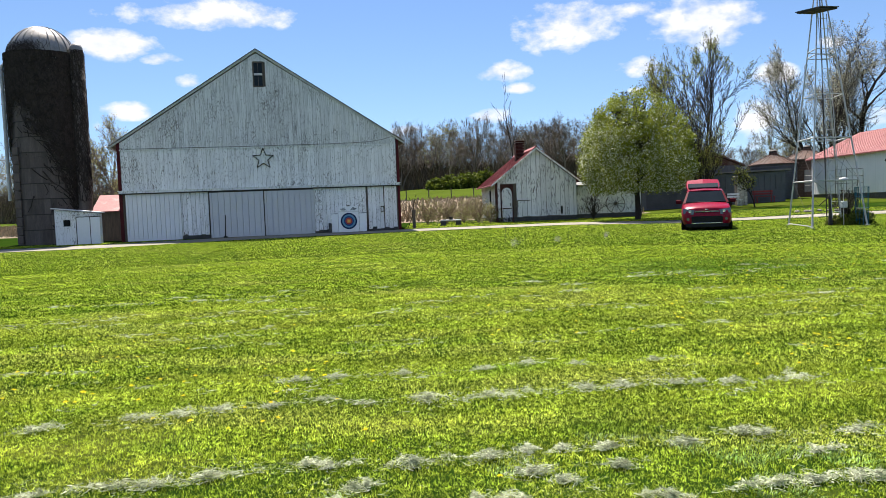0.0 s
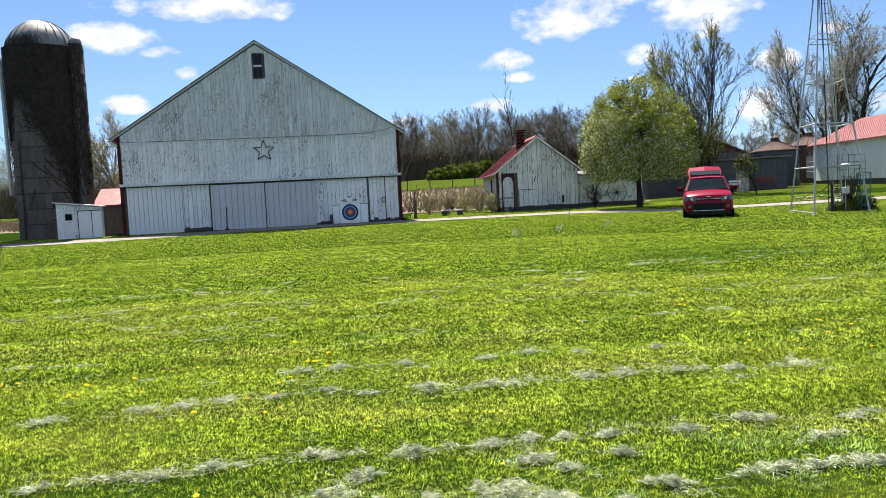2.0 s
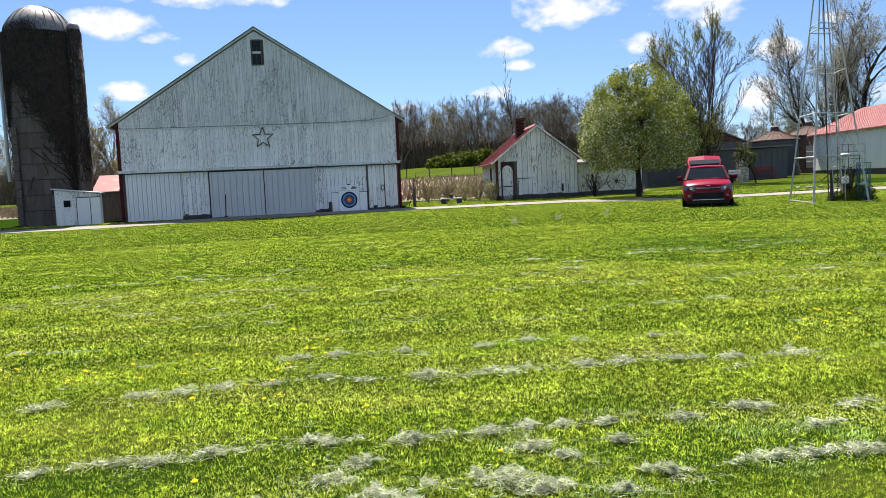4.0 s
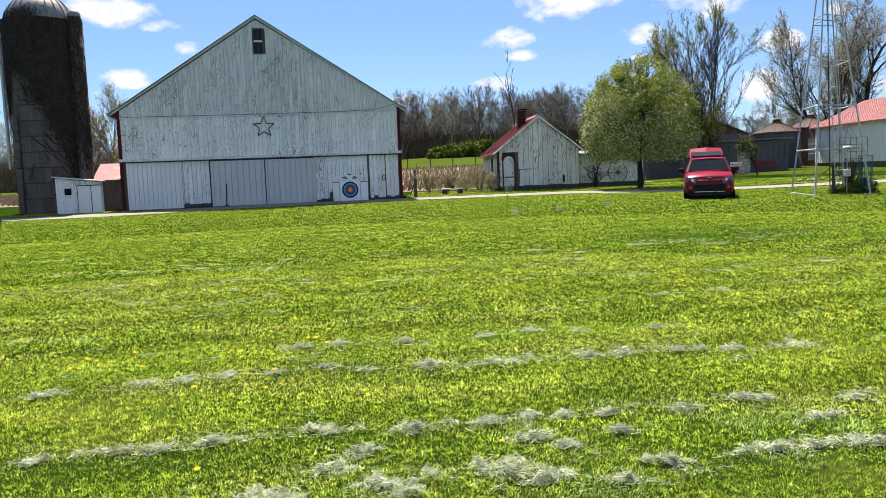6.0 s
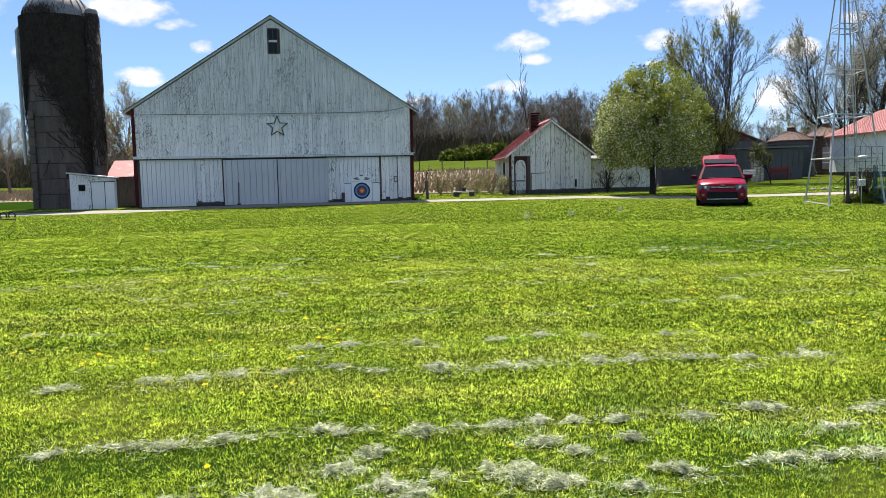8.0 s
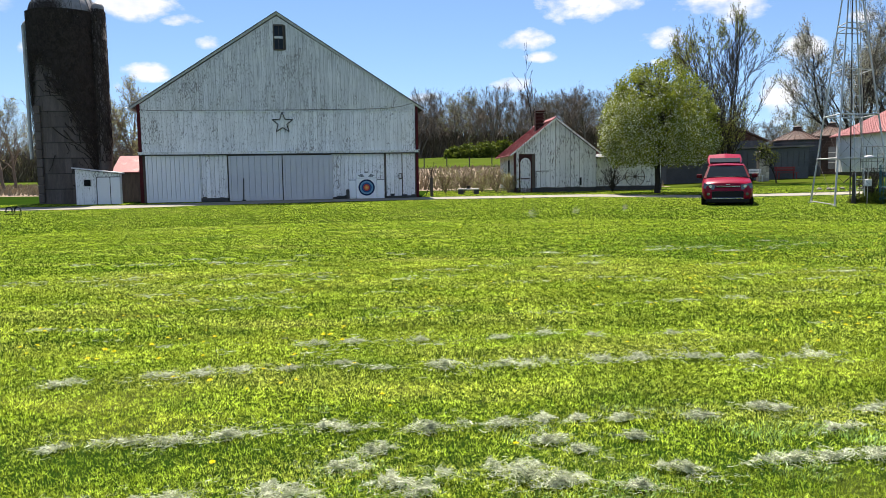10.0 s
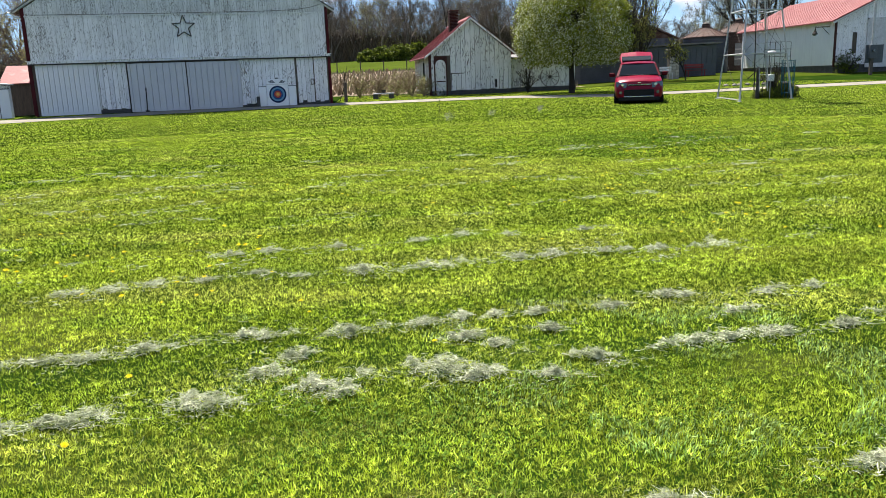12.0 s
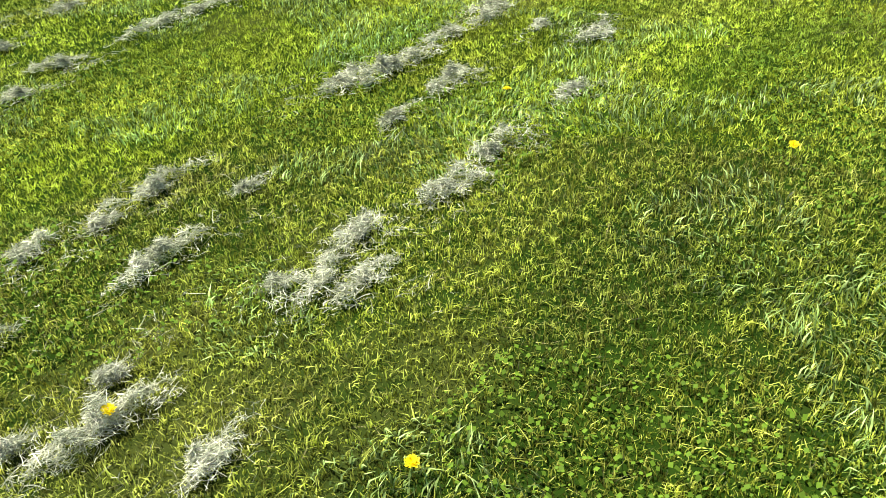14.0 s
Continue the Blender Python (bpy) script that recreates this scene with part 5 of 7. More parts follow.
# ---- windmill tower ----
def make_windmill():
    cx, cy, H = 13.95, 28.0, 9.1
    feet = [(12.98, 28.95), (12.62, 26.35), (14.9, 27.05), (15.3, 29.65)]
    cx, cy = sum(f[0] for f in feet) / 4, sum(f[1] for f in feet) / 4
    mill = thing("windmill_tower", on_ground(cx, cy), "tall galvanised steel windmill tower on four pipe legs", "windmill")
    g0 = gz(cx, cy)
    loc = [(fx - cx, fy - cy, gz(fx, fy) - g0 - 0.05) for fx, fy in feet]

    def leg(k, z):
        x, y, b = loc[k]
        t = z / H
        s = 1 - t * 0.955
        return Vector((x * s - 0.2 * t, y * s, z if z > 0 else b))
    for k in range(4):
        part("leg", tube(leg(k, 0), leg(k, H), 0.032, 0.022, 8), M_galvdull, mill, "grey steel pipe leg")
        part("foot", tube(leg(k, 0) + Vector((0, 0, -0.05)), leg(k, 0) + Vector((0, 0, 0.06)), 0.11, 0.09, 10), M_galvdull, mill)
    for z in (1.6, 3.1, 4.65, 6.25, 6.05):
        for k in range(4):
            part("girt", tube(leg(k, z), leg((k + 1) % 4, z), 0.024 if z < 4 else 0.016, sides=6), M_galvdull, mill)
    part("foot_rail", tube(leg(0, 0) + Vector((0, 0, 0.1)), leg(1, 0) + Vector((0, 0, 0.1)), 0.016, sides=6), M_galvdull, mill)
    levels = (0.05, 1.6, 3.1)
    for a, b in zip(levels, levels[1:]):
        for k in range(4):
            part("brace_rod", tube(leg(k, a), leg((k + 1) % 4, b), 0.005, sides=4), M_steeldark, mill)
            part("brace_rod", tube(leg((k + 1) % 4, a), leg(k, b), 0.005, sides=4), M_steeldark, mill)
    plat = part("platform", box(-0.46, 0.46, -0.46, 0.46, 7.58, 7.63), M_steeldark, mill, "dark wooden platform")
    plat.matrix_local = pose(-0.17, 0, 0, 2, -4, 28)
    for s in (-0.36, -0.12, 0.12, 0.36):
        part("plank", box(s - 0.11, s + 0.11, -0.52, 0.52, 7.631, 7.66), M_wood, plat)
    part("pump_rod", tube((0, 0, 0.2), (-0.19, 0, H), 0.02, sides=6), M_steeldark, mill)
    part("mast_cap", tube((-0.2, 0, H - 0.1), (-0.2, 0, H + 0.5), 0.09, 0.06, 10), M_galvdull, mill)
    # ladder on one face
    for dx in (-0.15, 0.15):
        part("ladder_rail", tube(leg(1, 0.3) * 0.55 + leg(2, 0.3) * 0.45 + Vector((dx, 0, 0)), leg(1, 7.5) * 0.55 + leg(2, 7.5) * 0.45 + Vector((dx, 0, 0)), 0.012, sides=5), M_galvdull, mill)
    for z in np.arange(0.5, 7.45, 0.36):
        c = leg(1, float(z)) * 0.55 + leg(2, float(z)) * 0.45
        part("rung", tube(c - Vector((0.15, 0, 0)), c + Vector((0.15, 0, 0)), 0.009, sides=5), M_galvdull, mill)
    # things inside the feet
    p = thing("hand_pump", on_ground(cx - 0.05, cy - 0.35), "dark iron hand pump under the windmill", "pump")
    part("pump_body", lathe([(0.0, 0), (0.09, 0.0), (0.07, 0.1), (0.055, 0.5), (0.06, 0.95), (0.08, 1.0), (0.05, 1.12), (0.0, 1.14)], 14), M_steeldark, p, "", True)
    part("spout", tube((0, -0.04, 0.72), (0, -0.30, 0.66), 0.035, 0.03, 8), M_steeldark, p)
    part("pump_handle", tube((0, 0.02, 1.05), (-0.32, 0.16, 0.72), 0.018, sides=6), M_steeldark, p)
    M_teal = material("teal_garden_wire", (0.02, 0.14, 0.20), (0.015, 0.10, 0.15), 0.5, scale=4, bump=0)
    tr = thing("wire_trellis", on_ground(cx + 0.75, cy - 0.15, 15), "dark wire trellis panel for climbing plants", "trellis")
    for k in range(6):
        part("wire", tube((-0.6 + k * 0.24, 0, 0), (-0.6 + k * 0.24, 0, 2.0), 0.010, sides=5), M_steeldark, tr)
    for k in range(8):
        part("wire", tube((-0.6, 0.012, 0.2 + k * 0.257), (0.6, 0.012, 0.2 + k * 0.257), 0.008, sides=5), M_steeldark, tr)
    tm = thing("plant_cage", on_ground(cx + 0.95, cy - 0.6), "teal wire plant cage", "plant cage")
    for k in range(10):
        a = math.tau * k / 10
        part("wire", tube((0.20 * math.cos(a), 0.20 * math.sin(a), 0), (0.23 * math.cos(a), 0.23 * math.sin(a), 1.35), 0.010, sides=5), M_teal, tm)
    for z in (0.2, 0.6, 1.0, 1.33):
        hoop = bmesh.new()
        for k in range(16):
            a, b = math.tau * k / 16, math.tau * (k + 1) / 16
            tube((0.22 * math.cos(a), 0.22 * math.sin(a), z), (0.22 * math.cos(b), 0.22 * math.sin(b), z), 0.008, sides=4, bm=hoop, caps=False)
        part("hoop", hoop, M_teal, tm)
    f = thing("bird_feeder", on_ground(cx + 0.35, cy - 0.5), "white bird feeder on a thin pole", "bird feeder")
    part("pole", tube((0, 0, 0), (0, 0, 1.55), 0.015, sides=6), M_galvdull, f)
    part("tray", lathe([(0.0, 1.55), (0.13, 1.55), (0.16, 1.6), (0.14, 1.68), (0.0, 1.70)], 16), M_trim, f, "white tray", True)
    part("seed_box", box(-0.11, 0.11, -0.08, 0.08, 0.62, 0.86, 0.015), M_trim, f)
    for k, (dx, dy, w) in enumerate(((0.25, -0.1, 0.36), (0.75, -0.3, 0.5), (1.15, -0.3, 0.42))):
        bush("ground_plant", cx + dx, cy + dy, w, 0.34 + 0.1 * k, 300 + k, M_bush, "low green plants round the windmill feet", 110, 14, 0.035, "plants round the windmill")
    bush("climbing_plant", cx + 0.75, cy - 0.1, 0.45, 1.4, 311, M_bush, "bare twining stems on the trellis", 0)


make_windmill()


# ---- archery target by the barn ----
def make_target():
    m = pose(-15.09, 36.3, 0.45, 0, 0, 10.15) @ pose(10.55, -0.42, 0.04, -5)
    M_foam = material("white_foam_block", (0.93, 0.93, 0.93), (0.88, 0.88, 0.88), 0.8, scale=3, spread=0.02)
    t = thing("archery_target", m, "white foam archery target with coloured rings against the barn", "archery target")
    part("block", box(-0.5, 0.5, 0, 0.22, 0.0, 1.28, 0.02), M_foam, t, "white foam block")
    part("lip", box(-0.5, 0.5, -0.012, 0.0, 1.0, 1.03), M_trim, t)
    for k, (r, col, nm) in enumerate(((0.40, (0.02, 0.035, 0.09), "dark_ring"), (0.325, (0.16, 0.33, 0.46), "blue_ring"), (0.245, (0.035, 0.10, 0.24), "deep_blue_ring"), (0.17, (0.45, 0.06, 0.05), "red_ring"), (0.115, (0.78, 0.25, 0.10), "orange_ring"), (0.05, (0.85, 0.55, 0.10), "gold_centre"))):
        mm = material("target_" + nm, col, tuple(c * 0.85 for c in col), 0.7, scale=5, spread=0.0, bump=0.05)
        d = lathe([(0.0, 0.0), (r, 0.0), (r, 0.004), (0.0, 0.004)], 40)
        part(nm, d, mm, t).matrix_local = pose(0, -0.002 - 0.0045 * k, 0.55, 90, 0, 0)
    dk = material("printed_grey_mark", (0.12, 0.13, 0.15), None, 0.8, scale=8, bump=0)
    for s in (-1, 1):
        for a, b, z0, z1 in ((0.14, 0.40, 1.13, 1.165), (0.10, 0.34, 1.08, 1.115), (0.18, 0.30, 1.18, 1.21)):
            part("printed_mark", box(min(s * a, s * b), max(s * a, s * b), -0.006, 0.0, z0, z1), dk, t)
    part("strap_handle", box(-0.08, 0.08, 0.05, 0.12, 1.28, 1.33, 0.015), M_black, t)
    for s, w in ((-0.68, 0.34), (0.70, 0.36)):
        b = thing("foam_backstop", m @ pose(s, 0.10, 0.0), "white foam backstop beside the archery target", "foam block", "foam backstops")
        part("panel", box(-w / 2, w / 2, 0, 0.14, 0.02, 0.97, 0.015), M_foam, b)
        part("top_edge", box(-w / 2, w / 2, -0.006, 0.0, 0.92, 0.95), dk, b)
    s = thing("stone_block", m @ pose(-0.92, -0.05, 0.0), "small grey stone block by the barn wall", "stone")
    part("stone", box(-0.08, 0.08, 0, 0.16, -0.02, 0.48, 0.03), M_found, s)


make_target()


# ---- long white barn with red roof, bins and grey sheds ----
def make_right_barn():
    ob = thing("machine_shed", pose(29.2, 48.3, 1.12), "long white ribbed metal shed with a red roof", "shed")
    W, L, E, P = 8.0, 12.7, 3.12, 4.95
    part("footing", box(0.03, W - 0.03, 0.03, L - 0.03, -0.6, 0.32), M_found, ob, "dark footing")

    def ribs(n, span):
        return [span * k / n for k in range(n)]
    side = part("side_wall", box(0.0, 0.12, 0.0, L, 0.30, E), M_sheet, ob, "white ribbed metal wall")
    for k in range(42):
        y = L * k / 42 + 0.05
        part("rib", box(-0.012, -0.001, y, y + 0.06, 0.31, E - 0.02), M_sheet, side)
    front = part("gable_wall", prism([(0.12, 0.30), (W, 0.30), (W, E), (W / 2, P), (0.12, E + 0.05)], 0.0, 0.12), M_board, ob, "white gable end")
    for k in range(24):
        x = 0.2 + (W - 0.3) * k / 24
        part("rib", box(x, x + 0.05, -0.012, -0.001, 0.31, E + (P - E) * (1 - abs(x - W / 2) / (W / 2)) - 0.1), M_sheet, front)
    part("rear_wall", prism([(0.12, 0.30), (W, 0.30), (W, E), (W / 2, P), (0.12, E)], L - 0.12, L), M_sheet, ob)
    part("side_wall", box(W - 0.12, W, 0.12, L - 0.12, 0.30, E), M_sheet, ob)
    part("corner_trim", box(-0.045, 0.1, -0.05, 0.0, 0.2, E), M_brownframe, ob, "dark corner trim")
    k = (P - E) / (W / 2)
    for sgn in (-1, 1):
        span = W / 2 + 0.35
        pts = [(W / 2, P + 0.02), (W / 2 + sgn * span, P + 0.02 - k * span), (W / 2 + sgn * span, P + 0.10 - k * span), (W / 2, P + 0.11)]
        r = part("roof", prism(pts, -0.35, L + 0.35), M_redroof, ob, "faded red metal roof")
        for j in range(30):
            y = -0.3 + j * 0.445
            part("roof_seam", prism([(W / 2 + sgn * 0.05, P + 0.112 - 0.05 * k), (W / 2 + sgn * span, P + 0.102 - k * span), (W / 2 + sgn * span, P + 0.125 - k * span), (W / 2 + sgn * 0.05, P + 0.135 - 0.05 * k)], y, y + 0.03), M_redroof, r)
        part("rake_board", prism([(W / 2, P - 0.12), (W / 2 + sgn * span, P - 0.12 - k * span), (W / 2 + sgn * span, P + 0.02 - k * span), (W / 2, P + 0.02)], -0.33, -0.28), M_trim, ob)
    d = part("big_door", box(2.2, 6.4, -0.07, -0.028, 0.1, 3.05), M_trim, ob, "pale sliding door")
    for a, b, z0, z1 in ((2.1, 2.2, 0.1, 3.15), (6.4, 6.5, 0.1, 3.15), (2.1, 6.5, 3.06, 3.16)):
        part("door_frame", box(a, b, -0.1, -0.028, z0, z1), M_trim, ob)
    part("small_window", box(1.18, 1.45, -0.05, -0.028, 1.0, 2.3), M_wood, ob, "narrow dark shutter")
    lamp = part("wall_lamp", tube((-0.02, 0.6, 2.72), (-1.0, 0.6, 2.72), 0.03, sides=8), M_steeldark, ob, "dark arm lamp on the wall")
    part("lamp_scroll", tube((-0.02, 0.6, 2.25), (-0.5, 0.6, 2.7), 0.02, sides=6), M_steeldark, lamp)
    part("lamp_shade", lathe([(0.02, 2.68), (0.05, 2.5), (0.16, 2.32), (0.16, 2.26)], 14), M_steeldark, lamp).matrix_local = pose(-0.98, 0.6, 0)
    part("lamp_globe", lathe([(0.0, 2.18), (0.09, 2.2), (0.12, 2.28), (0.0, 2.3)], 12), M_lens, lamp).matrix_local = pose(-0.98, 0.6, 0)


make_right_barn()


def make_bin(x, y, r, eave, peak, seed, rusty):
    ob = thing("grain_bin", on_ground(x, y), "dark weathered round grain bin with rusty cone roof", "grain bin", "grain bins")
    h = eave - gz(x, y)
    prof = []
    n = 14
    for k in range(n * 2 + 1):
        prof.append((r + (0.015 if k % 2 else 0.0), h * k / (n * 2)))
    part("wall", lathe([(r, -0.3)] + prof, 40), M_bin if not rusty else M_brownbin, ob, "dark corrugated steel wall" if not rusty else "dark brown rusted wall")
    top = peak - gz(x, y)
    roof = part("roof", lathe([(r + 0.14, h - 0.06), (r + 0.12, h), (0.34, top - 0.18), (0.34, top - 0.02), (0.0, top + 0.08)], 40), M_rust, ob, "rusty cone roof")
    for k in range(24):
        a = math.tau * k / 24
        part("roof_rib", tube(((r + 0.12) * math.cos(a), (r + 0.12) * math.sin(a), h + 0.015), (0.34 * math.cos(a), 0.34 * math.sin(a), top - 0.165), 0.022, sides=5), M_rust, roof)
    part("roof_cap", lathe([(0.30, top - 0.02), (0.33, top + 0.12), (0.12, top + 0.24), (0.0, top + 0.26)], 16), M_steeldark, roof)
    a = math.atan2(-y, -x)
    dm = pose(0, 0, 0, 0, 0, math.degrees(a) + 90 + 8)
    door = part("door", box(-0.5, 0.5, -r - 0.06, -r + 0.03, 0.4, 2.2), M_greywall, ob, "grey access door")
    door.matrix_local = dm
    for z in (0.9, 1.3, 1.7):
        part("door_bar", box(-0.5, 0.5, -r - 0.1, -r - 0.06, z, z + 0.05), M_galvdull, door)


make_bin(26.4, 61.5, 1.72, 3.95, 4.85, 1, False)
make_bin(31.0, 65.5, 1.9, 4.4, 5.35, 2, True)


def make_grey_sheds():
    ob = thing("implement_shed", pose(13.2, 54.5, gz(13.2, 54.5) - 0.1, 0, 0, 2), "long low grey metal implement shed with darker panels at its base", "shed")
    part("wall", prism([(0, 0), (11.2, 0), (11.2, 2.55), (0, 2.35)], 0.0, 5.0), M_greywall, ob, "grey metal wall")
    part("roof", prism([(-0.3, 2.4), (11.5, 2.6), (11.5, 2.7), (-0.3, 2.5)], -0.3, 5.3), M_roofgrey, ob)
    # darker grey panels stand in for the wall's dark base; no bays are open
    for x in (1.2, 4.4):
        part("opening", box(x, x + 2.2, -0.03, -0.002, 0.1, 1.2), M_bin, ob)
    part("window", box(0.5, 1.0, -0.04, -0.002, 1.35, 1.75), M_glass, ob)
    for k in range(28):
        part("rib", box(0.1 + k * 0.4, 0.15 + k * 0.4, -0.035, -0.001, 1.25, 2.3), M_greywall, ob)
    o2 = thing("corn_crib", pose(17.6, 60.0, gz(17.6, 60)), "grey crib with a rusty brown roof", "shed")
    part("wall", box(0, 5.6, 0, 5, 0, 3.0), M_greywall, o2, "grey slatted wall")
    for k in range(16):
        part("slat", box(0.05 + k * 0.35, 0.25 + k * 0.35, -0.03, -0.001, 0.1, 2.95), M_greywall, o2)
    part("roof", prism([(-0.3, 2.9), (2.8, 4.25), (5.9, 2.9), (5.9, 3.0), (2.8, 4.35), (-0.3, 3.0)], -0.3, 5.3), M_rust, o2, "rusty brown roof")
    part("gable", prism([(0, 3.0), (5.6, 3.0), (2.8, 4.2)], 0.0, 0.1), M_rust, o2)
    c = thing("brick_pillar", on_ground(20.1, 52.0), "pale old masonry pillar on the lawn", "pillar")
    part("core", box(-0.30, 0.30, -0.30, 0.30, -0.05, 1.9), M_mortar, c)
    M_pale = material("pale_stone_block", (0.50, 0.46, 0.38), (0.36, 0.33, 0.28), 0.9, scale=5, fine=30, spread=0.2, bump=0.5)
    for r in range(9):
        for k in range(3):
            part("block", box(-0.33 + k * 0.22 + 0.005, -0.12 + k * 0.22, -0.33, -0.30 + 0.03, 0.0 + r * 0.21, 0.195 + r * 0.21, 0.012), M_pale, c)
    part("cap", box(-0.38, 0.38, -0.38, 0.38, 1.9, 1.98, 0.02), M_pale, c)
    M_redwood = material("faded_red_bench_paint", (0.30, 0.06, 0.06), (0.20, 0.05, 0.05), 0.7, scale=6)
    for (x, y, turn, mat, lab) in ((22.6, 54.2, 5, M_redwood, "faded red wooden garden bench"), (19.1, 51.2, 5, M_trim, "white wooden garden bench")):
        b = thing("garden_bench", on_ground(x, y, turn), lab, "bench")
        for k in range(3):
            part("seat_slat", box(-0.75, 0.75, -0.22 + k * 0.15, -0.09 + k * 0.15, 0.43, 0.47), mat, b)
        for k in range(2):
            part("back_slat", box(-0.75, 0.75, 0.24, 0.27, 0.58 + k * 0.17, 0.70 + k * 0.17), mat, b)
        for sx in (-0.65, 0.6):
            for y0, top in ((-0.2, 0.43), (0.2, 0.88)):
                part("leg", box(sx, sx + 0.06, y0, y0 + 0.05, 0, top), mat, b)
    mt = thing("garden_tractor", on_ground(17.9, 50.2, -60), "dark red garden machine parked by the shed", "garden tractor")
    part("hood", box(-0.3, 0.3, -0.8, 0.1, 0.35, 0.75, 0.06), M_brownframe, mt)
    part("seat", box(-0.22, 0.22, 0.3, 0.7, 0.6, 0.95, 0.06), M_black, mt)
    for sx in (-0.38, 0.38):
        for y0, r in ((-0.6, 0.2), (0.55, 0.3)):
            part("wheel", lathe([(0.08, -0.08), (r, -0.08), (r + 0.02, 0), (r, 0.08), (0.08, 0.08)], 18), M_tyre, mt).matrix_local = pose(sx, y0, r + 0.01, 0, 90, 0)


make_grey_sheds()


# ---- pole with meter, shrubs, posts, stakes and small things ----
def make_small():
    p = thing("utility_pole", on_ground(29.6, 45.0), "grey metal service pole with an electric meter", "utility pole")
    part("conduit", tube((0, 0, 1.4), (0, 0, 6.2), 0.07, sides=10), M_galvdull, p, "grey conduit")
    part("post", box(-0.09, 0.09, -0.07, 0.07, -0.2, 1.5), M_wood, p)
    mb = part("meter_box", box(-0.22, 0.24, -0.16, 0.05, 0.95, 1.75, 0.02), M_greywall, p, "grey meter box")
    part("meter_dial", tube((0.0, -0.24, 1.42), (0.0, -0.16, 1.42), 0.09, sides=16), M_lens, mb)
    part("cross_board", box(-0.35, 0.75, 0.06, 0.1, 0.7, 1.75), M_greywall, p)
    bush("shrub", 29.7, 47.6, 0.75, 1.45, 401, M_bush, "yellow-green shrub by the white shed", 90, 12, 0.05)
    bush("bare_shrub", 8.2, 42.0, 1.05, 1.6, 402, M_bush, "bare dark shrub against the shed wing", 0)
    for k, (x, y, w, h, n) in enumerate(((-0.9, 43.8, 0.9, 1.5, 90), (0.2, 44.3, 0.9, 1.3, 70), (2.0, 43.6, 0.9, 1.5, 120), (2.6, 42.5, 0.7, 1.1, 90), (1.2, 44.6, 0.9, 1.3, 90))):
        bush("budding_shrub", x, y, w, h, 410 + k, M_bud, "twiggy shrub with pale buds by the field", n, 10, 0.035, "twiggy shrubs by the shed", M_twig)
    post = thing("fence_post", on_ground(-1.5, 39.4), "dark weathered wooden fence post beside the barn", "fence post", "fence posts")
    part("post", box(-0.08, 0.08, -0.08, 0.08, -0.1, 0.95, 0.02), M_wood, post)
    bare_tree("sapling", -1.85, 39.9, 2.1, 0.025, 420, "thin bare sapling beside the barn corner", None, levels=2, spread=0.5, first=0.3, kids=(6, 4), up=0.4, thin=0.006)
    # log bench by the shrubs
    b = thing("plank_bench", on_ground(0.4, 41.6, 4), "weathered plank bench on blocks by the field", "bench")
    part("plank", box(-0.55, 0.55, -0.16, 0.16, 0.24, 0.30, 0.015), M_trim, b, "pale weathered plank")
    for s in (-0.42, 0.42):
        part("block", box(s - 0.14, s + 0.14, -0.15, 0.15, -0.02, 0.24, 0.02), M_found, b)
    part("pot", lathe([(0.0, 0.30), (0.10, 0.30), (0.13, 0.45), (0.11, 0.45), (0.0, 0.38)], 14), M_steeldark, b)
    # wire fence across the meadow
    fence = thing("wire_fence", pose(0, 0, 0), "wire fence with thin posts across the field", "fence")
    last = None
    for k in range(14):
        x = -12 + k * 2.6
        y = 88.6 + 0.12 * k
        z = gz(x, y)
        part("post", tube((x, y, z - 0.1), (x, y, z + 1.15), 0.06, sides=6), M_wood, fence)
        if last is not None:
            for h in (0.5, 0.95):
                part("wire", tube((last[0], last[1], last[2] + h), (x, y, z + h), 0.004, sides=4), M_steeldark, fence)
        last = (x, y, z)
    # planted stakes with guards on the lawn
    for x, y, h, seed in ((1.76, 21.9, 0.62, 1), (3.95, 24.4, 1.05, 2)):
        s = thing("garden_stake", on_ground(x, y), "thin metal stake marking a young plant", "stake", "stakes on the lawn")
        part("rod", tube((0, 0, -0.05), (0.01, 0, h), 0.006, sides=6), M_steeldark, s)
        part("cap", tube((0.01, 0, h), (0.01, 0, h + 0.03), 0.016, sides=6), M_steeldark, s)
    nr = np.random.default_rng(77)
    for x, y, w in ((2.08, 22.6, 0.13), (3.5, 23.7, 0.12), (5.2, 24.6, 0.08)):
        pts = nr.normal(0, 1, (26, 3)) * np.array((w * 0.45, w * 0.3, 0.05)) + np.array((0, 0, 0.13))
        pl = thing("young_plant", on_ground(x, y), "small grey-leaved young plant in the lawn", "plant", "young plants")
        tagged(quick_mesh("foliage", leaf_cloud(nr, pts, 5, 0.03, 0.018), 4, M_palebud, pl), kind="stuff")
    # iron hoops at the edge of the drive
    h = thing("iron_hoop_stand", on_ground(-16.34, 27.7), "small black bent iron stand on the grass", "iron stand")
    for s in (-0.16, 0.16):
        bm = bmesh.new()
        for k in range(10):
            a, c = math.pi * 1.35 * k / 10 - 0.5, math.pi * 1.35 * (k + 1) / 10 - 0.5
            tube((s + 0.12 * math.cos(a), 0, 0.16 + 0.13 * math.sin(a)), (s + 0.12 * math.cos(c), 0, 0.16 + 0.13 * math.sin(c)), 0.022, sides=6, bm=bm, caps=False)
        part("hoop", bm, M_black, h)
    part("base_bar", tube((-0.3, 0, 0.03), (0.3, 0, 0.03), 0.02, sides=6), M_black, h)
    # stones by the drive
    rng = random.Random(5)
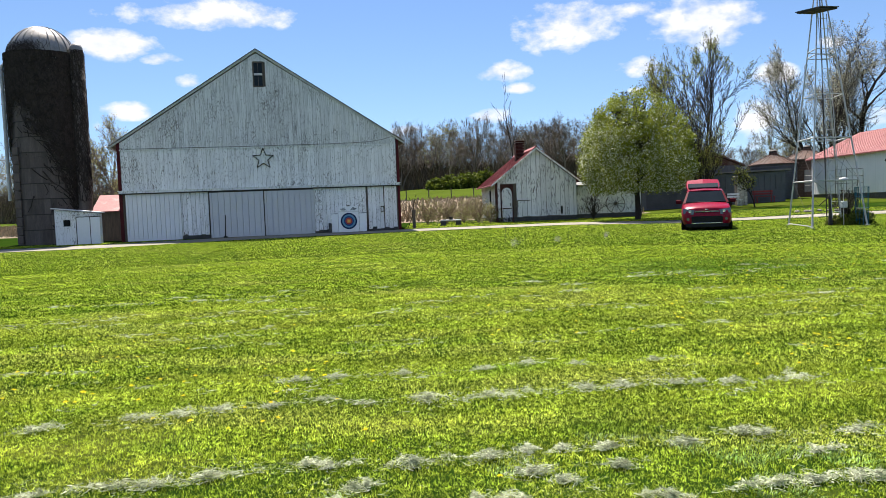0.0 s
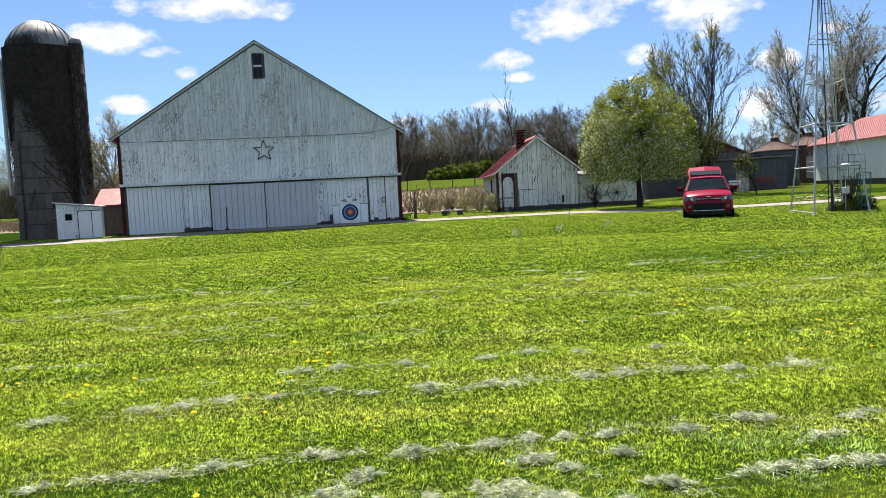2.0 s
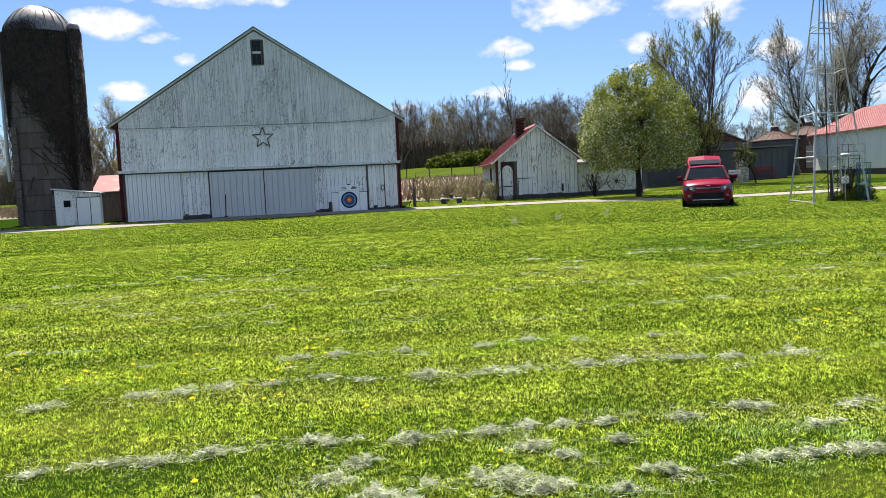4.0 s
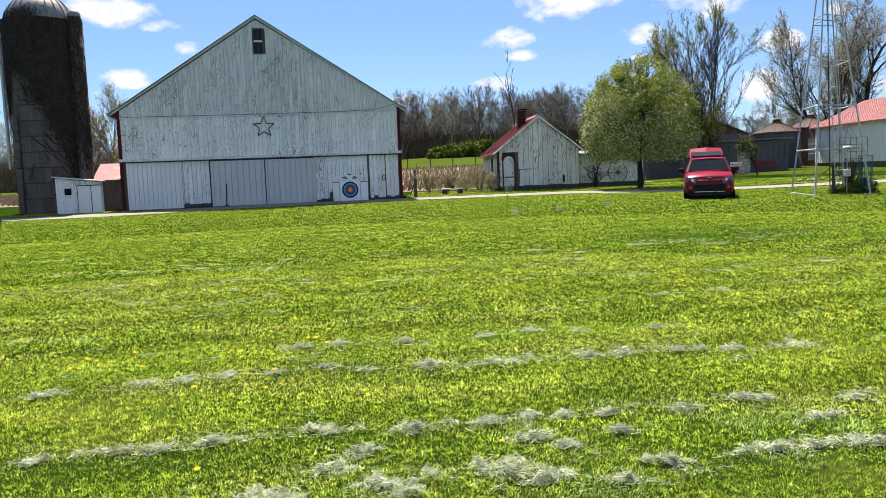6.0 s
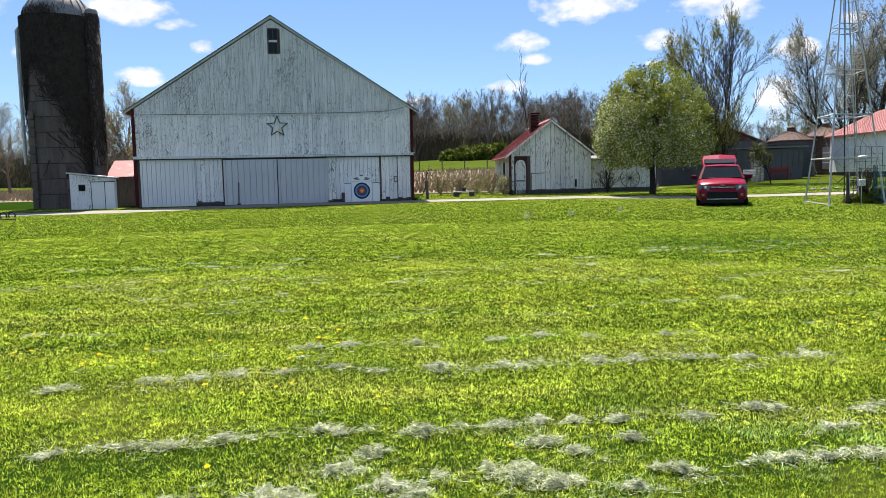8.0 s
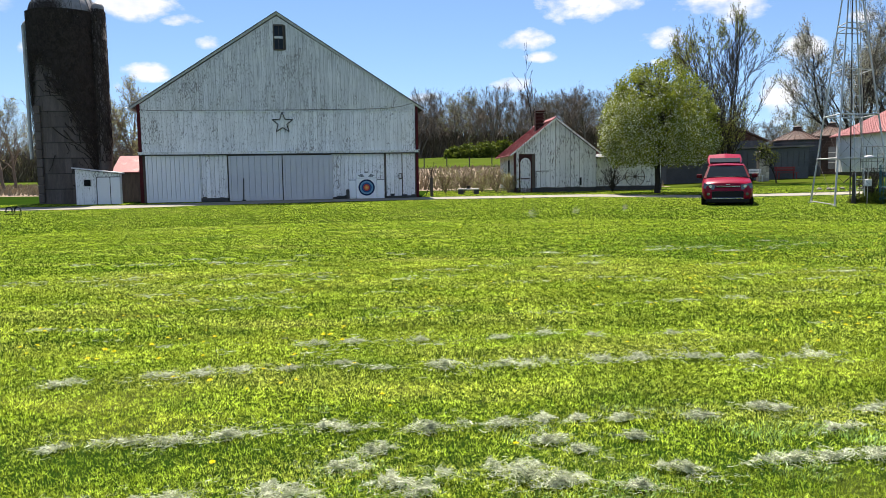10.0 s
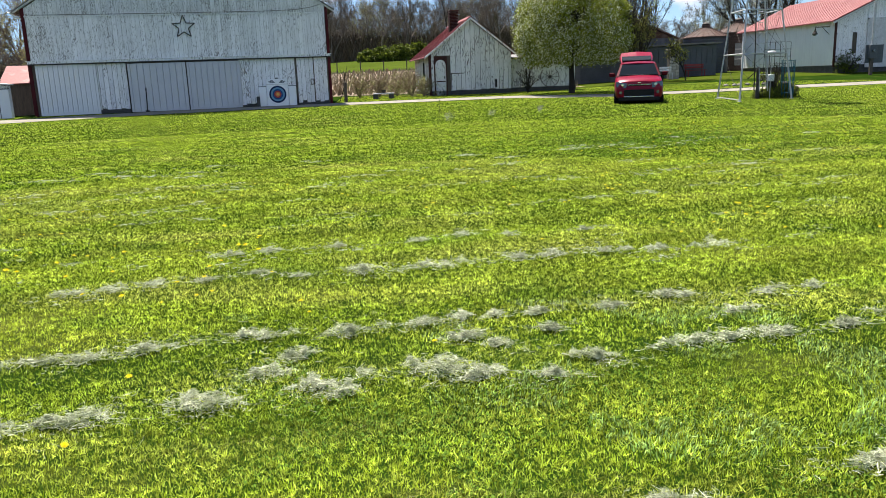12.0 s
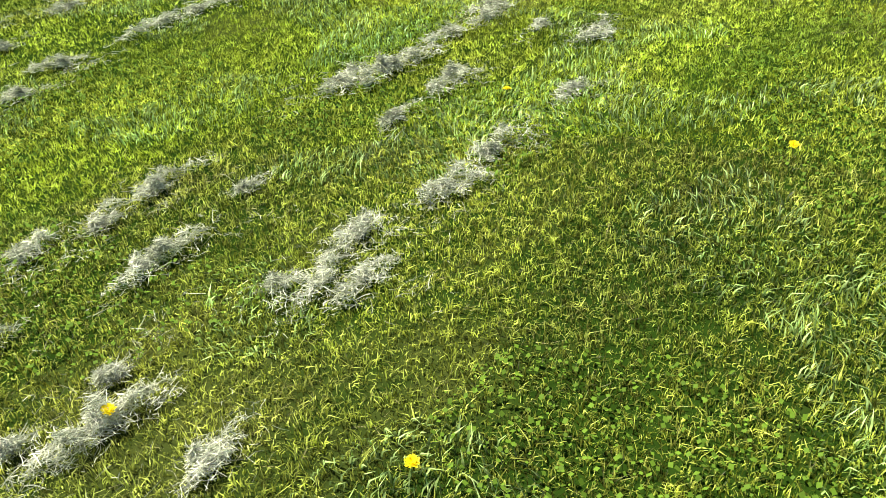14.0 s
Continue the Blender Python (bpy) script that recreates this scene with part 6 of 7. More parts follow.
    for k in range(9):
        x, y = 18.2 + k * 0.42 + rng.uniform(-0.1, 0.1), 39.6 + rng.uniform(-0.15, 0.15) + k * 0.06
        bm = bmesh.new()
        bmesh.ops.create_icosphere(bm, subdivisions=2, radius=0.13)
        for v in bm.verts:
            v.co *= 1 + 0.25 * noise.noise(v.co * 9 + Vector((k, 0, 0)))
            v.co.z *= 0.6
        st = part("edging_stone", bm, M_gravel, None)
        st.matrix_world = on_ground(x, y, rng.uniform(0, 360), 0.04)
        tagged(st, "pale rounded stone edging the drive", "stone", "edging stones")


make_small()


# ---- lawn: grass blades, clippings and dandelions ----
def grass_material(name, a, b, c, trans=0.30, vary=2.5, low=0.38, gloss=0.2, tuft=26.0, patchy=1.25, upright=0.0):
    """Blade colour: per blade, by patches of the lawn, by mower stripes, and one fixed darker green patch."""
    m = bpy.data.materials.new(name)
    m.use_nodes = True
    N, L = nodes_of(m.node_tree)
    geo = N.new("ShaderNodeNewGeometry")
    pos = geo.outputs["Position"]

    def field(sc, detail, stretch=(1, 1, 1)):
        mp = N.new("ShaderNodeVectorMath")
        mp.operation = "MULTIPLY"
        mp.inputs[1].default_value = stretch
        L.new(pos, mp.inputs[0])
        t = N.new("ShaderNodeTexNoise")
        t.inputs["Scale"].default_value, t.inputs["Detail"].default_value = sc, detail
        L.new(mp.outputs[0], t.inputs["Vector"])
        return t.outputs[0]

    def between(v, lo, hi):
        r = N.new("ShaderNodeMapRange")
        r.inputs[1].default_value, r.inputs[2].default_value = lo, hi
        L.new(v, r.inputs[0])
        return r.outputs[0]

    def mix(f, u, v):
        x = N.new("ShaderNodeMixRGB")
        L.new(f, x.inputs[0])
        for i, q in ((1, u), (2, v)):
            if isinstance(q, tuple):
                x.inputs[i].default_value = (*q, 1)
            else:
                L.new(q, x.inputs[i])
        return x.outputs[0]
    col = mix(between(field(1.1, 4, (0.7, 1.6, 1)), 0.38, 0.64), a, b)
    col = mix(math_node(N, L, "MULTIPLY", between(field(0.55, 4, (0.6, 2.2, 1)), 0.50, 0.70), 0.55), col, c)
    # deeper green patches, and one darker patch at a fixed place
    deep = math_node(N, L, "MULTIPLY", between(field(0.8, 4, (0.8, 1.4, 1)), 0.56, 0.70), 0.55)
    sep = N.new("ShaderNodeSeparateXYZ")
    L.new(pos, sep.inputs[0])
    dx = math_node(N, L, "MULTIPLY", math_node(N, L, "SUBTRACT", sep.outputs[0], 5.4), 0.36)
    dy = math_node(N, L, "MULTIPLY", math_node(N, L, "SUBTRACT", sep.outputs[1], 15.2), 0.55)
    d2 = math_node(N, L, "ADD", math_node(N, L, "MULTIPLY", dx, dx), math_node(N, L, "MULTIPLY", dy, dy))
    d2 = math_node(N, L, "ADD", d2, math_node(N, L, "MULTIPLY", field(1.6, 4), 1.2))
    dark_patch = math_node(N, L, "SUBTRACT", 1.0, between(d2, 0.6, 1.7), clamp=True)
    col = mix(math_node(N, L, "MAXIMUM", deep, math_node(N, L, "MULTIPLY", dark_patch, 0.5)), col, (a[0] * 0.42, a[1] * 0.58, a[2] * 0.8))
    # mower stripes along the rows
    row = math_node(N, L, "SUBTRACT", sep.outputs[1], math_node(N, L, "MULTIPLY", sep.outputs[0], 0.16))
    stripe = math_node(N, L, "SINE", math_node(N, L, "ADD", math_node(N, L, "MULTIPLY", row, 4.6), math_node(N, L, "MULTIPLY", field(0.7, 3), 4.0)))
    hsv = N.new("ShaderNodeHueSaturation")
    rnd = geo.outputs["Random Per Island"]
    val = math_node(N, L, "ADD", math_node(N, L, "MULTIPLY", math_node(N, L, "POWER", rnd, 1.7), vary), math_node(N, L, "ADD", math_node(N, L, "MULTIPLY", stripe, 0.18), low))
    broad = math_node(N, L, "ADD", math_node(N, L, "MULTIPLY", field(4.5, 3), 0.9), math_node(N, L, "MULTIPLY", field(1.3, 4, (0.8, 2.0, 1)), 1.0))
    clump = math_node(N, L, "ADD", math_node(N, L, "MULTIPLY", between(field(tuft, 2), 0.34, 0.66), patchy), 1.02 - patchy * 0.5)
    val = math_node(N, L, "MULTIPLY", math_node(N, L, "MULTIPLY", val, clump), math_node(N, L, "ADD", broad, 0.08))
    L.new(val, hsv.inputs["Value"])
    L.new(math_node(N, L, "ADD", math_node(N, L, "MULTIPLY", rnd, -0.012), 0.512), hsv.inputs["Hue"])
    L.new(col, hsv.inputs["Color"])
    bs, tr, mx, out = N.new("ShaderNodeBsdfPrincipled"), N.new("ShaderNodeBsdfTranslucent"), N.new("ShaderNodeMixShader"), N.new("ShaderNodeOutputMaterial")
    L.new(math_node(N, L, "ADD", math_node(N, L, "MULTIPLY", rnd, -0.15), 1.08), hsv.inputs["Saturation"])
    if upright:
        # soft turf shading: blade normals lean towards the sky
        up = N.new("ShaderNodeVectorMath")
        up.operation = "MULTIPLY_ADD"
        L.new(geo.outputs["Normal"], up.inputs[0])
        up.inputs[1].default_value = (1 - upright,) * 3
        up.inputs[2].default_value = (0, 0, upright)
        L.new(up.outputs[0], bs.inputs["Normal"])
    bs.inputs["Roughness"].default_value = 0.42
    bs.inputs["Specular IOR Level"].default_value = gloss
    L.new(hsv.outputs[0], bs.inputs["Base Color"])
    L.new(hsv.outputs[0], tr.inputs[0])
    mx.inputs[0].default_value = trans
    L.new(bs.outputs[0], mx.inputs[1])
    L.new(tr.outputs[0], mx.inputs[2])
    L.new(mx.outputs[0], out.inputs[0])
    return m


M_grass = grass_material("mown_grass", (0.240, 0.298, 0.027), (0.308, 0.346, 0.038), (0.42, 0.41, 0.095), 0.36, 1.9, 0.74, 0.0, 22.0, 1.35, 0.2)
M_neargrass = grass_material("mown_grass_near", (0.222, 0.258, 0.029), (0.276, 0.293, 0.040), (0.36, 0.35, 0.085), 0.38, 2.4, 0.44, 0.22, 30.0, 1.4)
M_farlawn = grass_material("mown_grass_far", (0.245, 0.308, 0.027), (0.312, 0.356, 0.036), (0.43, 0.41, 0.09), 0.34, 0.5, 1.74, 0.0, 5.0, 0.4)
M_turf = material("far_mown_turf", (0.050, 0.074, 0.008), (0.036, 0.056, 0.006), 1.0, scale=0.8, stretch=(0.5, 1.6, 1), fine=9, c=(0.09, 0.098, 0.02), cover=(0.50, 0.70), cscale=1.4, cstretch=(0.25, 1.6, 1), bump=0.6, spec=0.0)
patch("lawn_far", 8, 75, 45.6, 72, M_turf, "mown green turf between the drive and the sheds", 0.008, 70, 60)
M_clover = material("clover_leaves", (0.15, 0.26, 0.02), (0.11, 0.20, 0.015), 0.7, scale=3, translucent=0.35, island=True, spread=0.3, bump=0, spec=0.15)
M_straw = material("dry_grass_clippings", (0.78, 0.79, 0.60), (0.25, 0.28, 0.16), 0.8, scale=9, fine=40, island=True, spread=0.6, translucent=0.2, bump=0)
M_thatch = material("yellowed_thatch", (0.40, 0.37, 0.17), (0.28, 0.27, 0.10), 0.8, scale=2, fine=12, island=True, spread=0.35, translucent=0.25, bump=0)
M_dandelion = material("dandelion_yellow", (0.92, 0.78, 0.01), (0.88, 0.68, 0.008), 0.6, scale=20, translucent=0.2, island=True, spread=0.12, bump=0)
M_stem = material("dandelion_stem", (0.16, 0.22, 0.05), (0.12, 0.17, 0.04), 0.6, scale=10, translucent=0.2, bump=0)


def road_clear(x, y):
    cx = np.array([-60, -24, -14.5, -9.5, -1.5, 6, 10.6, 15, 21, 40])
    cy = np.array([27, 31.0, 32.6, 35.3, 37.0, 37.7, 35.2, 35.6, 36.9, 40])
    return np.abs(np.interp(x, cx, cy) - y) > 1.75


def scatter(nr, n, r0, r1, a0, a1):
    r = np.sqrt(nr.uniform(r0 * r0, r1 * r1, n))
    a = np.radians(nr.uniform(a0, a1, n))
    x, y = r * np.sin(a), r * np.cos(a)
    ok = road_clear(x, y) & ~((y > 36) & (x < -2)) & (y < 46)
    return x[ok], y[ok]


def blades(name, seed, rings, segs, label, mat):
    nr = np.random.default_rng(seed)
    out = []
    for r0, r1, a0, a1, density, h0, w0 in rings:
        n = int(density * 0.5 * (r1 * r1 - r0 * r0) * math.radians(a1 - a0))
        x, y = scatter(nr, n, r0, r1, a0, a1)
        n = len(x)
        p = np.stack([x, y, land(x, y) - 0.004], -1)
        f = 17.0 if r1 < 8 else 6.0
        clump = np.array([noise.noise((a * f, b * f, 2.0)) + 0.6 * noise.noise((a * f * 2.7, b * f * 2.7, 5.0)) for a, b in zip(x, y)])
        tuft = (0.9 + 0.65 * clump).clip(0.5, 1.5)
        h = h0 * tuft * nr.uniform(0.5, 1.25, n)
        w = w0 * nr.uniform(0.6, 1.3, n)
        ang = nr.uniform(0, math.tau, n)
        side = np.stack([np.cos(ang), np.sin(ang), 0 * ang], -1)
        la = nr.uniform(0, math.tau, n)
        lm = np.abs(nr.normal(0.55, 0.6, n)).clip(0, 1.9)
        lean = np.stack([np.cos(la) * lm, np.sin(la) * lm, 0 * la], -1)
        upv = np.array((0, 0, 1.0))
        mid = p + (upv + lean * 0.35) * (h * 0.55)[:, None]
        tip = p + (upv * (1 - 0.25 * lm.clip(0, 1))[:, None] + lean) * h[:, None]
        sw = side * w[:, None] * 0.5
        if segs == 2:
            verts = np.stack([p - sw, p + sw, mid + sw * 0.8, mid - sw * 0.8, tip], 1).reshape(-1, 3)
            b = (np.arange(n) * 5)[:, None]
            faces = np.concatenate([b + np.array([[0, 1, 2]]), b + np.array([[0, 2, 3]]), b + np.array([[3, 2, 4]])], 1).reshape(-1, 3)
            out.append((verts, faces))
        else:
            verts = np.stack([p - sw, p + sw, tip], 1).reshape(-1, 3)
            out.append((verts, np.arange(n * 3).reshape(-1, 3)))
    base, vs, fs = 0, [], []
    for v, f in out:
        vs.append(v)
        fs.append(f + base)
        base += len(v)
    return tagged(quick_mesh(name, np.concatenate(vs), 3, mat, faces=np.concatenate(fs)), label, "grass", kind="stuff")


# rings: from, to (m), bearings (degrees), blades per square metre, height, width
blades("lawn_grass", 1, [(0.6, 2.6, -36, 98, 19500, 0.027, 0.0036)], 2, "dense mown bright green grass blades", M_neargrass)
blades("lawn_grass", 2, [(2.6, 4.2, -36, 86, 16000, 0.027, 0.0052), (4.2, 7.5, -35, 66, 8800, 0.028, 0.0068), (7.5, 13, -34, 50, 3500, 0.030, 0.0100)], 1, "mown bright green grass with pale stripes", M_grass)
blades("lawn_grass", 3, [(13, 22, -34, 42, 1150, 0.024, 0.015), (22, 48, -34, 40, 330, 0.024, 0.027)], 1, "mown bright green grass reaching to the drive", M_farlawn)

blades("lawn_grass", 4, [(0.0, 0.6, -36, 98, 9000, 0.037, 0.006), (0.0, 5, 98, 324, 2400, 0.037, 0.011), (5, 15, 98, 324, 330, 0.036, 0.022), (2.6, 4.2, 86, 98, 2400, 0.032, 0.011), (4.2, 7.5, 66, 98, 1500, 0.032, 0.014), (7.5, 15, 50, 98, 500, 0.034, 0.022)], 1, "mown green grass reaching away from the rows", M_grass)


M_coarse = grass_material("coarse_bluish_grass", (0.20, 0.29, 0.07), (0.24, 0.32, 0.10), (0.32, 0.36, 0.15))


def make_coarse_tufts():
    """Clumps of longer, paler, half-laid grass that the mower missed."""
    nr = np.random.default_rng(41)
    x, y = scatter(nr, 60000, 0.7, 5.0, -20, 100)
    keep = np.array([noise.noise((a * 1.9, b * 1.9, 13.0)) + 0.12 * min(a, 2.0) > 0.34 for a, b in zip(x, y)])
    x, y = x[keep], y[keep]
    n = len(x)
    p = np.stack([x, y, land(x, y)], -1)
    swirl = np.array([noise.noise((a * 2.5, b * 2.5, 21.0)) for a, b in zip(x, y)]) * 6
    a = swirl + nr.normal(0, 0.6, n)
    h = nr.uniform(0.025, 0.05, n)
    lean = np.stack([np.cos(a), np.sin(a), 0 * a], -1) * nr.uniform(0.3, 1.2, n)[:, None]
    up = np.array((0, 0, 1.0))
    mid = p + (up + lean * 0.4) * (h * 0.5)[:, None]
    tip = p + (up * 0.75 + lean) * h[:, None]
    b = nr.uniform(0, math.tau, n)
    s = np.stack([np.cos(b), np.sin(b), 0 * b], -1) * nr.uniform(0.0014, 0.003, n)[:, None]
    verts = np.stack([p - s, p + s, mid + s, mid - s, tip], 1).reshape(-1, 3)
    k = (np.arange(n) * 5)[:, None]
    faces = np.concatenate([k + np.array([[0, 1, 2]]), k + np.array([[0, 2, 3]]), k + np.array([[3, 2, 4]])], 1).reshape(-1, 3)
    tagged(quick_mesh("coarse_grass", verts, 3, M_coarse, faces=faces), "longer pale grass tufts lying over in the lawn", "grass", kind="stuff")


make_coarse_tufts()

M_deep = grass_material("dark_patch_blades", (0.12, 0.20, 0.008), (0.16, 0.24, 0.012), (0.22, 0.27, 0.03), 0.3)


def make_dark_patch():
    """Taller, darker blades added to deepen the lawn's dark patch."""
    nr = np.random.default_rng(51)
    n = 7000
    x, y = nr.normal(5.3, 1.7, n), nr.normal(15.2, 1.2, n)
    ragged = np.array([noise.noise((a * 0.9, b * 1.6, 3.0)) for a, b in zip(x, y)])
    x, y = x[ragged > -0.12], y[ragged > -0.12]
    n = len(x)
    p = np.stack([x, y, land(x, y)], -1)
    h = nr.uniform(0.03, 0.055, n)
    tip = p + np.stack([nr.normal(0, 0.3, n) * h, nr.normal(0, 0.3, n) * h, h], -1)
    a = nr.uniform(0, math.tau, n)
    s = np.stack([np.cos(a), np.sin(a), 0 * a], -1) * nr.uniform(0.005, 0.012, n)[:, None]
    tagged(quick_mesh("dark_patch_grass", np.stack([p - s, p + s, tip], 1).reshape(-1, 3), 3, M_deep), "taller darker blades added over the dark patch of the lawn", "grass", kind="stuff")


make_dark_patch()


def make_clover():
    nr = np.random.default_rng(8)
    x, y = scatter(nr, 26000, 0.7, 4.0, -20, 100)
    keep = np.array([noise.noise((a * 1.4, b * 1.4, 9.0)) > 0.12 for a, b in zip(x, y)])
    x, y = x[keep], y[keep]
    n = len(x)
    c = np.stack([x, y, land(x, y) + nr.uniform(0.015, 0.05, n)], -1)
    ang = nr.uniform(0, math.tau, n)
    s = nr.uniform(0.003, 0.008, n)[:, None]
    tilt = nr.normal(0, 0.4, (n, 2))
    a = np.stack([np.cos(ang), np.sin(ang), tilt[:, 0]], -1) * s
    b = np.stack([-np.sin(ang), np.cos(ang), tilt[:, 1]], -1) * s
    tagged(quick_mesh("clover", np.stack([c - a, c + b, c + a, c - b], 1).reshape(-1, 3), 4, M_clover), "small clover leaves among the grass", "clover", kind="stuff")


make_clover()


def strands(nr, centre, along, across, height, n, length, width, lay=0.16):
    """Dry strands heaped over a mound: ribbons of two bent quads."""
    cx, cy, turn = centre
    ca, sa = math.cos(turn), math.sin(turn)
    lobe = np.minimum(nr.integers(0, 9, n), nr.integers(0, 9, n))
    lu, lv, lr = nr.normal(0, 0.62, 9), nr.normal(0, 0.5, 9), nr.uniform(0.14, 0.45, 9)
    u = lu[lobe] + nr.normal(0, 1, n) * lr[lobe]
    v = lv[lobe] + nr.normal(0, 1, n) * lr[lobe] * 0.9
    far = nr.random(n) < 0.15
    u, v = np.where(far, u * 1.35, u), np.where(far, v * 1.5, v)
    lump = np.array([(noise.noise((p * 1.9 + cx * 3, q * 1.6 + cy * 3, 4.0)) + 0.5 * noise.noise((p * 5 + cx * 3, q * 4 + cy * 3, 8.0))) for p, q in zip(u, v)])
    top = height * np.exp(-(((u - lu[lobe]) ** 2 + (v - lv[lobe]) ** 2) / (2 * lr[lobe] ** 2))) * (0.75 + 1.3 * lump)
    keep = lump > nr.normal(-0.06, 0.12, n)
    u, v, lump, top, n = u[keep], v[keep], lump[keep], top[keep], int(keep.sum())
    z = np.clip(top, 0, None) * nr.uniform(0.3, 1.0, n) ** 0.5 + 0.020
    x, y = u * along, v * across
    px, py = cx + x * ca - y * sa, cy + x * sa + y * ca
    p = np.stack([px, py, land(px, py) + z], -1)
    a = nr.normal(turn, 1.2, n)
    d = np.stack([np.cos(a), np.sin(a), nr.normal(0, lay, n)], -1)
    ll = length * nr.uniform(0.5, 1.4, n)[:, None]
    bend = np.stack([nr.normal(0, 0.75, n), nr.normal(0, 0.75, n), nr.normal(-0.12, 0.25, n)], -1)
    p = p - d * ll * 0.5
    q = p + d * ll * 0.5
    r = q + (d + bend) * ll * 0.5
    for end in (p, r):
        end[:, 2] = np.maximum(end[:, 2], land(end[:, 0], end[:, 1]) + 0.02)
    s = np.cross(d, nr.normal(0, 1, (n, 3)))
    s /= np.linalg.norm(s, axis=1, keepdims=True)
    s *= width * nr.uniform(0.6, 1.3, n)[:, None]
    verts = np.stack([p - s, p + s, q + s, q - s, r + s * 0.5, r - s * 0.5], 1).reshape(-1, 3)
    b = (np.arange(n) * 6)[:, None]
    faces = np.concatenate([b + np.array([[0, 1, 2, 3]]), b + np.array([[3, 2, 4, 5]])], 1).reshape(-1, 4)
    return verts, faces


# heaps of dry clippings along the mown rows: x, y, half length
ROW_FAR = [(-1.29, 6.68, 0.10), (-0.97, 6.76, 0.11), (-0.41, 6.78, 0.11), (0.33, 6.87, 0.10), (1.18, 6.97, 0.06), (0.75, 7.05, 0.08), (1.90, 6.97, 0.09)]
ROW_A = [(-2.97, 5.46, 0.14), (-2.30, 5.67, 0.11), (-2.03, 5.75, 0.11), (-1.77, 5.81, 0.11), (-1.37, 5.85, 0.08), (-0.98, 6.00, 0.08), (-0.65, 5.83, 0.06), (-0.13, 5.88, 0.18), (0.44, 5.92, 0.20), (1.07, 6.05, 0.14), (1.39, 6.08, 0.15), (1.90, 6.08, 0.16), (2.29, 6.06, 0.13), (2.76, 6.13, 0.16)]
ROW_B = [(-2.35, 4.16, 0.08), (-1.96, 4.24, 0.14), (-1.68, 4.27, 0.13), (-1.36, 4.36, 0.15), (-0.83, 4.53, 0.09), (-0.71, 4.47, 0.12), (-0.16, 4.49, 0.17), (0.22, 4.53, 0.10), (0.48, 4.62, 0.09), (0.71, 4.64, 0.07), (0.94, 4.62, 0.09), (1.46, 4.66, 0.10), (1.90, 4.84, 0.11), (2.00, 4.78, 0.09), (2.57, 4.77, 0.13), (2.90, 4.83, 0.09),
         (-0.45, 4.12, 0.09), (0.44, 4.24, 0.10), (0.64, 4.11, 0.06), (0.97, 4.30, 0.09), (2.22, 4.44, 0.10)]
ROW_C = [(-1.83, 3.36, 0.13), (-1.38, 3.44, 0.15), (-0.88, 3.51, 0.23), (-0.59, 3.89, 0.09), (-0.34, 3.66, 0.13), (-0.22, 3.57, 0.08), (0.20, 3.74, 0.23), (0.48, 3.67, 0.11), (0.82, 3.60, 0.08), (1.10, 3.81, 0.11), (1.63, 3.93, 0.11), (1.93, 3.97, 0.09), (2.14, 3.99, 0.14),
         (2.70, 4.07, 0.11), (3.05, 4.13, 0.16), (3.59, 4.15, 0.15), (4.13, 4.21, 0.16), (4.77, 4.36, 0.14)]
ROW_D = [(1.81, 2.54, 0.11), (2.00, 2.50, 0.14), (2.24, 2.52, 0.12), (2.51, 2.59, 0.11), (2.84, 2.61, 0.09), (2.17, 2.20, 0.13), (1.73, 2.10, 0.07), (0.91, 2.37, 0.12), (0.41, 2.30, 0.09), (0.67, 2.28, 0.05), (0.71, 1.95, 0.13), (-0.07, 2.18, 0.18), (0.15, 1.91, 0.11), (1.13, 2.11, 0.04), (2.92, 2.71, 0.09), (2.92, 2.03, 0.10), (2.85, 2.32, 0.05)]
ROW_E = [(1.52, 1.57, 0.13), (1.24, 1.60, 0.12), (1.01, 1.49, 0.14), (1.10, 1.41, 0.09), (1.87, 1.65, 0.13), (-0.36, 2.08, 0.13), (-0.52, 2.04, 0.09), (0.41, 1.57, 0.06), (0.39, 1.44, 0.15), (0.48, 1.16, 0.08), (0.14, 1.51, 0.08), (2.36, 1.73, 0.08)]


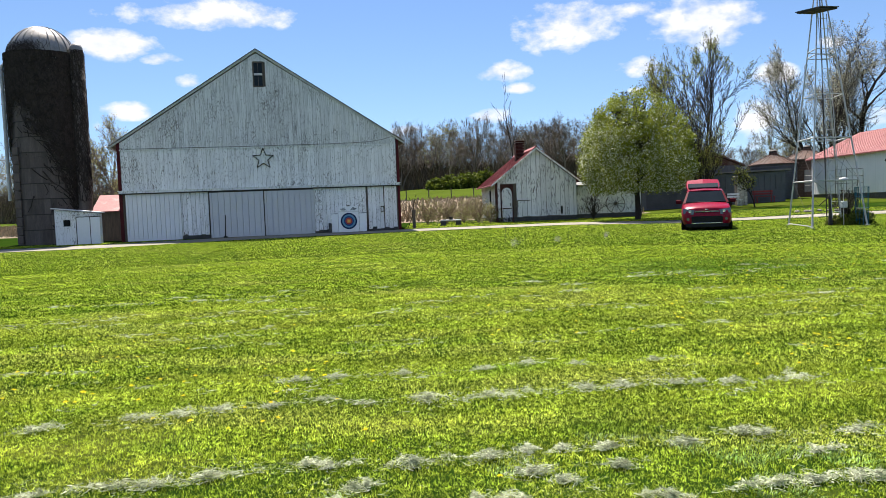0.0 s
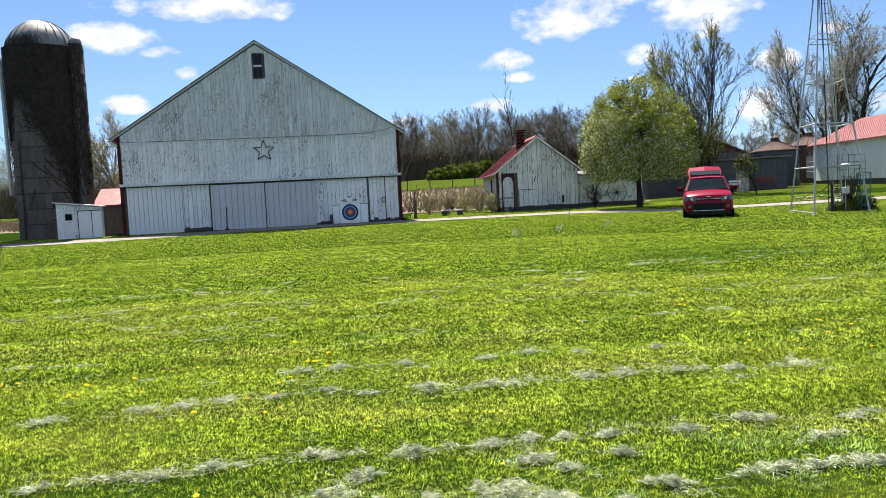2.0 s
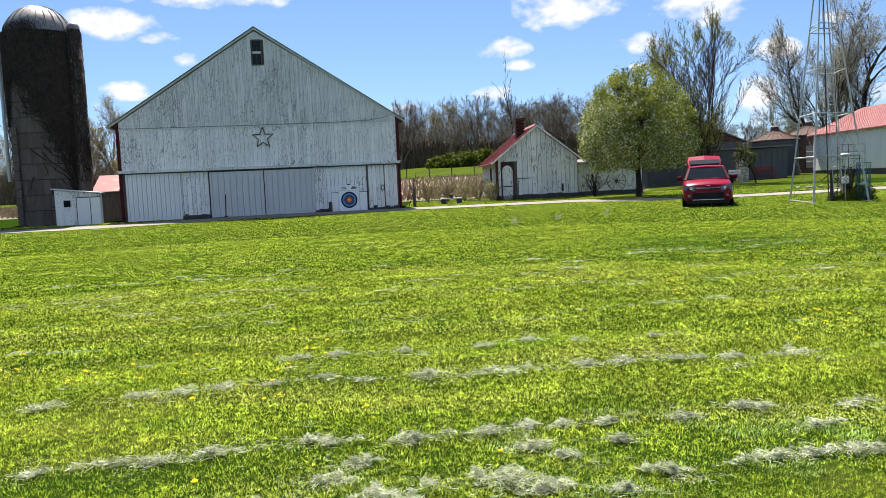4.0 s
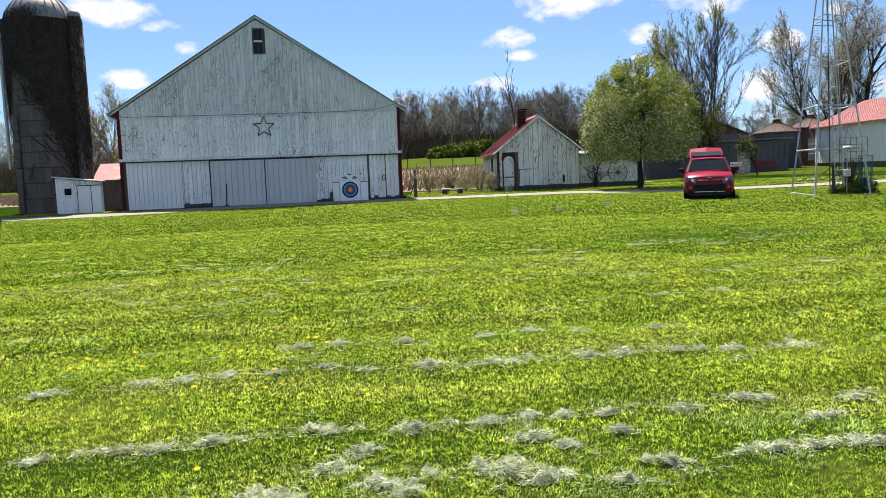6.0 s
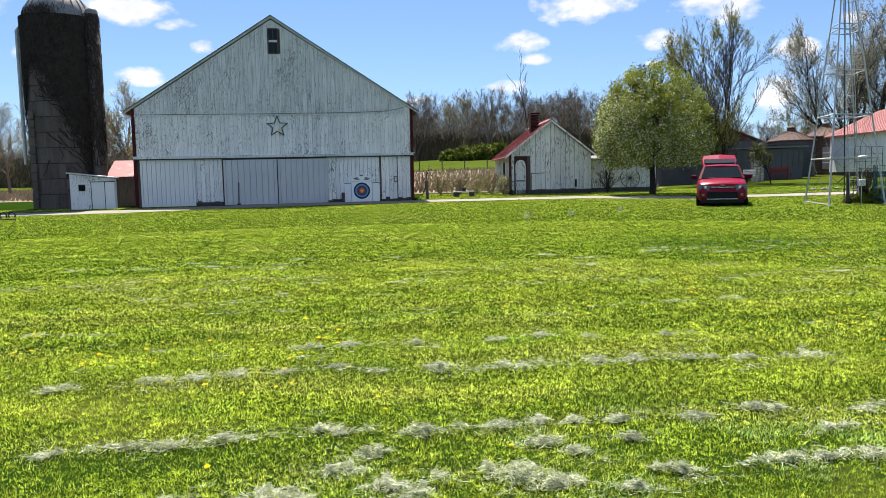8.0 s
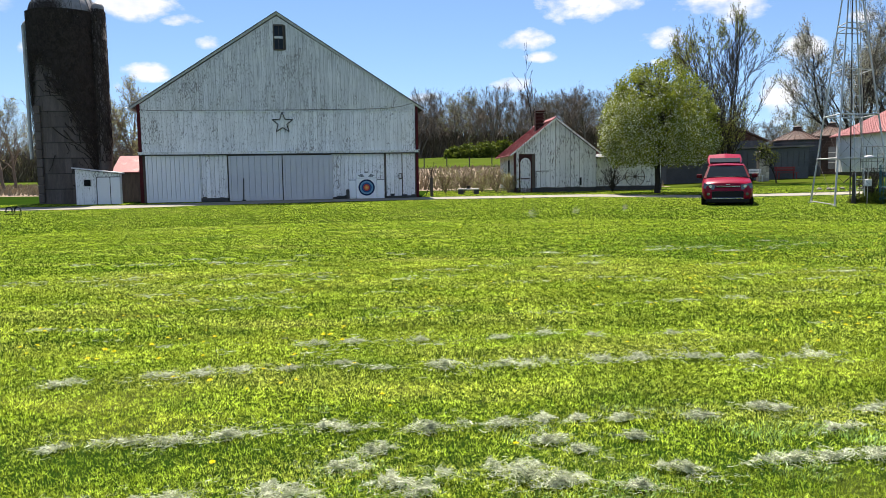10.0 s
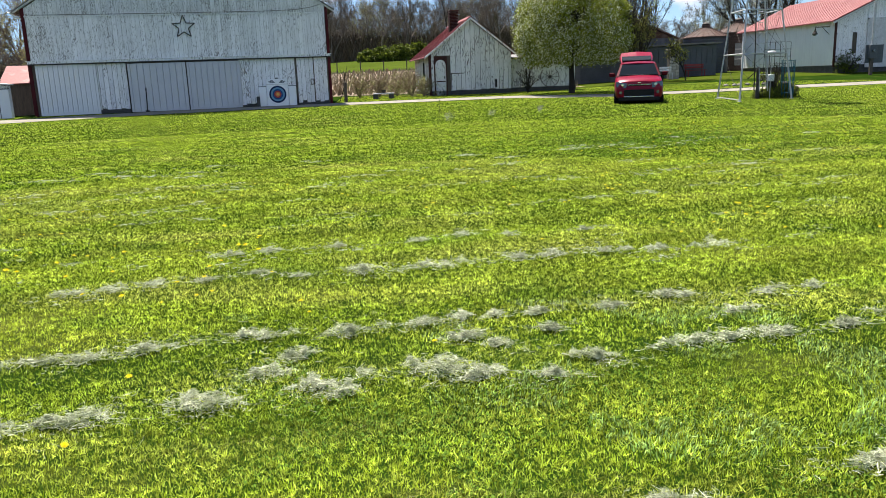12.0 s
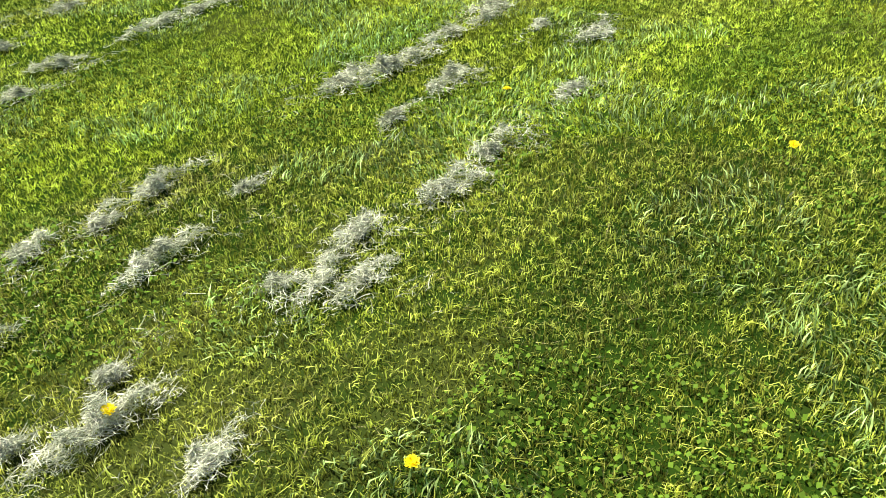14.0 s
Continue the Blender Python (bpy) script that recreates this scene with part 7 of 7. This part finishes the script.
def make_clippings():
    nr = np.random.default_rng(23)
    for row in (ROW_E, ROW_D, ROW_C, ROW_B, ROW_A, ROW_FAR):
        for x, y, half in row:
            r = math.hypot(x, y)
            half *= 1.0 if r < 4.4 else 0.8
            n = int(np.clip(21000 * half / (1 + 0.10 * r * r), 220, 2500))
            wide = half * nr.uniform(0.36, 0.66)
            v, f = strands(nr, (x, y, radians(10) + nr.normal(0, 0.12)), half * 0.9, wide * 0.9, 0.014 + 0.28 * half, n, 0.024 + 0.003 * r, 0.0006 + 0.00020 * r, 0.35)
            z0 = gz(x, y)
            heap = thing("clippings_heap", pose(x, y, z0), "heap of dry grey-green grass clippings on the lawn", "grass clippings", "heaps of dry clippings")
            tagged(quick_mesh("matted_strand", v - np.array((x, y, z0)), 4, M_straw, heap, faces=f), kind="stuff")
    # loose strands between the heaps, and thin streaks far out
    vs, fs, base = [], [], 0
    for row in (ROW_E, ROW_D, ROW_C, ROW_B, ROW_A, ROW_FAR):
        for x, y, half in row:
            r = math.hypot(x, y)
            v, f = strands(nr, (x + nr.normal(0, 0.1), y + nr.normal(0, 0.04), radians(10)), half * 1.9, half * 1.2, 0.012, int(70 + 550 * half), 0.034, 0.0004 + 0.00013 * r)
            vs.append(v), fs.append(f + base)
            base += len(v)
    for c in (1.4, 2.2, 3.6, 4.5, 5.9, 6.9, 8.3, 9.8, 11.4, 13.2):
        for k in range(int(10 + c * 1.3)):
            u = nr.uniform(-0.6, 0.62)
            y = c / (1 - 0.16 * u) + nr.normal(0, 0.10 + 0.02 * c)
            x = u * y
            if c < 3 and x < -1:
                continue
            v, f = strands(nr, (x, y, radians(9)), nr.uniform(0.12, 0.3) * (1 + 0.05 * c), 0.04 + 0.006 * c, 0.01 + 0.001 * c, int(nr.uniform(14, 50) * (1 if c < 8 else 1.8)), 0.028 + 0.003 * c, 0.0007 + 0.0002 * c)
            vs.append(v), fs.append(f + base)
            base += len(v)
    tagged(quick_mesh("loose_clippings", np.concatenate(vs), 4, M_straw, faces=np.concatenate(fs)), "loose dry strands strewn along the mown rows", "grass clippings", kind="stuff")
    # yellowed thatch lying in the sward
    vs, fs, base = [], [], 0
    x, y = scatter(nr, 420, 0.7, 5.5, -38, 98)
    for a, b in zip(x, y):
        if noise.noise((a * 0.7, b * 1.3, 6.0)) > 0.05:
            v, f = strands(nr, (a, b, 0.2), 0.16, 0.10, 0.0, 26, 0.05, 0.0012)
            v[:, 2] -= 0.02
            vs.append(v), fs.append(f + base)
            base += len(v)
    tagged(quick_mesh("thatch", np.concatenate(vs), 4, M_thatch, faces=np.concatenate(fs)), "yellowed thatch lying among the grass", "thatch", kind="stuff")


make_clippings()


def make_dandelions():
    nr = np.random.default_rng(31)
    near = [(0.27, 4.1), (-1.32, 3.87), (-1.36, 3.11), (-1.22, 5.39), (-1.29, 5.33), (0.03, 2.03), (-0.07, 2.43), (2.16, 1.89), (0.74, 0.81), (2.46, 0.87), (0.34, 1.43), (3.1, 6.81), (-2.97, 6.04)]

    def head(radius=0.019, petals=34):
        vs = []
        for k in range(petals):
            a = math.tau * k * 0.382 * 1.0
            ring = 0.35 + 0.65 * (k / petals)
            tip = np.array((math.cos(a) * radius * ring, math.sin(a) * radius * ring, 0.012 * (1.15 - ring * 0.9)))
            root = tip * np.array((0.15, 0.15, 0.2))
            s = np.array((-math.sin(a), math.cos(a), 0)) * radius * 0.16
            vs += [root - s * 0.5, root + s * 0.5, tip + s, tip - s]
        return np.array(vs)
    proto = None
    spots = list(near)
    for cx, cy, sx, sy, n in ((-1.9, 6.6, 0.9, 0.8, 26), (-3.2, 7.3, 0.8, 1.0, 18), (3.3, 7.2, 0.6, 0.5, 16), (2.6, 9.6, 1.2, 1.0, 20), (4.6, 12.5, 1.6, 1.4, 40), (6.8, 14.0, 1.6, 1.6, 36), (0.5, 8.5, 1.6, 1.5, 26), (-3.0, 10, 2.0, 2.0, 22), (3.0, 15, 3.5, 3, 40), (8, 18, 3, 3, 40)):
        for k in range(n):
            spots.append((nr.normal(cx, sx), nr.normal(cy, sy)))
    for k, (x, y) in enumerate(spots):
        r = math.hypot(x, y)
        z = gz(x, y)
        if proto is None:
            proto = thing("dandelion", pose(x, y, z), "bright yellow dandelion flower in the grass", "flower", "dandelions in the lawn")
            part("stem", tube((0, 0, 0), (0.004, 0, 0.062), 0.0016, sides=5), M_stem, proto)
            h = quick_mesh("flower_head", head() + np.array((0.004, 0, 0.061)), 4, M_dandelion, proto)
        else:
            s = 1.0 if k < len(near) else nr.uniform(0.85, 1.35)
            c = copy_thing(proto, pose(x, y, z, nr.normal(0, 8), nr.normal(0, 8), nr.uniform(0, 360)))
            c.scale = (s, s, s)


make_dandelions()
